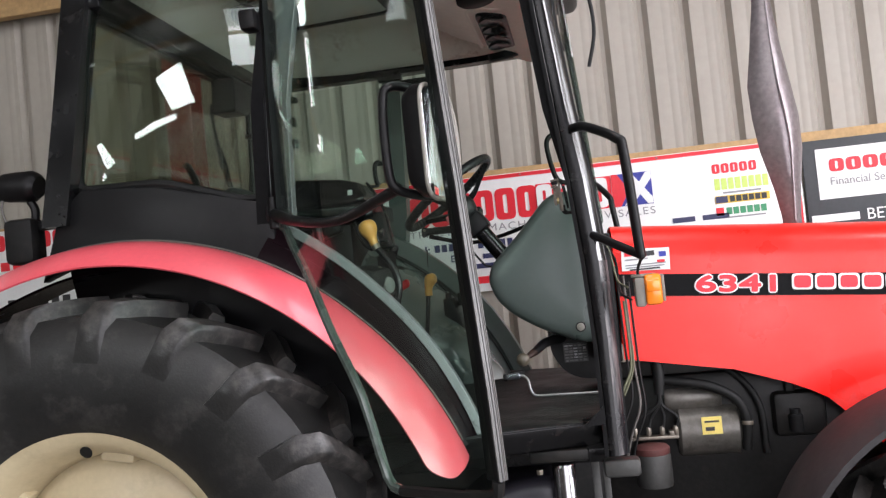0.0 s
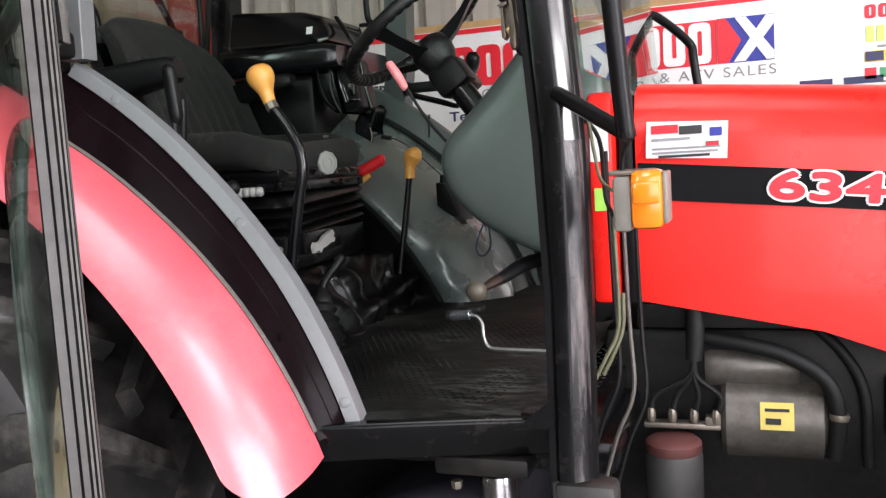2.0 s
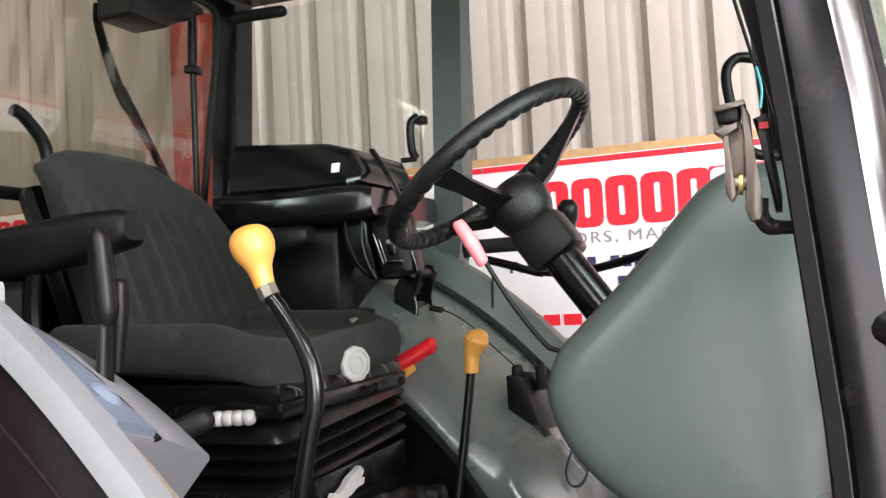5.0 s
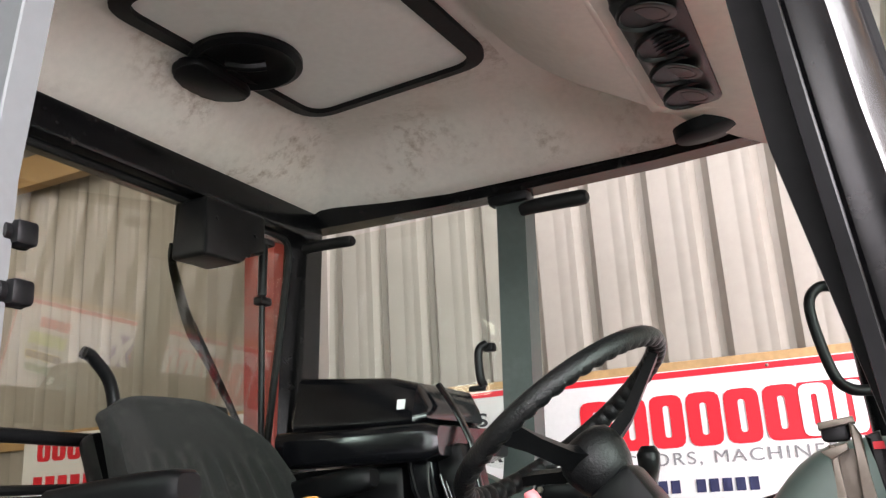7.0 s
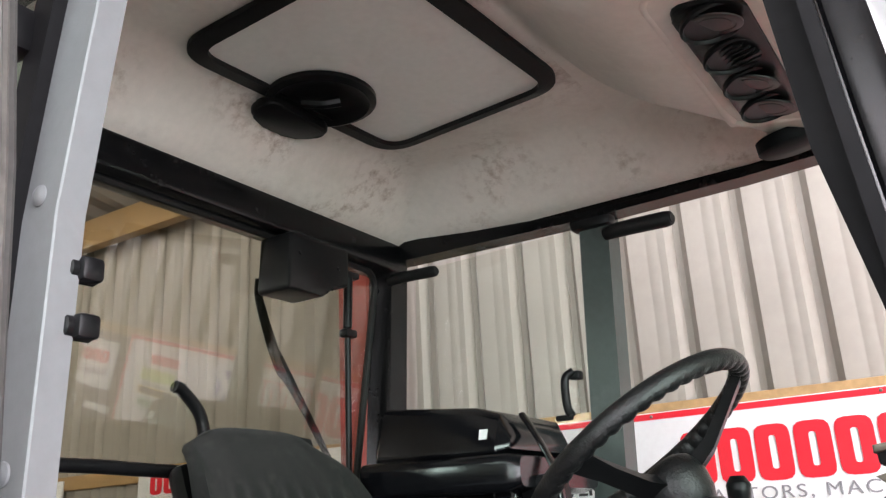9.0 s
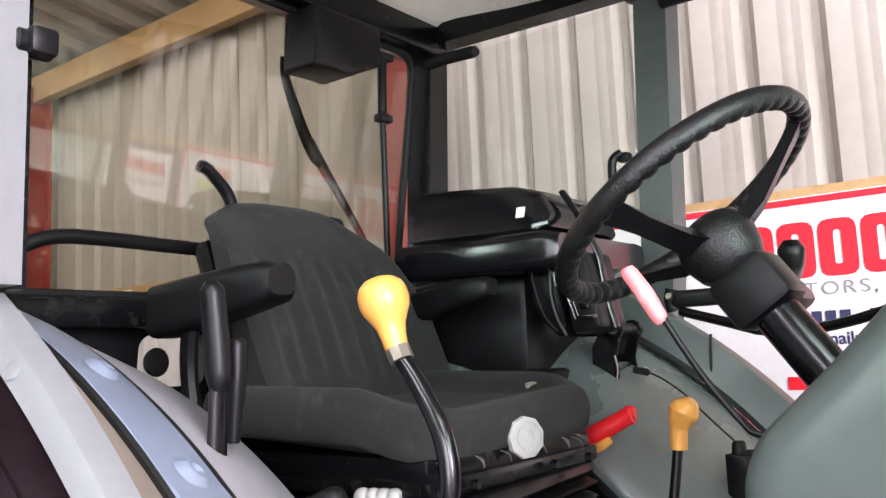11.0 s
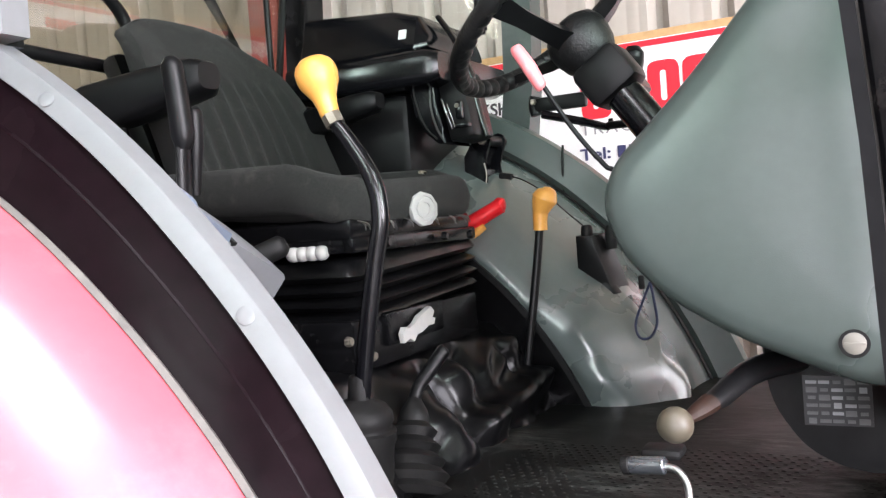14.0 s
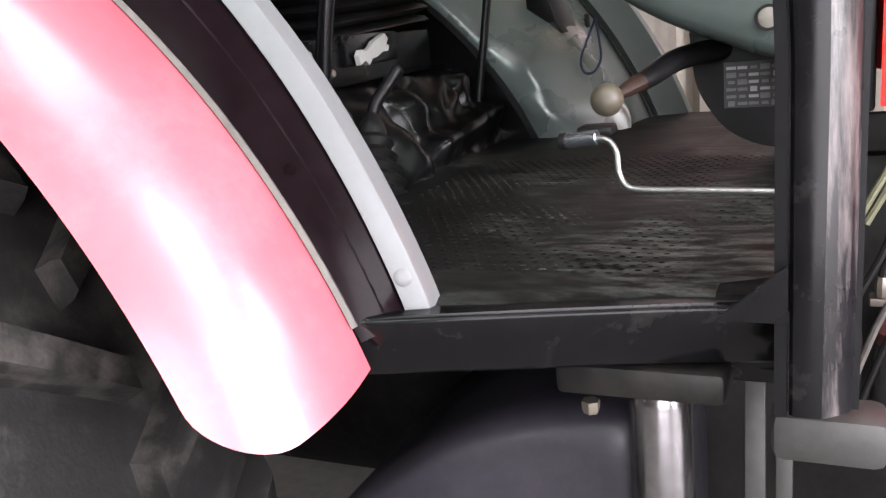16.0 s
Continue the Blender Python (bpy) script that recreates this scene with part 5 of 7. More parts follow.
part("screw", stud(bmesh.new(), mp(-0.01, 0.0, -0.05), -MG, 0.008, 0.006), STEEL, mirror)

# hand rail and indicator on the front pillar
rail = part("hand_rail", tube(bmesh.new(), [(0.005, 2.405, 1.895), (0.04, 2.36, 1.888), (0.115, 2.262, 1.832), (0.130, 2.258, 1.79), (0.146, 2.286, 1.54), (0.148, 2.287, 1.525)], 0.0135, 12, 6), SATIN, T, "black tube hand rail")
part("rail_stay", tube(bmesh.new(), [(0.030, 2.40, 1.592), (0.152, 2.282, 1.520)], 0.012, 10, 1), SATIN, rail)
ind = part("indicator", boxes(((0.137, 2.325, 1.425), (0.026, 0.060, 0.078), 0.006)), LAMPGREY, T, "grey-backed orange indicator lamp")
part("indicator_lens", boxes(((0.171, 2.320, 1.430), (0.044, 0.066, 0.082), 0.010), ((0.171, 2.286, 1.440), (0.036, 0.008, 0.030), 0.003)), ORANGE, ind, "orange indicator lens")
part("front_lens", boxes(((0.196, 2.322, 1.432), (0.008, 0.056, 0.072), 0.003)), LAMPGREY, ind, "clear front lens")
part("lamp_cap", boxes(((0.150, 2.325, 1.468), (0.062, 0.056, 0.008), 0.003)), STEEL, ind)
part("wire", tube(bmesh.new(), [(0.148, 2.300, 1.512), (0.138, 2.31, 1.49), (0.135, 2.318, 1.465)], 0.004, 6, 4), RUBBER, ind)
part("wire", tube(bmesh.new(), [(0.05, 2.42, 1.57), (0.085, 2.44, 1.52), (0.09, 2.45, 1.43), (0.115, 2.36, 1.405)], 0.0035, 6, 5), RUBBER, ind)
far_rail = part("hand_rail", tube(bmesh.new(), [(0.02, 3.76, 1.895), (0.055, 3.80, 1.890), (0.135, 3.90, 1.82), (0.150, 3.90, 1.76), (0.165, 3.89, 1.52), (0.04, 3.76, 1.58)], 0.0135, 12, 5), SATIN, T)

# ---- inside the cab: floor, tunnel, levers ----
def mat_edge(u):
    return 2.416 + 0.271 * max(-0.31, -0.80 + 0.80 * u)


bm = bmesh.new()
grid(bm, lambda u, v: (-0.80 + 0.80 * u, mat_edge(u) + (3.79 - mat_edge(u)) * v, 1.084 - 0.015 * smooth(0.03, 0.0, v) + 0.005 * noise.noise(Vector((u * 5, v * 7, 0.3)))), 34, 44)
part("floor_mat", bm, MATRUB, T, "scuffed black studded rubber floor mat", sharp=60)
studs = bmesh.new()
for i in range(34):
    for j in range(44):
        cx, cy = -0.56 + 0.018 * i + 0.009 * (j % 2), 2.46 + 0.016 * j
        cz = 1.0845 + 0.005 * noise.noise(Vector(((cx + 0.80) / 0.86 * 5, (cy - 2.43) / 1.36 * 7, 0.3)))
        lo = [studs.verts.new((cx + 0.0046 * math.cos(k * math.pi / 3), cy + 0.0046 * math.sin(k * math.pi / 3), cz - 0.0004)) for k in range(6)]
        hi = [studs.verts.new((cx + 0.0022 * math.cos(k * math.pi / 3), cy + 0.0022 * math.sin(k * math.pi / 3), cz + 0.0005)) for k in range(6)]
        studs.faces.new(hi)
        for k in range(6):
            studs.faces.new((lo[k], lo[(k + 1) % 6], hi[(k + 1) % 6], hi[k]))
tagged(part("mat_studs", studs, MATRUB, T, "small round studs of the rubber mat"), kind="stuff")
part("floor_plate", boxes(((-0.70, YC, 1.02), (1.50, 1.30, 0.05), 0.005)), BLACK, T)


def hump(u, v):
    """Vinyl draped over the tunnel: u from the seat base to the floor, v across the cab."""
    y = 2.68 + 0.77 * v
    x = float(np.interp(u, [0, 0.22, 0.30, 0.45, 0.85, 0.94, 1.0], [-0.90, -0.775, -0.757, -0.725, -0.648, -0.628, -0.600]))
    z = float(np.interp(u, [0, 0.22, 0.30, 0.45, 0.85, 0.94, 1.0], [1.266, 1.262, 1.250, 1.212, 1.108, 1.082, 1.074]))
    down = smooth(0.26, 0.42, u) * smooth(1.0, 0.90, u)
    yv = 3.055 + 0.03 * u
    out = 0.036 * math.exp(-((y - 2.985) / 0.050) ** 2) * smooth(0.30, 0.75, u)
    out -= 0.034 * math.exp(-((y - yv) / 0.016) ** 2) * smooth(0.30, 0.5, u)
    out += 0.042 * math.exp(-((y - 3.135) / 0.036) ** 2) * math.exp(-((u - 0.52) / 0.20) ** 2)
    out -= 0.030 * math.exp(-((y - 3.215) / 0.030) ** 2)
    out += 0.046 * math.exp(-((y - 3.375) / 0.065) ** 2) * math.exp(-((u - 0.42) / 0.16) ** 2)
    for ys in (3.335 + 0.06 * (u - 0.5), 3.425 + 0.05 * (u - 0.5)):
        out -= 0.026 * math.exp(-((y - ys) / 0.007) ** 2) * math.exp(-((u - 0.55) / 0.10) ** 2)
    out += 0.050 * math.exp(-((u - 0.84 + 0.30 * (y - 3.08)) / 0.085) ** 2) * smooth(3.065, 3.10, y) * smooth(3.45, 3.41, y)
    out += 0.020 * noise.noise(Vector((y * 9, u * 3.0, 0.4))) - 0.014 * abs(noise.noise(Vector((y * 17 + u * 5, u * 4, 2.4))))
    out *= down
    return (x + 0.86 * out, y, max(1.068, z + 0.50 * out))


part("tunnel_cover", grid(bmesh.new(), hump, 64, 120), VINYL, T, "creased black vinyl tunnel cover", sharp=70)
# main gear lever
lever = part("gear_lever", tube(bmesh.new(), [(-0.675, 2.742, 1.645), (-0.650, 2.742, 1.615), (-0.614, 2.742, 1.555), (-0.606, 2.742, 1.50), (-0.620, 2.742, 1.44), (-0.645, 2.742, 1.33), (-0.668, 2.742, 1.20)], [0.010, 0.011, 0.0125, 0.0125, 0.0125, 0.0125, 0.0125], 12, 6), GLOSSY, T, "bent black gear lever with a yellow knob")


def knob(o, axis, k=1.0):
    return lathe(bmesh.new(), [(0.0125 * k, 0.0), (0.0140 * k, 0.004 * k), (0.0150 * k, 0.016 * k), (0.0175 * k, 0.028 * k), (0.0225 * k, 0.038 * k), (0.0280 * k, 0.048 * k), (0.0305 * k, 0.059 * k), (0.0300 * k, 0.070 * k), (0.0260 * k, 0.079 * k), (0.0190 * k, 0.085 * k), (0.0100 * k, 0.088 * k), (0.001, 0.089 * k)], o, axis, 28)


part("knob", knob(Vector((-0.674, 2.742, 1.647)), Vector((-0.30, 0, 1))), YELLOW, lever, "amber yellow pear-shaped knob")
part("collar", lathe(bmesh.new(), [(0.0145, -0.012), (0.0145, 0.004), (0.012, 0.006)], (-0.672, 2.742, 1.645), (-0.5, 0, 1), 8), STEEL, lever)
bm = lathe(bmesh.new(), [(0.050, -0.07), (0.050, -0.022), (0.053, -0.014), (0.053, 0.0), (0.047, 0.003), (0.046, 0.008), (0.049, 0.014), (0.047, 0.026), (0.038, 0.036), (0.022, 0.041), (0.0165, 0.045), (0.016, 0.074), (0.0128, 0.078)], (-0.668, 2.742, 1.205), (0.1, 0, 1), 24)
part("gaiter", bm, RUBBER, lever, "ribbed black rubber gaiter")
# short lever in a pleated boot beside the cover
B0, B1 = Vector((-0.655, 2.848, 1.072)), Vector((-0.676, 2.918, 1.212))
stub = part("short_lever", tube(bmesh.new(), [B1 - Vector((0, 0.01, 0.02)), B1 + Vector((0.004, 0.008, 0.014)), (-0.656, 2.945, 1.254), (-0.640, 2.962, 1.280), (-0.637, 2.965, 1.284)], [0.0100, 0.0105, 0.0115, 0.0115, 0.006], 14, 5), SATIN, T, "short black lever in a pleated rubber boot")
bm = bmesh.new()
pleats = []
for k in range(11):
    f = k / 10
    pleats.append((0.062 - 0.032 * f + (0.006 if k % 2 else -0.005), 0.115 * f))
lathe(bm, pleats + [(0.026, 0.124), (0.021, 0.138), (0.0125, 0.152), (0.0105, 0.156)], B0, B1 - B0, 26)
for v in bm.verts:
    v.co.y += 0.006 * noise.noise(v.co * 22)
part("boot", bm, RUBBER, stub, "pleated black rubber boot")
# second lever with a hooked yellow knob
lever2 = part("range_lever", tube(bmesh.new(), [(-0.640, 3.445, 1.47), (-0.650, 3.425, 1.36), (-0.672, 3.398, 1.18), (-0.678, 3.388, 1.10)], 0.009, 10, 4), SATIN, T, "thin black lever with a yellow knob")
part("knob", tube(bmesh.new(), [(-0.640, 3.445, 1.455), (-0.639, 3.445, 1.475), (-0.637, 3.445, 1.492), (-0.631, 3.445, 1.510), (-0.625, 3.445, 1.522), (-0.619, 3.445, 1.537), (-0.617, 3.445, 1.545)], [0.0150, 0.0155, 0.0165, 0.0235, 0.0275, 0.0205, 0.006], 18, 5), YELLOW, lever2, "amber yellow hooked knob")
part("boot", lathe(bmesh.new(), [(0.042, 0), (0.036, 0.02), (0.028, 0.025), (0.024, 0.055), (0.012, 0.06)], (-0.678, 3.385, 1.08), (0, 0, 1), 18), RUBBER, lever2)
# parking brake with a red grip
brake = part("parking_brake", tube(bmesh.new(), [(-0.885, 3.405, 1.443), (-0.805, 3.42, 1.473), (-0.745, 3.435, 1.500)], 0.010, 10, 3, 1.4), SATIN, T, "parking brake with a red plastic grip")
part("grip", tube(bmesh.new(), [(-0.810, 3.418, 1.471), (-0.790, 3.423, 1.480), (-0.740, 3.435, 1.506), (-0.723, 3.439, 1.515), (-0.715, 3.440, 1.516)], [0.015, 0.018, 0.0165, 0.018, 0.010], 14, 5), REDP, brake, "red plastic grip")
part("release_tab", tube(bmesh.new(), [(-0.815, 3.405, 1.454), (-0.780, 3.41, 1.458), (-0.757, 3.42, 1.472)], [0.006, 0.010, 0.007], 8, 4), YELLOW, brake, "yellow release tab")
# lever with a faded red grip beside the steering column
pink = part("throttle_lever", tube(bmesh.new(), [(-0.414, 2.882, 1.676), (-0.378, 2.892, 1.61), (-0.340, 2.90, 1.556), (-0.318, 2.90, 1.541), (-0.24, 2.90, 1.530)], 0.0036, 10, 5), SATIN, T, "thin bent throttle lever with a faded red grip")
part("grip", tube(bmesh.new(), [(-0.441, 2.868, 1.725), (-0.438, 2.869, 1.718), (-0.425, 2.876, 1.694), (-0.413, 2.882, 1.668), (-0.410, 2.883, 1.663)], [0.007, 0.0095, 0.0105, 0.009, 0.005], 14, 5), PINKP, pink, "faded red plastic grip")
# near lever beside the seat
bm = tube(bmesh.new(), [(-0.83, 2.60, 1.42), (-0.822, 2.60, 1.52), (-0.815, 2.60, 1.63)], [0.014, 0.014, 0.011], 10, 4, 0.6)
side_lever = part("side_lever", bm, SATIN, T, "black lever with a moulded grip beside the seat")
part("grip", tube(bmesh.new(), [(-0.816, 2.60, 1.61), (-0.815, 2.60, 1.63), (-0.818, 2.598, 1.69), (-0.821, 2.597, 1.722), (-0.822, 2.596, 1.733)], [0.010, 0.0155, 0.0150, 0.0145, 0.007], 14, 5), SATIN, side_lever)
part("second_grip", tube(bmesh.new(), [(-0.83, 2.63, 1.55), (-0.822, 2.63, 1.62), (-0.82, 2.63, 1.66), (-0.82, 2.63, 1.668)], [0.008, 0.012, 0.012, 0.006], 12, 4), SATIN, side_lever)

# ---- seat ----


def pad(cx, cy, w, d, z0, z1, dish=0.012, bulge=0.02, n=20):
    """A soft seat pad: rounded plan, soft top edge, dished top."""
    bm = bmesh.new()
    plan = rounded([(-d / 2, -w / 2), (d / 2, -w / 2), (d / 2, w / 2), (-d / 2, w / 2)], 0.10, 6)
    levels = [(0.88, z0), (0.95, z0 + 0.006), (0.985, z0 + 0.018), (1.0, z0 + 0.036), (0.995, z1 - 0.030), (0.975, z1 - 0.012), (0.94, z1 - 0.002), (0.90, z1), (0.85, z1 - 0.004), (0.79, z1 - 0.018), (0.72, z1 - 0.034), (0.64, z1 - dish), (0.35, z1 - dish * 1.2), (0.02, z1 - dish * 1.2)]
    return loft(bm, [[(cx + p.x * k, cy + p.y * k, z) for p in plan] for k, z in levels])


seat = part("seat", pad(-0.962, 3.085, 0.53, 0.480, 1.516, 1.594, 0.036), FABRIC, T, "dark grey fabric suspension seat", sharp=60)
for v in seat.data.vertices:
    wx = v.co.x + PLACE[seat].x
    wy = v.co.y + PLACE[seat].y
    top = smooth(-0.03, 0.03, v.co.z + PLACE[seat].z - 1.555)
    v.co.z += 0.020 * smooth(-0.835, -0.755, wx) * (-1) + 0.012 * smooth(-0.75, -1.1, wx)
    v.co.z += top * smooth(-0.98, -0.79, wx) * (0.006 - 0.020 * math.exp(-((wy - 3.0) / 0.11) ** 2)) + 0.003 * noise.noise(Vector((wx * 14, wy * 14, 0)))
tear = part("tear", tube(bmesh.new(), [(-0.757, 3.148, 1.581), (-0.765, 3.165, 1.585), (-0.773, 3.19, 1.5855), (-0.783, 3.215, 1.584)], [0.003, 0.007, 0.006, 0.002], 8, 4, 0.45), TAN, seat, "torn seam showing tan foam")


def back_point(u, v, front):
    # u across, v up
    h = v
    near = float(np.interp(h, [0, 0.5, 0.75, 0.90, 0.96, 1.0], [2.895, 2.905, 2.915, 2.925, 2.938, 2.965]))
    far = float(np.interp(h, [0, 0.4, 0.6, 0.75, 0.85, 0.93, 1.0], [3.375, 3.390, 3.375, 3.345, 3.310, 3.280, 3.245]))
    y = near + (far - near) * u
    e = abs(2 * u - 1)
    x = -1.095 - 0.16 * h - 0.02 * smooth(0.75, 1, h)
    wing = 0.035 * smooth(0.55, 1.0, e) * (1 - 0.7 * h)
    flute = 0.0048 * math.cos(u * math.pi * 20) * smooth(0.10, 0.2, h) * (1 - smooth(0.62, 0.74, h)) * (1 - smooth(0.7, 0.85, e))
    z = 1.555 + 0.382 * h - 0.014 * e ** 4 * smooth(0.8, 1.0, h)
    if front:
        return (x + wing + flute + 0.015 * (1 - e * e), y, z)
    return (x - 0.075 + 0.05 * e ** 3 + 0.055 * smooth(0.9, 1.0, h), y, z)


bm = bmesh.new()
nu, nv = 72, 26
F = [[bm.verts.new(back_point(i / nu, j / nv, True)) for j in range(nv + 1)] for i in range(nu + 1)]
B = [[bm.verts.new(back_point(i / nu, j / nv, False)) for j in range(nv + 1)] for i in range(nu + 1)]
for i in range(nu):
    for j in range(nv):
        bm.faces.new((F[i][j], F[i + 1][j], F[i + 1][j + 1], F[i][j + 1]))
        bm.faces.new((B[i][j], B[i][j + 1], B[i + 1][j + 1], B[i + 1][j]))
for i in range(nu):
    bm.faces.new((F[i][nv], F[i + 1][nv], B[i + 1][nv], B[i][nv]))
    bm.faces.new((F[i + 1][0], F[i][0], B[i][0], B[i + 1][0]))
for j in range(nv):
    bm.faces.new((F[0][j + 1], B[0][j + 1], B[0][j], F[0][j]))
    bm.faces.new((F[nu][j], B[nu][j], B[nu][j + 1], F[nu][j + 1]))
part("backrest", bm, FABRIC, seat, "fluted dark grey fabric backrest", sharp=80)
part("back_shell", boxes(((-1.285, 3.16, 1.72), (0.05, 0.40, 0.32), 0.02, Matrix.Rotation(radians(-22), 4, "Y"))), SATIN, seat)
for yy, x0, x1, z in ((2.80, -1.215, -0.965, 1.745), (3.385, -1.21, -0.955, 1.752)):
    q = 0.03 if yy < 3 else -0.03
    k = 1.0 if yy < 3 else 0.75
    bm = bmesh.new()
    rings = []
    for x, dy, w, h, dz in ((x0, 0, 0.030, 0.060, -0.022), (x0 + 0.012, 0, 0.038, 0.084, -0.020), (x0 + 0.12, 0.5, 0.040, 0.078, -0.006), (x1 - 0.07, 0.9, 0.040, 0.070, 0.004), (x1 - 0.015, 1, 0.038, 0.060, 0.010), (x1, 1, 0.026, 0.044, 0.012)):
        rings.append([(x, yy + q * dy + p.x * k, z + dz + p.y * k) for p in rounded([(-w, -h / 2), (w, -h / 2), (w, h / 2), (-w, h / 2)], 0.022, 4)])
    loft(bm, rings)
    part("armrest", bm, SATIN, seat, "black moulded armrest")
    part("armrest_stay", tube(bmesh.new(), [(x0 + 0.06, yy + 0.01, z - 0.03), (x0 + 0.04, yy + 0.02, z - 0.12), (x0 + 0.05, yy + 0.03, z - 0.24)], 0.014, 8, 4), SATIN, seat)
part("seat_pan", boxes(((-0.94, 3.09, 1.488), (0.40, 0.44, 0.035), 0.008)), BLACK, seat)
part("seat_rail", boxes(((-0.748, 3.10, 1.462), (0.022, 0.46, 0.026), 0.006)), BLACK, seat)
part("seat_rail", boxes(((-0.94, 2.885, 1.462), (0.40, 0.022, 0.026), 0.006)), BLACK, seat)
bm = bmesh.new()
rings = []
for z, g in ((1.450, -0.006), (1.446, 0.0), (1.424, 0.010), (1.418, 0.004), (1.412, -0.012), (1.406, 0.004), (1.400, 0.011), (1.394, 0.004), (1.388, -0.012), (1.382, 0.004), (1.376, 0.011), (1.370, 0.004), (1.364, -0.012), (1.358, 0.004), (1.350, 0.010), (1.340, -0.004)):
    rings.append([(-0.95 + p.x, 3.11 + p.y, z + 0.012 * p.y / 0.23) for p in rounded([(-0.20 - g, -0.225 - g), (0.20 + g, -0.225 - g), (0.20 + g, 0.225 + g), (-0.20 - g, 0.225 + g)], 0.03, 3)])
loft(bm, rings)
part("bellows", bm, VINYL, seat, "black concertina suspension bellows")
part("suspension_base", boxes(((-0.94, 3.09, 1.300), (0.40, 0.46, 0.085), 0.008)), BLACK, seat)
bm = lathe(bmesh.new(), [(0.012, -0.02), (0.014, 0), (0.0300, 0.001), (0.0315, 0.006), (0.0300, 0.011), (0.024, 0.0125), (0.0235, 0.0105), (0.018, 0.0105), (0.0175, 0.0125), (0.012, 0.0125), (0.0115, 0.0105), (0.001, 0.0125)], (-0.719, 3.068, 1.513), (1, -0.45, 0.05), 9)
part("weight_dial", bm, WHITEP, seat, "white plastic seat adjuster dial", sharp=20)
part("base_plate", boxes(((-0.735, 3.04, 1.318), (0.016, 0.20, 0.055), 0.004)), BLACK, seat)
bm = bmesh.new()
for k in range(4):
    lathe(bm, [(0.008, -0.010), (0.0115, -0.006), (0.0125, 0), (0.0115, 0.006), (0.008, 0.010)], (-0.845 + 0.0155 * k, 2.858 + 0.004 * k, 1.453), (1.0, 0.25, 0), 14)
part("slide_knob", bm, WHITEP, seat, "ribbed white slide knob")
part("side_knob", tube(bmesh.new(), [(-0.84, 2.72, 1.447), (-0.82, 2.735, 1.456), (-0.79, 2.755, 1.470), (-0.782, 2.76, 1.474)], [0.010, 0.017, 0.017, 0.009], 12, 4), RUBBER, seat)
bm = bmesh.new()
random.seed(9)
edge = [(0.0, -0.004), (0.014, 0.002), (0.026, -0.006), (0.040, 0.004), (0.058, 0.006), (0.076, 0.014), (0.094, 0.014), (0.100, 0.024), (0.090, 0.026), (0.098, 0.036), (0.088, 0.046), (0.070, 0.040), (0.052, 0.034), (0.034, 0.024), (0.018, 0.018), (0.006, 0.022), (-0.004, 0.012)]
loft(bm, [[(-0.722 + dx + 0.003 * random.random(), 2.962 + y * 1.12 + 0.002 * random.random(), 1.296 + z) for y, z in edge] for dx in (0.0, 0.006, 0.010)])
part("paper_tag", bm, WHITEP, seat, "crumpled white tag")
for k, (yy, zz) in enumerate(((2.815, 1.318), (2.88, 1.285), (3.27, 1.46), (3.16, 1.462), (2.95, 1.462))):
    part("bolt", bolt(bmesh.new(), (-0.727, yy, zz), (1, 0, 0), 0.008, 0.010), STEEL if k < 2 else BLACK, seat)
random.seed(4)
for k in range(11):
    a = Vector((-0.735 + 0.02 * random.random(), 2.83 + 0.45 * random.random(), 1.500))
    part("foam_scrap", tube(bmesh.new(), [a, a + Vector((0.010, 0.012 * random.random(), -0.006)), a + Vector((0.013, 0.018 * random.random(), -0.016))], [0.002, 0.0035 + 0.003 * random.random(), 0.0015], 6, 3, 0.4), SEAL, seat)

# ---- far console, control box ----
bm = bmesh.new()
rings = []
for x, z0, z1, y0, y1 in ((-1.225, 1.885, 1.965, 3.44, 3.74), (-1.205, 1.875, 2.000, 3.42, 3.76), (-0.96, 1.870, 1.975, 3.41, 3.76), (-0.895, 1.870, 1.955, 3.41, 3.76), (-0.872, 1.880, 1.920, 3.43, 3.74)):
    rings.append([(x, p.x, p.y) for p in rounded([(y0, z0), (y1, z0), (y1 - 0.03, z1), (y0 + 0.035, z1)], 0.018, 3)])
loft(bm, rings)
side_console = part("side_console", bm, GLOSSY, T, "glossy black side console cover")
bm = bmesh.new()
rings = []
for x, z0, z1, y0 in ((-1.25, 1.81, 1.872, 3.42), (-1.23, 1.795, 1.874, 3.39), (-0.86, 1.790, 1.868, 3.385), (-0.83, 1.80, 1.86, 3.40)):
    rings.append([(x, p.x, p.y) for p in rounded([(y0, z0), (3.78, z0), (3.78, z1), (y0, z1)], 0.022, 3)])
part("console_tray", loft(bm, rings), GLOSSY, side_console)
part("console_label", boxes(((-0.925, 3.424, 1.912), (0.019, 0.003, 0.022), 0.0, Matrix.Rotation(radians(-16), 4, "X"))), PAPER, side_console, "small white label")
part("console_trim", tube(bmesh.new(), [(-0.870, 3.50, 1.955), (-0.835, 3.50, 1.90), (-0.803, 3.51, 1.82), (-0.793, 3.515, 1.745), (-0.778, 3.52, 1.675)], 0.013, 8, 5, 0.45), GLOSSY, side_console, "black flat steel strap")
part("console_side", boxes(((-1.11, 3.60, 1.66), (0.34, 0.30, 0.26), 0.02), ((-1.15, 3.55, 1.50), (0.50, 0.30, 0.20), 0.02)), SATIN, T, "black box under the side console")
bm = bmesh.new()
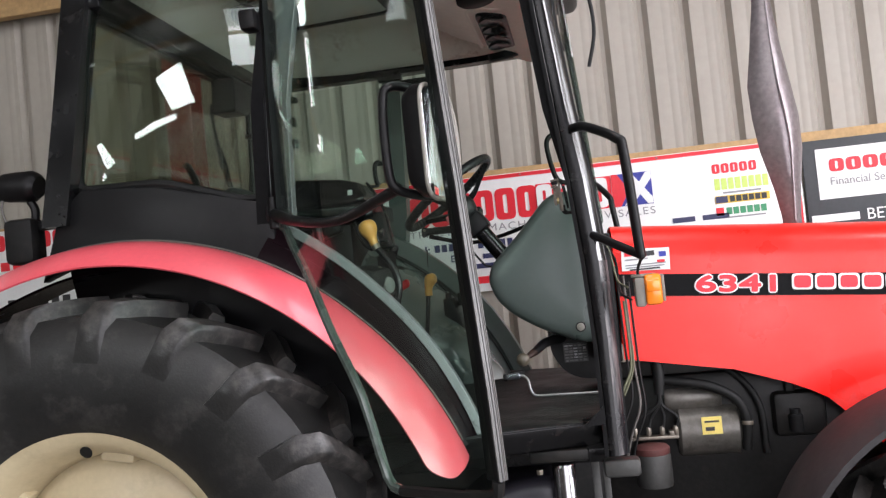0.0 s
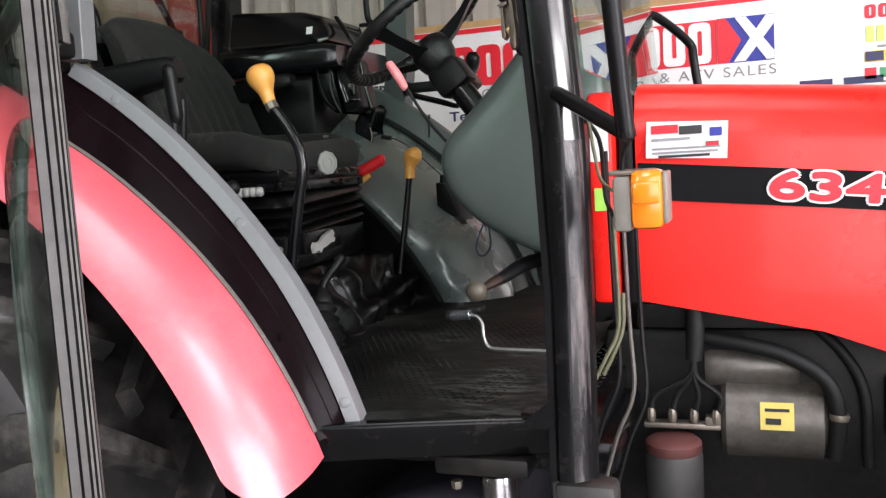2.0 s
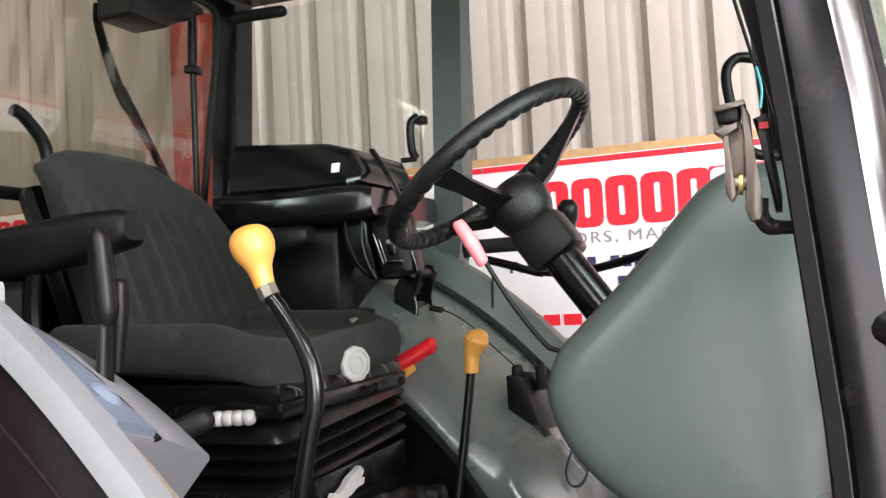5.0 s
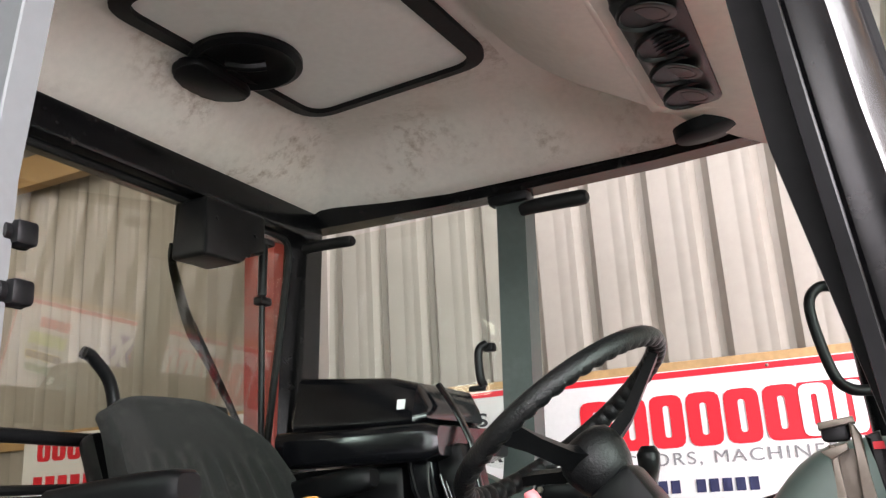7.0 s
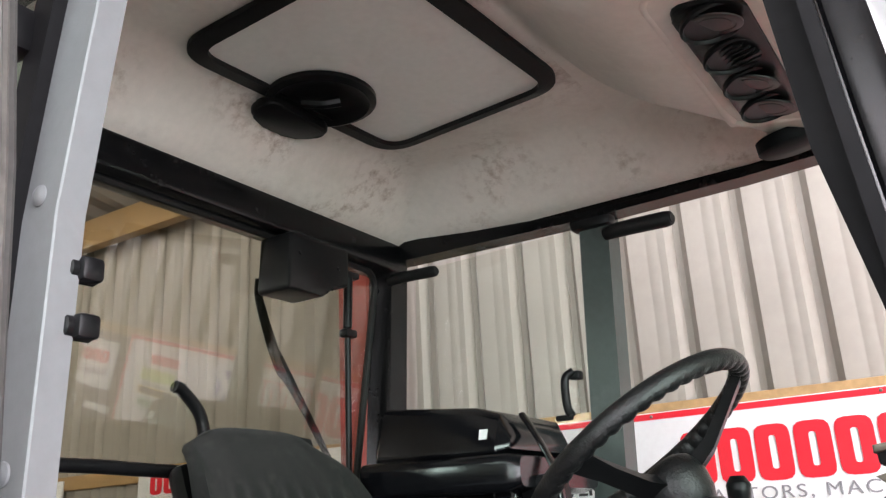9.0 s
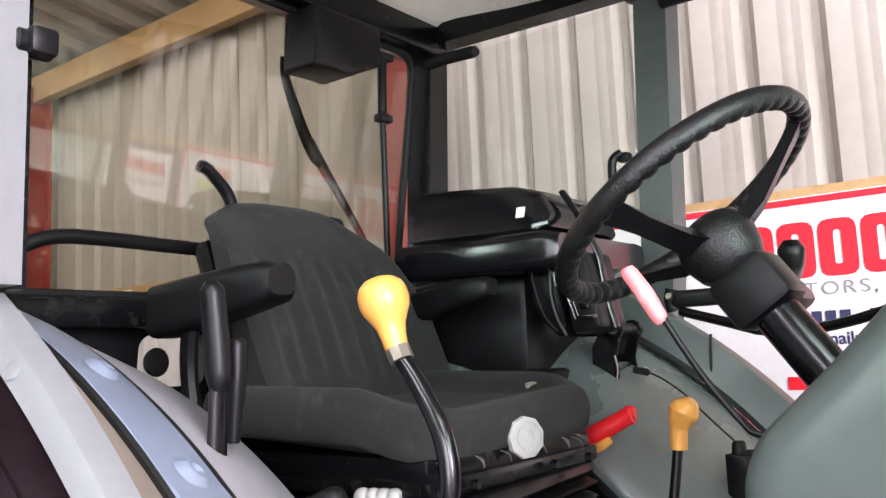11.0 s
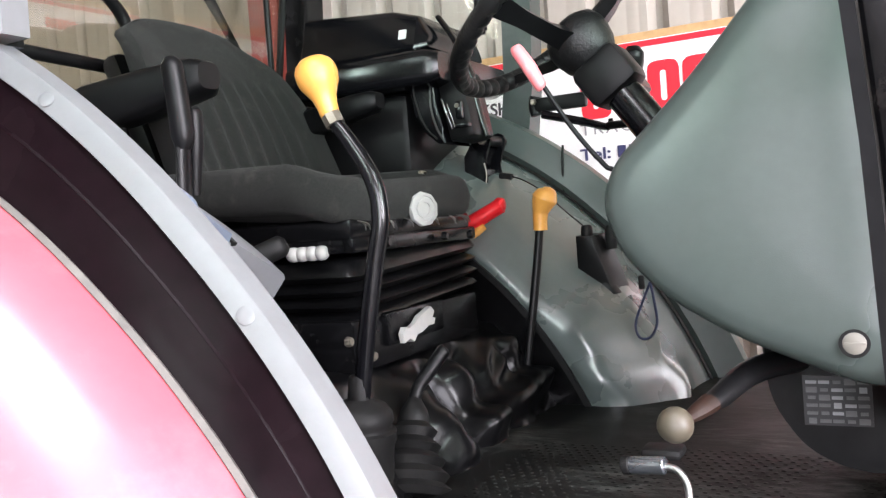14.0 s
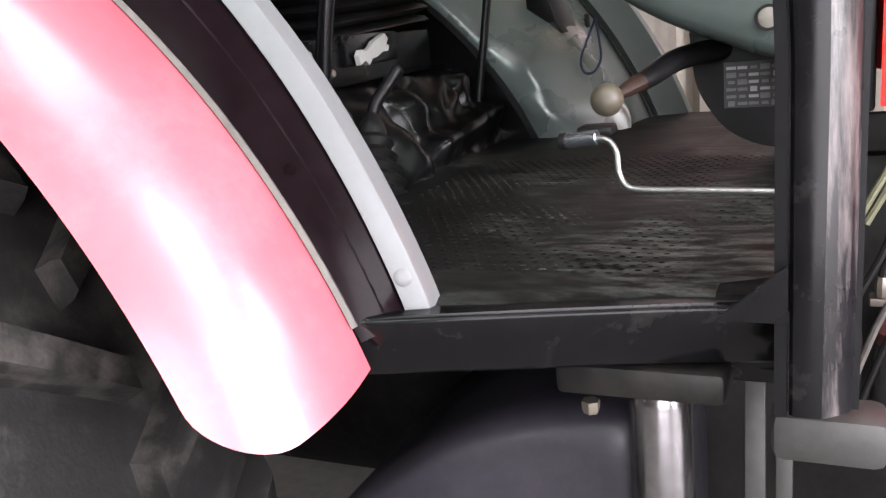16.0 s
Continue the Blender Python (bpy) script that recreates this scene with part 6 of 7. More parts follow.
prism(bm, [(x, 3.445, z) for x, z in ((-0.924, 1.832), (-0.933, 1.785), (-0.920, 1.735), (-0.900, 1.690), (-0.870, 1.664), (-0.846, 1.660), (-0.860, 1.700), (-0.868, 1.76), (-0.870, 1.834))], (0, 0, 0), (0, 0.13, 0), 0.008, 3)
ctrl = part("control_box", bm, GLOSSY, T, "black control box with chrome edged slots")
rim = [(-0.912, 3.443, 1.815), (-0.918, 3.443, 1.785), (-0.907, 3.443, 1.735), (-0.890, 3.443, 1.697), (-0.868, 3.443, 1.674)]
part("box_seam", tube(bmesh.new(), rim, 0.0022, 6, 5), RUBBER, ctrl)
part("box_rim", tube(bmesh.new(), [(-0.868, 3.441, 1.82), (-0.876, 3.441, 1.775), (-0.875, 3.441, 1.735), (-0.864, 3.441, 1.695), (-0.847, 3.441, 1.664)], 0.0026, 8, 5), ALLOY, ctrl)
part("control_panel", boxes(((-0.828, 3.52, 1.745), (0.066, 0.115, 0.155), 0.012, Matrix.Rotation(radians(-10), 4, "Y"))), SATIN, ctrl)
part("chrome_strip", boxes(((-0.846, 3.458, 1.728), (0.006, 0.006, 0.075), 0.002, Matrix.Rotation(radians(-17), 4, "Y"))), CHROME, ctrl)
part("chrome_strip", boxes(((-0.836, 3.460, 1.722), (0.004, 0.006, 0.060), 0.0015, Matrix.Rotation(radians(-17), 4, "Y"))), CHROME, ctrl)
part("switch", boxes(((-0.812, 3.455, 1.732), (0.018, 0.016, 0.040), 0.004)), GLOSSY, ctrl)
part("switch", boxes(((-0.806, 3.455, 1.698), (0.034, 0.022, 0.010), 0.003)), GLOSSY, ctrl)
part("bolt", bolt(bmesh.new(), (-0.815, 3.448, 1.742), (0, -1, 0), 0.006, 0.005), STEEL, ctrl)
bm = bmesh.new()
PLATE = ((-0.842, 1.633), (-0.816, 1.673), (-0.803, 1.684), (-0.789, 1.687), (-0.775, 1.681), (-0.769, 1.666), (-0.791, 1.611), (-0.784, 1.575), (-0.796, 1.505), (-0.846, 1.530))
prism(bm, [(x, 3.512, z) for x, z in PLATE], (0, 0, 0), (0, 0.007, 0), 0.002)
prism(bm, [(x, 3.575, z) for x, z in PLATE], (0.012, 0, 0), (0.012, 0.007, 0), 0.002)
prism(bm, [(-0.838, 3.519, 1.560), (-0.800, 3.519, 1.540), (-0.788, 3.575, 1.540), (-0.826, 3.575, 1.560)], (0, 0, 0), (0.004, 0, 0.06), 0.002)
bracket = part("hinge_bracket", bm, GLOSSY, T, "black steel bracket with bolts")
part("bracket_edge", tube(bmesh.new(), [(-0.7905, 3.512, 1.614), (-0.786, 3.512, 1.584), (-0.795, 3.512, 1.540)], 0.0016, 6, 3), STEEL, bracket)
part("bolt", bolt(bmesh.new(), (-0.791, 3.512, 1.667), (0.2, -1, 0.1), 0.011, 0.008), STEEL, bracket)
part("bolt", bolt(bmesh.new(), (-0.820, 3.500, 1.516), (0, -0.6, 1), 0.009, 0.008), STEEL, bracket)
part("pin", rod(bmesh.new(), (-0.785, 3.52, 1.667), (-0.775, 3.60, 1.667), 0.013), SATIN, bracket)
part("grommet", rod(bmesh.new(), (-0.768, 3.55, 1.583), (-0.735, 3.545, 1.577), 0.0075), RUBBER, bracket)
part("cable", tube(bmesh.new(), [(-0.737, 3.545, 1.578), (-0.70, 3.53, 1.565), (-0.65, 3.515, 1.535), (-0.60, 3.505, 1.49), (-0.555, 3.50, 1.45)], 0.0018, 6, 5), RUBBER, bracket)
bracket.location += Vector((-0.036, 0.085, 0.006))
# black switch holder on the wheel arch, with a cord
bm = bmesh.new()
prism(bm, [(x, 3.485, z) for x, z in ((-0.583, 1.444), (-0.548, 1.442), (-0.534, 1.400), (-0.505, 1.318), (-0.583, 1.350))], (0, 0, 0), (0.022, 0.06, 0.004), 0.003)
holder = part("switch_holder", bm, SATIN, T, "black bracket with two rubber plugs")
bm = bmesh.new()
prism(bm, [(-0.608, 3.49, 1.366), (-0.548, 3.475, 1.290), (-0.500, 3.478, 1.314), (-0.56, 3.50, 1.395)], (0, 0, 0), (0.012, 0.022, 0.0), 0.003)
part("holder_plate", bm, SATIN, holder)
part("plug", lathe(bmesh.new(), [(0.012, -0.012), (0.0135, 0.0), (0.0125, 0.018), (0.010, 0.023), (0.001, 0.024)], (-0.560, 3.50, 1.444), (0, 0, 1), 16), RUBBER, holder)
part("plug", lathe(bmesh.new(), [(0.012, -0.03), (0.0135, 0.0), (0.0125, 0.018), (0.010, 0.023), (0.001, 0.024)], (-0.513, 3.525, 1.440), (0, 0, 1), 16), RUBBER, holder)
part("rivet", stud(bmesh.new(), (-0.590, 3.482, 1.352), (-0.3, -1, 0.3), 0.005, 0.003), STEEL, holder)
part("clip", boxes(((-0.446, 3.50, 1.335), (0.012, 0.012, 0.030), 0.003)), RUBBER, holder)
part("cord", tube(bmesh.new(), [(-0.446, 3.49, 1.335), (-0.464, 3.488, 1.295), (-0.479, 3.475, 1.250), (-0.470, 3.465, 1.222), (-0.448, 3.465, 1.222), (-0.434, 3.475, 1.250), (-0.440, 3.488, 1.295), (-0.446, 3.49, 1.333)], 0.0028, 6, 6), NAVY, holder, "looped dark blue cord").location += Vector((0.030, -0.035, 0.004))
holder.location += Vector((-0.020, 0.075, -0.010))

# ---- steering ----
SW = Vector((-0.467, 3.111, 1.828))
SN = Vector((-0.582, 0.0, 0.814)).normalized()
SV = Vector((0, 1, 0)) - SN * SN.y
SV.normalize()
SU = SV.cross(SN)


def sp(r, deg, h):
    return SW + (SU * math.cos(radians(deg)) + SV * math.sin(radians(deg))) * r + SN * h


bm = bmesh.new()
rings = []
for k in range(288):
    deg = 360 * k / 288
    ring = []
    for j in range(14):
        a = 2 * math.pi * j / 14
        rr = 0.0156 - 0.0030 * max(0.0, math.cos(2 * math.pi * k / 6)) * smooth(0.15, -0.5, math.cos(a - 0.6))
        ring.append(sp(0.1895 + rr * math.cos(a), deg, rr * 1.05 * math.sin(a)))
    rings.append(ring)
rings.append(rings[0])
loft(bm, rings, True, False)
wheel = part("steering_wheel", bm, LEATHER, T, "black three-spoke steering wheel with finger grips")
for deg in (20, 140, 260):
    bm = bmesh.new()
    loft(bm, [[sp(r, deg, h) + SN.cross(sp(1, deg, 0) - SW) * w * q + SN * t * e for q, e in ((-1, -1), (1, -1), (0.7, 1), (-0.7, 1))] for r, h, w, t in ((0.03, -0.072, 0.020, 0.012), (0.08, -0.058, 0.016, 0.010), (0.14, -0.026, 0.015, 0.009), (0.186, -0.002, 0.020, 0.008))])
    part("spoke", bm, SATIN, wheel)
part("hub", lathe(bmesh.new(), [(0.026, -0.142), (0.028, -0.130), (0.038, -0.122), (0.048, -0.105), (0.0535, -0.083), (0.053, -0.066), (0.047, -0.050), (0.034, -0.041), (0.016, -0.037), (0.001, -0.036)], SW, SN, 28), LEATHER, wheel, "leather-grained black hub")
column = part("steering_column", tube(bmesh.new(), [SW - SN * 0.10, SW - SN * 0.20, SW - SN * 0.36], [0.026, 0.030, 0.030], 18, 3), GLOSSY, T, "black steering column")
SM = Matrix((SU, SV, SN)).transposed().to_4x4()
bm = boxes((SW - SN * 0.155, (0.088, 0.085, 0.075), 0.014, SM), (SW - SN * 0.165 + SV * 0.085, (0.05, 0.13, 0.042), 0.010, SM))
part("column_switch", bm, SATIN, column)
part("stalk", tube(bmesh.new(), [(-0.380, 3.235, 1.705), (-0.386, 3.300, 1.728), (-0.390, 3.328, 1.752), (-0.391, 3.334, 1.772), (-0.391, 3.335, 1.786)], [0.010, 0.013, 0.019, 0.0205, 0.012], 14, 4), SATIN, column, "black switch stalk with a round end")
bm = boxes(((-0.575, 3.44, 1.716), (0.115, 0.022, 0.030), 0.006))
tube(bm, [(-0.628, 3.44, 1.735), (-0.632, 3.44, 1.715), (-0.628, 3.44, 1.696)], 0.012, 10, 3)
arm = part("linkage_arm", bm, SATIN, column, "black linkage arm")
part("link_rod", tube(bmesh.new(), [(-0.608, 3.42, 1.694), (-0.52, 3.42, 1.668), (-0.47, 3.42, 1.652), (-0.466, 3.42, 1.668)], [0.0085, 0.0085, 0.007, 0.005], 8, 3), GLOSSY, arm)
part("pivot_bolt", bolt(bmesh.new(), (-0.628, 3.426, 1.722), (0, -1, 0), 0.007, 0.006), STEEL, arm)
part("cross_rod", tube(bmesh.new(), [(-0.47, 3.42, 1.655), (-0.40, 3.36, 1.650), (-0.30, 3.30, 1.662), (-0.15, 3.24, 1.70)], 0.008, 8, 3), SATIN, arm)

# ---- dash cowl ----
COWL = [(-0.095, 1.762), (0.045, 1.762), (0.045, 1.258), (-0.02, 1.258), (-0.16, 1.315), (-0.25, 1.372), (-0.302, 1.43), (-0.322, 1.495), (-0.305, 1.545), (-0.20, 1.645)]
line = rounded(COWL, 0.05, 5)
mid = sum(line, Vector((0, 0))) / len(line)
bm = loft(bmesh.new(), [[(mid.x + (p.x - mid.x) * k, y, mid.y + (p.y - mid.y) * k) for p in line] for k, y in ((0.03, 2.792), (0.3, 2.7925), (0.55, 2.795), (0.75, 2.799), (0.88, 2.804), (0.945, 2.811), (0.98, 2.822), (1.0, 2.842), (1.0, 3.36), (0.96, 3.38))])
cowl = part("dash_cowl", bm, GREY, T, "smooth grey-green moulded dash cowl", sharp=70)
bm = lathe(bmesh.new(), [(0.0165, -0.004), (0.0165, 0.0016), (0.0130, 0.0016), (0.0130, 0.0)], (-0.033, 2.7985, 1.316), (0, -1, 0), 24)
part("fastener_ring", bm, RUBBER, cowl)
bm = lathe(bmesh.new(), [(0.0128, -0.002), (0.0126, 0.0010), (0.0110, 0.0020), (0.001, 0.0022)], (-0.033, 2.7985, 1.316), (0, -1, 0), 24)
box(bm, (-0.033, 2.7960, 1.316), (0.022, 0.002, 0.0022), 0.0)
part("fastener", bm, LAMPGREY, cowl, "slotted round fastener")
bm = bmesh.new()
prism(bm, [(p.x, 2.92, p.y) for p in rounded([(-0.15, 1.33), (0.03, 1.33), (0.03, 1.13), (-0.05, 1.135), (-0.10, 1.16), (-0.14, 1.22)], 0.03, 4)], (0, 0, 0), (0, 0.34, 0), 0.015)
under = part("cowl_base", bm, SATIN, T, "black plastic housing under the dash with a data plate")
plate = part("data_plate", boxes(((-0.060, 2.917, 1.224), (0.080, 0.003, 0.064), 0.0)), INK, under, "printed data plate")
for k in range(30):
    x0, z0 = -0.098 + 0.0150 * (k % 5), 1.198 + 0.0100 * (k // 5)
    part("print_bar", boxes(((x0 + 0.008, 2.9145, z0), (0.013 if k % 3 else 0.009, 0.002, 0.004 if k % 4 else 0.007), 0.0)), GREYINK if k in (7, 12, 13, 17, 22, 24, 25, 26) else PLATEINK, plate)
pedal = part("hand_lever", tube(bmesh.new(), [(-0.08, 2.96, 1.275), (-0.15, 2.88, 1.270), (-0.185, 2.80, 1.250), (-0.20, 2.765, 1.242)], [0.022, 0.020, 0.016, 0.011], 12, 5, 0.8), SATIN, T, "black bent lever with a rusty tip and a worn white ball")
part("ball", lathe(bmesh.new(), [(0.001, -0.0215)] + [(0.0215 * math.sin(radians(a)), -0.0215 * math.cos(radians(a))) for a in range(20, 180, 20)] + [(0.001, 0.0215)], (-0.224, 2.732, 1.232), (0, 0, 1), 20), DULLWHITE, pedal, "worn off-white ball knob")
part("shank", tube(bmesh.new(), [(-0.213, 2.745, 1.236), (-0.203, 2.762, 1.2415), (-0.192, 2.783, 1.2475)], [0.008, 0.0125, 0.0150], 10, 3, 0.8), RUST, pedal, "rusty brown tip")
crank = part("foot_rod", tube(bmesh.new(), [(-0.245, 2.732, 1.183), (-0.225, 2.729, 1.180), (-0.213, 2.724, 1.165), (-0.209, 2.716, 1.140), (-0.198, 2.711, 1.122), (-0.175, 2.708, 1.118), (-0.10, 2.70, 1.118), (0.02, 2.69, 1.117)], 0.0044, 10, 5), DULLSTEEL, T, "bent dull steel rod with a sleeve handle")
bm = rod(bmesh.new(), (-0.282, 2.738, 1.180), (-0.238, 2.731, 1.184), 0.0105)
part("sleeve", bm, SLEEVE, crank, "bright blue-grey steel sleeve")
part("sleeve_cap", rod(bmesh.new(), (-0.292, 2.739, 1.179), (-0.281, 2.738, 1.180), 0.0115), RUBBER, crank)
part("rubber_pad", boxes(((-0.25, 2.775, 1.188), (0.05, 0.04, 0.014), 0.006)), RUBBER, crank)
# latch on the near pillar
bm = prism(bmesh.new(), [(x, 2.454, z) for x, z in ((-0.067, 1.748), (-0.0625, 1.748), (-0.0615, 1.723), (-0.0605, 1.706), (-0.0585, 1.694), (-0.0625, 1.688), (-0.0665, 1.693), (-0.0672, 1.703), (-0.0662, 1.723))], (0, 0, 0), (0, 0.020, 0), 0.0015)
prism(bm, [(x, 2.450, z) for x, z in ((-0.0525, 1.762), (-0.0490, 1.760), (-0.0455, 1.753), (-0.0445, 1.728), (-0.0415, 1.699), (-0.0405, 1.680), (-0.0430, 1.672), (-0.0505, 1.672), (-0.0535, 1.681), (-0.0525, 1.695), (-0.0495, 1.705), (-0.0505, 1.735))], (0, 0, 0), (0, 0.024, 0), 0.0015)
prism(bm, [(x, 2.467, z) for x, z in ((-0.066, 1.745), (-0.047, 1.745), (-0.046, 1.708), (-0.066, 1.708))], (0, 0, 0), (0, 0.005, 0), 0.001)
prism(bm, [(x, 2.452, z) for x, z in ((-0.073, 1.744), (-0.055, 1.749), (-0.055, 1.744), (-0.066, 1.738))], (0, 0, 0), (0, 0.024, 0), 0.0015)
prism(bm, [(x, 2.452, z) for x, z in ((-0.0715, 1.763), (-0.049, 1.766), (-0.048, 1.7615), (-0.0715, 1.758))], (0, 0, 0), (0, 0.024, 0), 0.0015)
latch = part("door_latch", bm, LATCHZINC, T, "worn brownish zinc door latch on the pillar")
part("latch_block", boxes(((-0.0615, 2.470, 1.757), (0.018, 0.022, 0.014), 0.003)), SATIN, latch)
part("pin", rod(bmesh.new(), (-0.064, 2.464, 1.703), (-0.044, 2.464, 1.701), 0.0055), STEEL, latch)
part("washer", lathe(bmesh.new(), [(0.004, -0.002), (0.009, -0.0015), (0.009, 0.0015), (0.004, 0.002)], (-0.0555, 2.464, 1.702), (1, 0, -0.1), 16), YELLOWZINC, latch, "brassy zinc washer")
bm = prism(bmesh.new(), [(x, 2.468, z) for x, z in ((-0.044, 1.753), (-0.034, 1.756), (-0.032, 1.740), (-0.026, 1.690), (-0.027, 1.678), (-0.032, 1.678), (-0.040, 1.735))], (0, 0, 0), (0, 0.014, 0), 0.003)
tube(bm, [(-0.041, 2.470, 1.690), (-0.043, 2.470, 1.677), (-0.038, 2.470, 1.668), (-0.028, 2.468, 1.666), (-0.008, 2.452, 1.664)], [0.005, 0.0065, 0.007, 0.0055, 0.005], 10, 4)
part("latch_hook", bm, SATIN, latch, "black steel latch hook")
part("hook_mark", boxes(((-0.0362, 2.4665, 1.746), (0.007, 0.002, 0.005), 0.0)), REDINK, latch)

# ---- bonnet ----


def bon(x):
    """Top, stripe and lower edge heights along the bonnet."""
    top = 1.628 - 0.088 * (x - 0.10) - 0.05 * max(0, x - 0.9) ** 2
    low = float(np.interp(x, [0.09, 0.43, 0.59, 0.69, 0.76, 0.85, 0.95, 1.3, 2.0], [1.20, 1.14, 1.085, 1.04, 0.97, 0.86, 0.82, 0.80, 0.78]))
    return top, low


def bonnet_ring(x, z0=None, z1=None, out=0.0):
    top, low = bon(x)
    half = 0.285 - 0.02 * max(0, x - 0.6)
    pts = []
    for y, z in ((half, low), (half, 1.30 - 0.08 * x), (half - 0.003, top - 0.12), (half - 0.010, top - 0.055), (half - 0.030, top - 0.020), (half - 0.070, top - 0.004), (half - 0.14, top + 0.006)):
        pts.append((y, z))
    ring = [(x, YC - y, z) for y, z in pts] + [(x, YC + y, z) for y, z in pts[::-1]]
    return ring


xs = [0.095, 0.10, 0.2, 0.3, 0.43, 0.52, 0.59, 0.65, 0.70, 0.74, 0.77, 0.82, 0.9, 1.1, 1.4, 1.75, 1.88, 1.93]
bm = loft(bmesh.new(), [bonnet_ring(x) for x in xs], False)
bmesh.ops.recalc_face_normals(bm, faces=bm.faces[:])
thicken(bm, 0.004)
bonnet = part("bonnet", bm, RED, T, "glossy red bonnet with a black side stripe")
SY = YC - 0.2925


def stripe_z(x):
    return 1.473 - 0.092 * (x - 0.10), 1.402 - 0.088 * (x - 0.10)


bm = bmesh.new()
loft(bm, [[(x, YC - (0.2915 - 0.02 * max(0, x - 0.6)), stripe_z(x)[1]), (x, YC - (0.2910 - 0.02 * max(0, x - 0.6)), stripe_z(x)[0]), (x, YC - 0.28 + 0.02 * max(0, x - 0.6), stripe_z(x)[0]), (x, YC - 0.28 + 0.02 * max(0, x - 0.6), stripe_z(x)[1])] for x in (0.10, 0.3, 0.6, 0.9, 1.3, 1.8)])
part("stripe", bm, FLATBLACK, bonnet, "black side stripe")
tilt = Vector((1, 0, -0.09)).normalized()
tup = Vector((0.09, 0, 1)).normalized()
letters("6341", 0.070, PAPER, bonnet, Vector((0.340, SY - 0.001, 1.3955)), tilt, tup, width=0.236, grow=0.0075, name="number_outline")
letters("6341", 0.070, REDINK, bonnet, Vector((0.340, SY - 0.003, 1.3955)), tilt, tup, width=0.236, grow=0.0030, name="number")
for i in range(5):
    o = Vector((0.625, SY - 0.001, 1.373)) + tilt * 0.068 * i
    for m, g, yy in ((PAPER, 0.0, 0.0), (REDINK, 0.006, -0.0018)):
        bm = bmesh.new()
        prism(bm, [o + tilt * p.x + tup * p.y + Vector((0, yy, 0)) for p in rounded([(g, g), (0.062 - g, g), (0.062 - g, 0.050 - g), (g, 0.050 - g)], 0.012, 3)], (0, 0, 0), (0, -0.0018, 0))
        part("maker_block", bm, m, bonnet)
sticker = part("sticker", boxes(((0.193, SY - 0.0005, 1.512), (0.150, 0.002, 0.070), 0.0, Matrix.Rotation(radians(3), 4, "Y"))), PAPER, bonnet, "white dealer sticker with red blocks")
for x0, x1, z0, z1, m in ((0.128, 0.178, 1.526, 1.542, REDINK), (0.180, 0.222, 1.525, 1.541, INK), (0.236, 0.258, 1.522, 1.538, BLUE), (0.228, 0.252, 1.503, 1.512, REDINK), (0.128, 0.20, 1.512, 1.517, GREYINK), (0.128, 0.255, 1.495, 1.499, GREYINK), (0.128, 0.25, 1.487, 1.491, GREYINK), (0.14, 0.235, 1.480, 1.485, INK)):
    part("print_bar", boxes((((x0 + x1) / 2, SY - 0.003, (z0 + z1) / 2 - 0.05 * (x0 - 0.128)), (x1 - x0, 0.0015, z1 - z0), 0.0)), m, sticker)
part("grille", boxes(((1.925, YC, 1.17), (0.03, 0.52, 0.70), 0.02)), SATIN, bonnet)
part("bonnet_rear", boxes(((0.075, YC, 1.40), (0.030, 0.54, 0.42), 0.006)), SATIN, T, "black gap panel behind the bonnet")
bm = boxes(((0.030, YC, 1.405), (0.05, 0.60, 0.42), 0.012))
scuttle = part("scuttle_panel", bm, RED, T, "red scuttle panel with stickers")
part("sticker", boxes(((0.028, YC - 0.3015, 1.525), (0.036, 0.002, 0.09), 0.0)), PAPER, scuttle, "small white sticker")
part("sticker", boxes(((0.030, YC - 0.3015, 1.405), (0.030, 0.002, 0.045), 0.0)), GLABEL, scuttle, "green sticker")
# exhaust
bm = bmesh.new()
rings = []
for z, cx, w, d in ((1.56, 0.755, 0.034, 0.034), (1.62, 0.755, 0.036, 0.034), (1.72, 0.752, 0.050, 0.045), (1.86, 0.745, 0.078, 0.060), (1.98, 0.738, 0.086, 0.066), (2.10, 0.728, 0.080, 0.062), (2.24, 0.730, 0.058, 0.050), (2.40, 0.733, 0.036, 0.034), (2.60, 0.735, 0.030, 0.030)):
    ring = []
    for j in range(20):
        a = 2 * math.pi * j / 20
        k = 1.0 / (abs(math.cos(a)) + abs(math.sin(a))) * 0.55 + 0.45
        ring.append((cx + w * k * math.cos(a + 0.2), 3.25 + d * k * math.sin(a + 0.2), z))
    rings.append(ring)
loft(bm, rings)
exhaust = part("exhaust", bm, MUFFLER, T, "heat-stained lozenge shaped exhaust stack", sharp=50)
part("exhaust_seam", tube(bmesh.new(), [(0.757, 3.214, 1.60), (0.765, 3.19, 1.86), (0.757, 3.183, 1.98), (0.745, 3.187, 2.10), (0.739, 3.20, 2.24), (0.740, 3.215, 2.40)], 0.004, 6, 4), MUFFLER, exhaust)

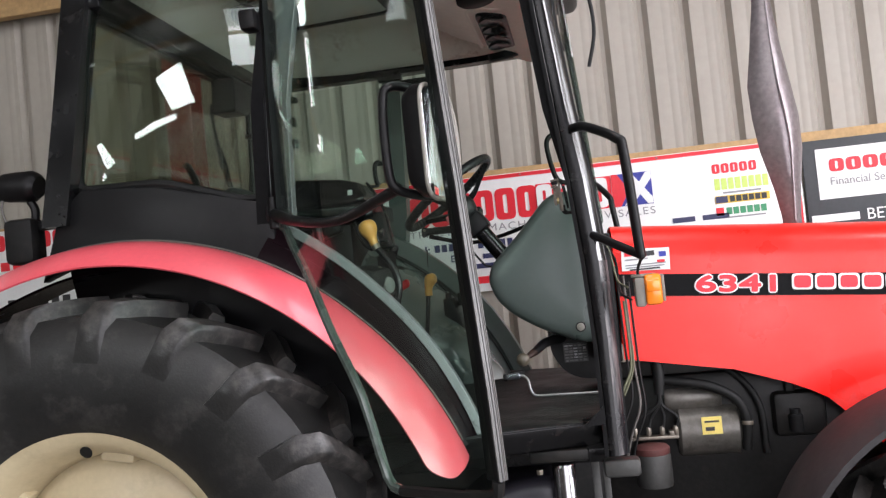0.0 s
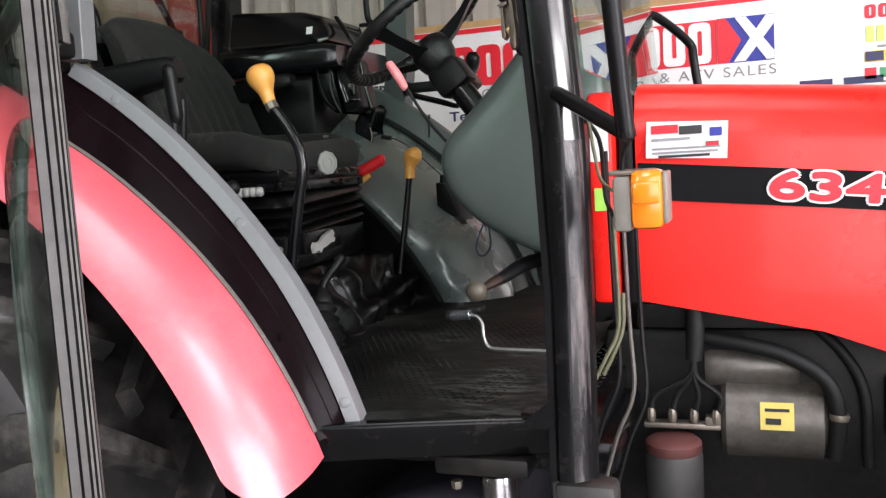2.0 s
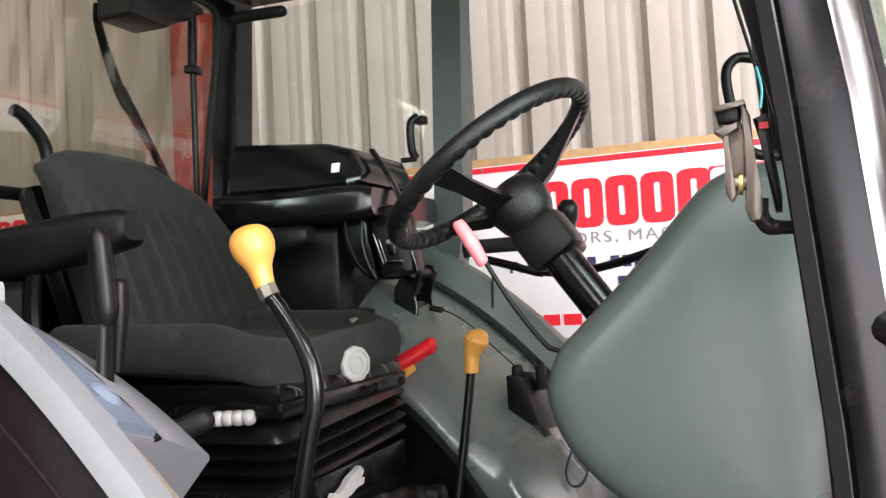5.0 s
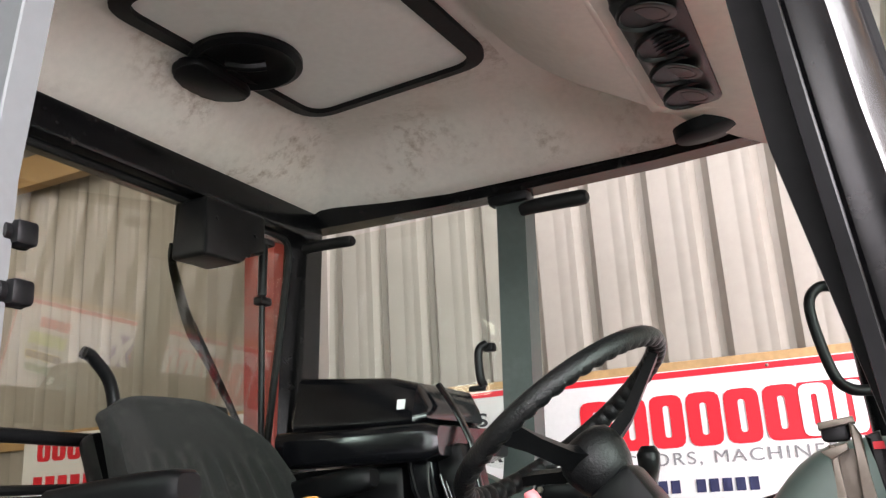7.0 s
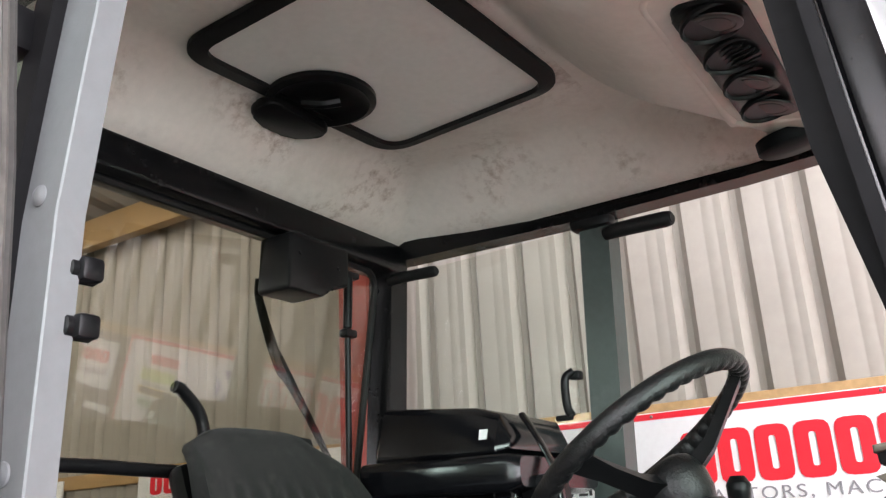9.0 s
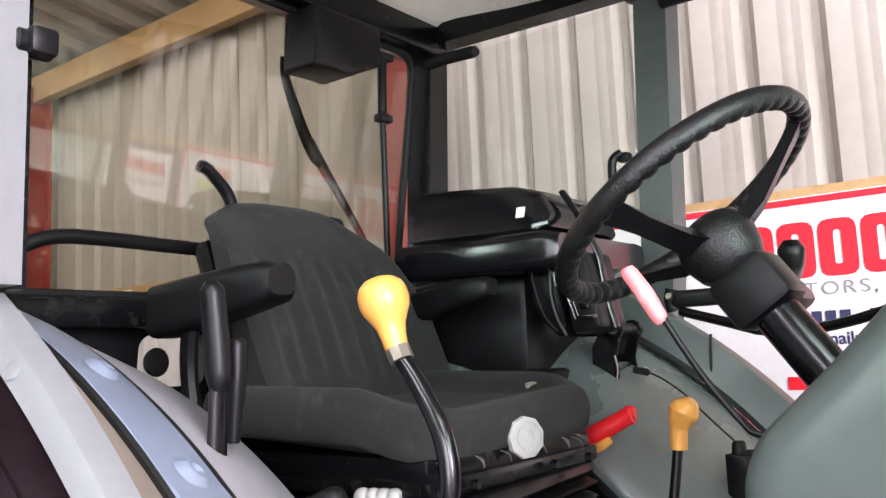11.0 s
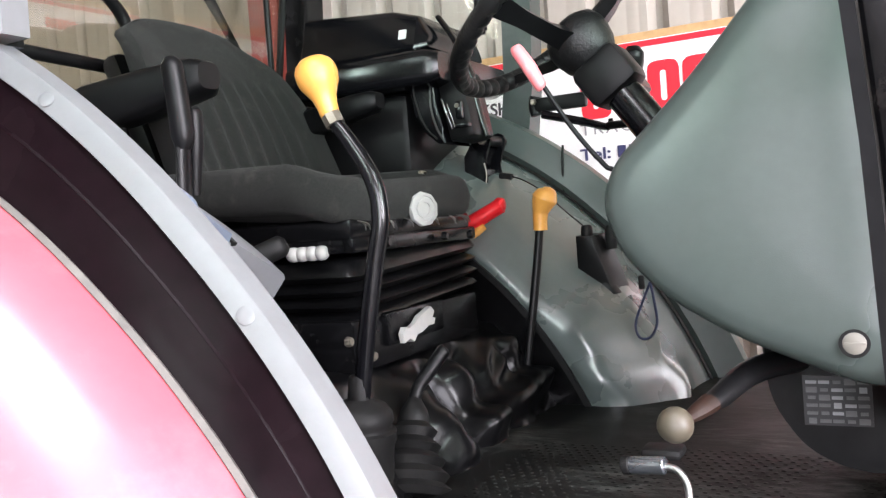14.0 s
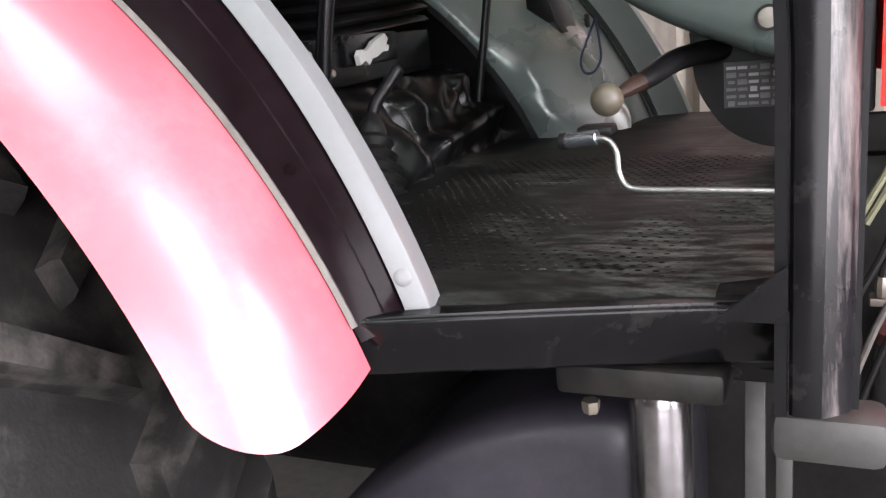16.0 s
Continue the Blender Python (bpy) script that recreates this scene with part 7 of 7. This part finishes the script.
# ---- under the bonnet ----
part("engine_block", boxes(((0.75, YC, 0.90), (1.50, 0.40, 0.46), 0.03)), CASTING, T, "dark oily engine casting")
part("sump", boxes(((0.35, YC, 0.62), (0.8, 0.34, 0.2), 0.03)), CASTING, T)
part("gearbox", boxes(((-0.5, YC, 0.72), (1.6, 0.36, 0.42), 0.04)), CASTING, T)
bm = lathe(bmesh.new(), [(0.054, 0), (0.056, 0.01), (0.056, 0.095), (0.050, 0.105), (0.03, 0.11)], (0.150, 2.80, 0.795), (0, 0, 1), 28)
canister = part("filter_canister", bm, ALLOY, T, "alloy reservoir with a brown-red cap")
part("cap", lathe(bmesh.new(), [(0.052, 0), (0.055, 0.004), (0.055, 0.020), (0.046, 0.028), (0.001, 0.030)], (0.150, 2.80, 0.895), (0, 0, 1), 28), BROWN, canister, "brown-red screw cap")
bm = bmesh.new()
lathe(bm, [(0.075, -0.10), (0.085, -0.09), (0.085, 0.09), (0.07, 0.10)], (0.34, 2.92, 0.94), (1, 0, 0), 28)
lathe(bm, [(0.045, -0.09), (0.048, -0.08), (0.048, 0.08), (0.04, 0.09)], (0.30, 2.92, 1.045), (1, 0, 0), 20)
starter = part("starter_motor", bm, STARTER, T, "dull alloy starter motor")
part("label", boxes(((0.345, 2.831, 0.965), (0.062, 0.004, 0.055), 0.0)), YLABEL, starter, "yellow printed label")
part("print_bar", boxes(((0.345, 2.828, 0.978), (0.045, 0.002, 0.006), 0.0)), INK, starter)
part("print_bar", boxes(((0.338, 2.828, 0.955), (0.028, 0.002, 0.012), 0.0)), INK, starter)
loom = part("wiring_conduit", tube(bmesh.new(), [(0.195, 2.835, 1.20), (0.196, 2.83, 1.13), (0.192, 2.825, 1.075)], [0.019, 0.018, 0.015], 12, 5), RUBBER, T, "black taped wiring conduit splitting into leads")
for k in range(4):
    x1 = 0.105 + 0.042 * k
    part("lead", tube(bmesh.new(), [(0.192, 2.825, 1.08), (0.18 + 0.006 * k, 2.825, 1.04), (x1 + 0.01, 2.83, 1.0), (x1, 2.83, 0.96)], 0.0055, 8, 5), RUBBER, loom)
    part("connector", lathe(bmesh.new(), [(0.007, 0), (0.009, 0.006), (0.009, 0.02), (0.006, 0.028)], (x1, 2.83, 0.945), (0, 0, 1), 8), STEEL, loom)
part("manifold_block", boxes(((0.165, 2.84, 0.938), (0.15, 0.03, 0.012), 0.003), ((0.225, 2.84, 0.948), (0.03, 0.03, 0.02), 0.003)), STEEL, T)
part("hose", tube(bmesh.new(), [(0.215, 2.86, 1.115), (0.28, 2.85, 1.105), (0.36, 2.845, 1.085), (0.43, 2.845, 1.04), (0.455, 2.845, 0.975), (0.45, 2.85, 0.88)], 0.0155, 12, 6), RUBBER, T, "thick black rubber hose")
part("hose", tube(bmesh.new(), [(0.40, 2.90, 1.15), (0.47, 2.88, 1.08), (0.505, 2.87, 1.00), (0.51, 2.87, 0.86)], 0.011, 10, 6), RUBBER, T)
part("hose_clip", lathe(bmesh.new(), [(0.0175, -0.006), (0.019, 0), (0.0175, 0.006)], (0.457, 2.845, 0.965), (0.05, 0, 1), 16), STEEL, T)
for a, m in (((0.085, 2.50, 1.25), RUBBER), ((0.105, 2.52, 1.22), SEAL), ((0.12, 2.56, 1.20), RUBBER)):
    x, y, z = a
    part("pipe", tube(bmesh.new(), [(x, y, z + 0.25), (x + 0.005, y, z), (x + 0.01, y - 0.01, z - 0.12), (x - 0.02, y - 0.01, z - 0.2), (x - 0.05, y, z - 0.3)], 0.0035, 8, 5), m, T)
part("wire", tube(bmesh.new(), [(0.098, 2.47, 1.40), (0.101, 2.47, 1.26), (0.097, 2.47, 1.205), (0.078, 2.465, 1.165), (0.055, 2.46, 1.12)], 0.0034, 8, 5), PALEWIRE, T, "pale green-grey wire")
part("wire", tube(bmesh.new(), [(0.108, 2.475, 1.27), (0.106, 2.475, 1.215), (0.092, 2.47, 1.175), (0.072, 2.468, 1.135)], 0.0035, 8, 5), PALEWIRE, T)
part("wire", tube(bmesh.new(), [(0.049, 2.43, 1.583), (0.070, 2.43, 1.549), (0.078, 2.43, 1.503), (0.087, 2.43, 1.457), (0.111, 2.40, 1.438)], 0.0028, 8, 5), PALEWIRE, T)
part("bracket_plate", boxes(((0.30, 2.86, 1.16), (0.44, 0.02, 0.05), 0.004)), CASTING, T)
part("fuel_pump", boxes(((0.62, 2.90, 0.98), (0.16, 0.12, 0.14), 0.02), ((0.60, 2.88, 1.06), (0.03, 0.03, 0.05), 0.006)), CASTING, T)
bm = lathe(bmesh.new(), [(0.022, 0), (0.022, 0.05), (0.016, 0.055), (0.016, 0.07)], (0.60, 2.83, 0.93), (0, 0, 1), 12)
part("filler", bm, SATIN, T)
# under the cab
bm = bmesh.new()
rings = []
tank = rounded([(-0.66, 0.40), (-0.13, 0.40), (-0.13, 0.917), (-0.26, 0.905), (-0.40, 0.852), (-0.547, 0.742), (-0.66, 0.62)], 0.05, 4)
for y, k in ((2.482, 0.80), (2.485, 0.88), (2.495, 0.95), (2.515, 0.99), (2.54, 1.0), (2.90, 1.0), (2.93, 0.96)):
    rings.append([(-0.36 + (p.x + 0.36) * k, y, 0.64 + (p.y - 0.64) * k) for p in tank])
part("fuel_tank", loft(bm, rings), TANK, T, "rounded black fuel tank")
mount = part("cab_mount", boxes(((-0.125, 2.44, 0.992), (0.165, 0.10, 0.034), 0.008)), CASTING, T, "scuffed black cab mounting plate on a steel post")
part("post", lathe(bmesh.new(), [(0.034, 0), (0.034, 0.40), (0.031, 0.41)], (-0.118, 2.47, 0.545), (0, 0, 1), 24), CHROME, mount, "oily steel post")
part("bolt", bolt(bmesh.new(), (-0.185, 2.44, 0.948), (0, 0, -1), 0.010, 0.014), STEEL, mount)
part("strap", boxes(((-0.03, 2.55, 0.75), (0.022, 0.012, 0.42), 0.002), ((0.0, 2.56, 0.75), (0.018, 0.012, 0.42), 0.002)), ALLOY, T)
part("cab_crossmember", boxes(((-0.30, 2.72, 0.965), (0.75, 0.36, 0.06), 0.01)), BLACK, T)
part("pillar_shoe", boxes(((0.045, 2.43, 0.945), (0.10, 0.06, 0.05), 0.012)), ALLOY, T)

# ---- wheels ----


def wheel_set(cx, cy, cz, R, w, rim_r, lugs, near_side, label, group):
    """A tractor wheel: tyre with separate bar lugs, rim and disc; its outer face looks to -y if near_side."""
    d = -1 if near_side else 1
    bm = bmesh.new()
    h = w / 2
    prof = [(rim_r, -h * 0.72), (rim_r + 0.05, -h * 0.90), (rim_r + 0.13, -h * 1.0), (R - 0.17, -h * 0.99), (R - 0.085, -h * 0.93), (R - 0.052, -h * 0.82), (R - 0.045, -h * 0.4), (R - 0.043, 0), (R - 0.045, h * 0.4), (R - 0.052, h * 0.82), (R - 0.085, h * 0.93), (R - 0.17, h * 0.99), (rim_r + 0.13, h), (rim_r + 0.05, h * 0.9), (rim_r, h * 0.72)]
    lathe(bm, prof, (cx, cy, cz), (0, 1, 0), 72, True)
    tyre = part("tyre", bm, SIDEWALL, T, label)
    PLACE[tyre] = Vector((cx, cy, cz))
    tyre.data.transform(Matrix.Translation(tyre.location - Vector((cx, cy, cz))))
    tyre.location = (cx, cy, cz)
    # one bar for each half, then turned round the axle
    meshes = []
    for sgn in (-1, 1):
        lb = bmesh.new()
        rings = []
        for t, aw, top in ((0.0, 0.024, 0.0), (0.3, 0.027, 0.0), (0.6, 0.031, -0.002), (0.85, 0.036, -0.012), (0.97, 0.038, -0.045), (1.04, 0.034, -0.110)):
            y = sgn * h * (-0.04 + 1.0 * t if t < 1 else 1.0 * min(t, 1.0) - 0.005)
            slope = -0.20 * t / R * 0.77
            rt = R + top
            rb = (R - 0.075 if t < 0.9 else R - 0.13 - 0.04 * (t > 1))
            hw = aw / R * 0.9
            ring = []
            for ang, rr in ((slope - hw * 1.45, rb), (slope + hw * 1.45, rb), (slope + hw * 1.12, rt - 0.014), (slope + hw * 0.85, rt), (slope - hw * 0.85, rt), (slope - hw * 1.12, rt - 0.014)):
                ring.append((rr * math.sin(ang), y, rr * math.cos(ang)))
            rings.append(ring)
        loft(lb, rings)
        bmesh.ops.recalc_face_normals(lb, faces=lb.faces[:])
        me = bpy.data.meshes.new("tread_bar")
        lb.to_mesh(me)
        lb.free()
        me.polygons.foreach_set("use_smooth", [True] * len(me.polygons))
        me.set_sharp_from_angle(angle=radians(50))
        me.materials.append(TYRE)
        meshes.append(me)
    for k in range(lugs):
        for i, me in enumerate(meshes):
            ob = new("tread_bar", me)
            ob.parent = tyre
            ob.rotation_euler = (0, 2 * math.pi * (k + 0.5 * i) / lugs, 0)
    bm = bmesh.new()
    prof = [(rim_r + 0.022, -h * 0.80), (rim_r + 0.026, -h * 0.74), (rim_r + 0.002, -h * 0.70), (rim_r - 0.020, -h * 0.55), (rim_r - 0.045, -h * 0.30), (rim_r - 0.055, 0), (rim_r - 0.045, h * 0.5), (rim_r + 0.002, h * 0.70), (rim_r + 0.022, h * 0.80), (rim_r - 0.006, h * 0.72), (rim_r - 0.065, 0), (rim_r - 0.055, -h * 0.30), (rim_r - 0.030, -h * 0.55), (rim_r - 0.008, -h * 0.74)]
    lathe(bm, [(r, y * (1 if near_side else -1)) for r, y in prof], (cx, cy, cz), (0, 1, 0), 64, True)
    rim = part("rim", bm, CREAM, T, "cream painted wheel rim")
    bm = lathe(bmesh.new(), [(rim_r - 0.045, d * -0.02), (rim_r - 0.10, d * 0.03), (rim_r * 0.5, d * 0.05), (rim_r * 0.42, d * 0.02), (0.12, d * 0.02), (0.11, d * 0.07), (0.001, d * 0.08)], (cx, cy, cz), (0, 1, 0), 48)
    part("wheel_disc", bm, CREAM, rim)
    bm = bmesh.new()
    for k in range(8):
        a = 2 * math.pi * k / 8
        bolt(bm, (cx + rim_r * 0.36 * math.cos(a), cy + d * 0.02, cz + rim_r * 0.36 * math.sin(a)), (0, d, 0), 0.016, 0.02)
    part("wheel_nut", bm, STEEL, rim)
    bm = lathe(bmesh.new(), [(0.016, 0), (0.018, 0.004), (0.010, 0.006), (0.001, 0.004)], (cx, cy + d * h * 0.62, cz + rim_r - 0.035), (0, d, -0.4), 14)
    part("valve_hole", bm, RUBBER, rim)
    for k in range(6):
        bm = bmesh.new()
        a = 2 * math.pi * (k + 0.35) / 6
        c = Vector((cx + (rim_r - 0.05) * math.cos(a), cy + d * 0.05, cz + (rim_r - 0.05) * math.sin(a)))
        box(bm, c, (0.05, 0.05, 0.10), 0.008, Matrix.Rotation(-a, 4, "Y"))
        part("rim_lug", bm, CREAM, rim)


wheel_set(-1.365, 2.245, 0.78, 0.78, 0.42, 0.40, 20, True, "large dusty black rear tractor tyre", "")
wheel_set(-1.365, 2 * YC - 2.245, 0.78, 0.78, 0.42, 0.40, 20, False, "large dusty black rear tractor tyre", "")
wheel_set(1.02, 2.50, 0.50, 0.50, 0.28, 0.27, 16, True, "dusty black front tractor tyre", "")
wheel_set(1.02, 2 * YC - 2.50, 0.50, 0.50, 0.28, 0.27, 16, False, "dusty black front tractor tyre", "")
part("rear_axle", boxes(((-1.34, YC, 0.77), (0.26, 1.5, 0.26), 0.05)), CASTING, T)
part("front_axle", boxes(((1.02, YC, 0.50), (0.16, 1.1, 0.16), 0.04)), CASTING, T)
for sy in (1, -1):
    bm = bmesh.new()
    rings = []
    for k in range(25):
        a = radians(40 + 115 * k / 24)
        rings.append([(1.01 + r * math.cos(a), YC - sy * (YC - y), 0.52 + r * math.sin(a)) for r, y in ((0.560, 2.35), (0.575, 2.355), (0.590, 2.40), (0.592, 2.50), (0.590, 2.63), (0.575, 2.675), (0.560, 2.68), (0.572, 2.50))])
    part("mudguard", loft(bm, rings), MUDGUARD, T, "dark grey plastic front mudguard")
# lamp cluster behind the fender
bm = boxes(((-1.69, 2.39, 1.755), (0.10, 0.08, 0.14), 0.018), ((-1.60, 2.40, 1.80), (0.12, 0.03, 0.03), 0.008))
tail = part("rear_lamp", bm, RUBBER, T, "black rear lamp cluster above the fender")
part("work_lamp", tube(bmesh.new(), [(-1.80, 2.40, 1.925), (-1.74, 2.40, 1.93), (-1.66, 2.40, 1.925), (-1.635, 2.40, 1.92)], [0.030, 0.046, 0.050, 0.035], 16, 4), SATIN, tail, "black work lamp")
part("lamp_arm", tube(bmesh.new(), [(-1.67, 2.40, 1.88), (-1.655, 2.40, 1.85), (-1.66, 2.40, 1.80)], 0.013, 8, 4), SATIN, tail)
part("lamp_wire", tube(bmesh.new(), [(-1.75, 2.38, 1.89), (-1.755, 2.38, 1.86), (-1.745, 2.38, 1.82)], 0.004, 6, 4), SEAL, tail)
# front work lamps under the roof edge
bm = lathe(bmesh.new(), [(0.02, -0.05), (0.045, -0.04), (0.055, 0.0), (0.057, 0.02), (0.05, 0.022)], (0.085, 2.52, 2.40), (1, -0.15, -0.1), 24)
lamp = part("work_lamp", bm, SATIN, T, "black round work lamp on the cab front")
part("lens", lathe(bmesh.new(), [(0.05, 0.018), (0.04, 0.027), (0.001, 0.030)], (0.085, 2.52, 2.40), (1, -0.15, -0.1), 24), PAPER, lamp)
part("lamp_bracket", tube(bmesh.new(), [(0.02, 2.50, 2.47), (0.06, 2.50, 2.46), (0.07, 2.52, 2.42)], 0.010, 8, 4), SATIN, lamp)
part("wiper_arm", tube(bmesh.new(), [(0.07, 2.55, 2.36), (0.095, 2.56, 2.30), (0.10, 2.57, 2.20), (0.075, 2.57, 2.10)], 0.006, 8, 5), SATIN, T)
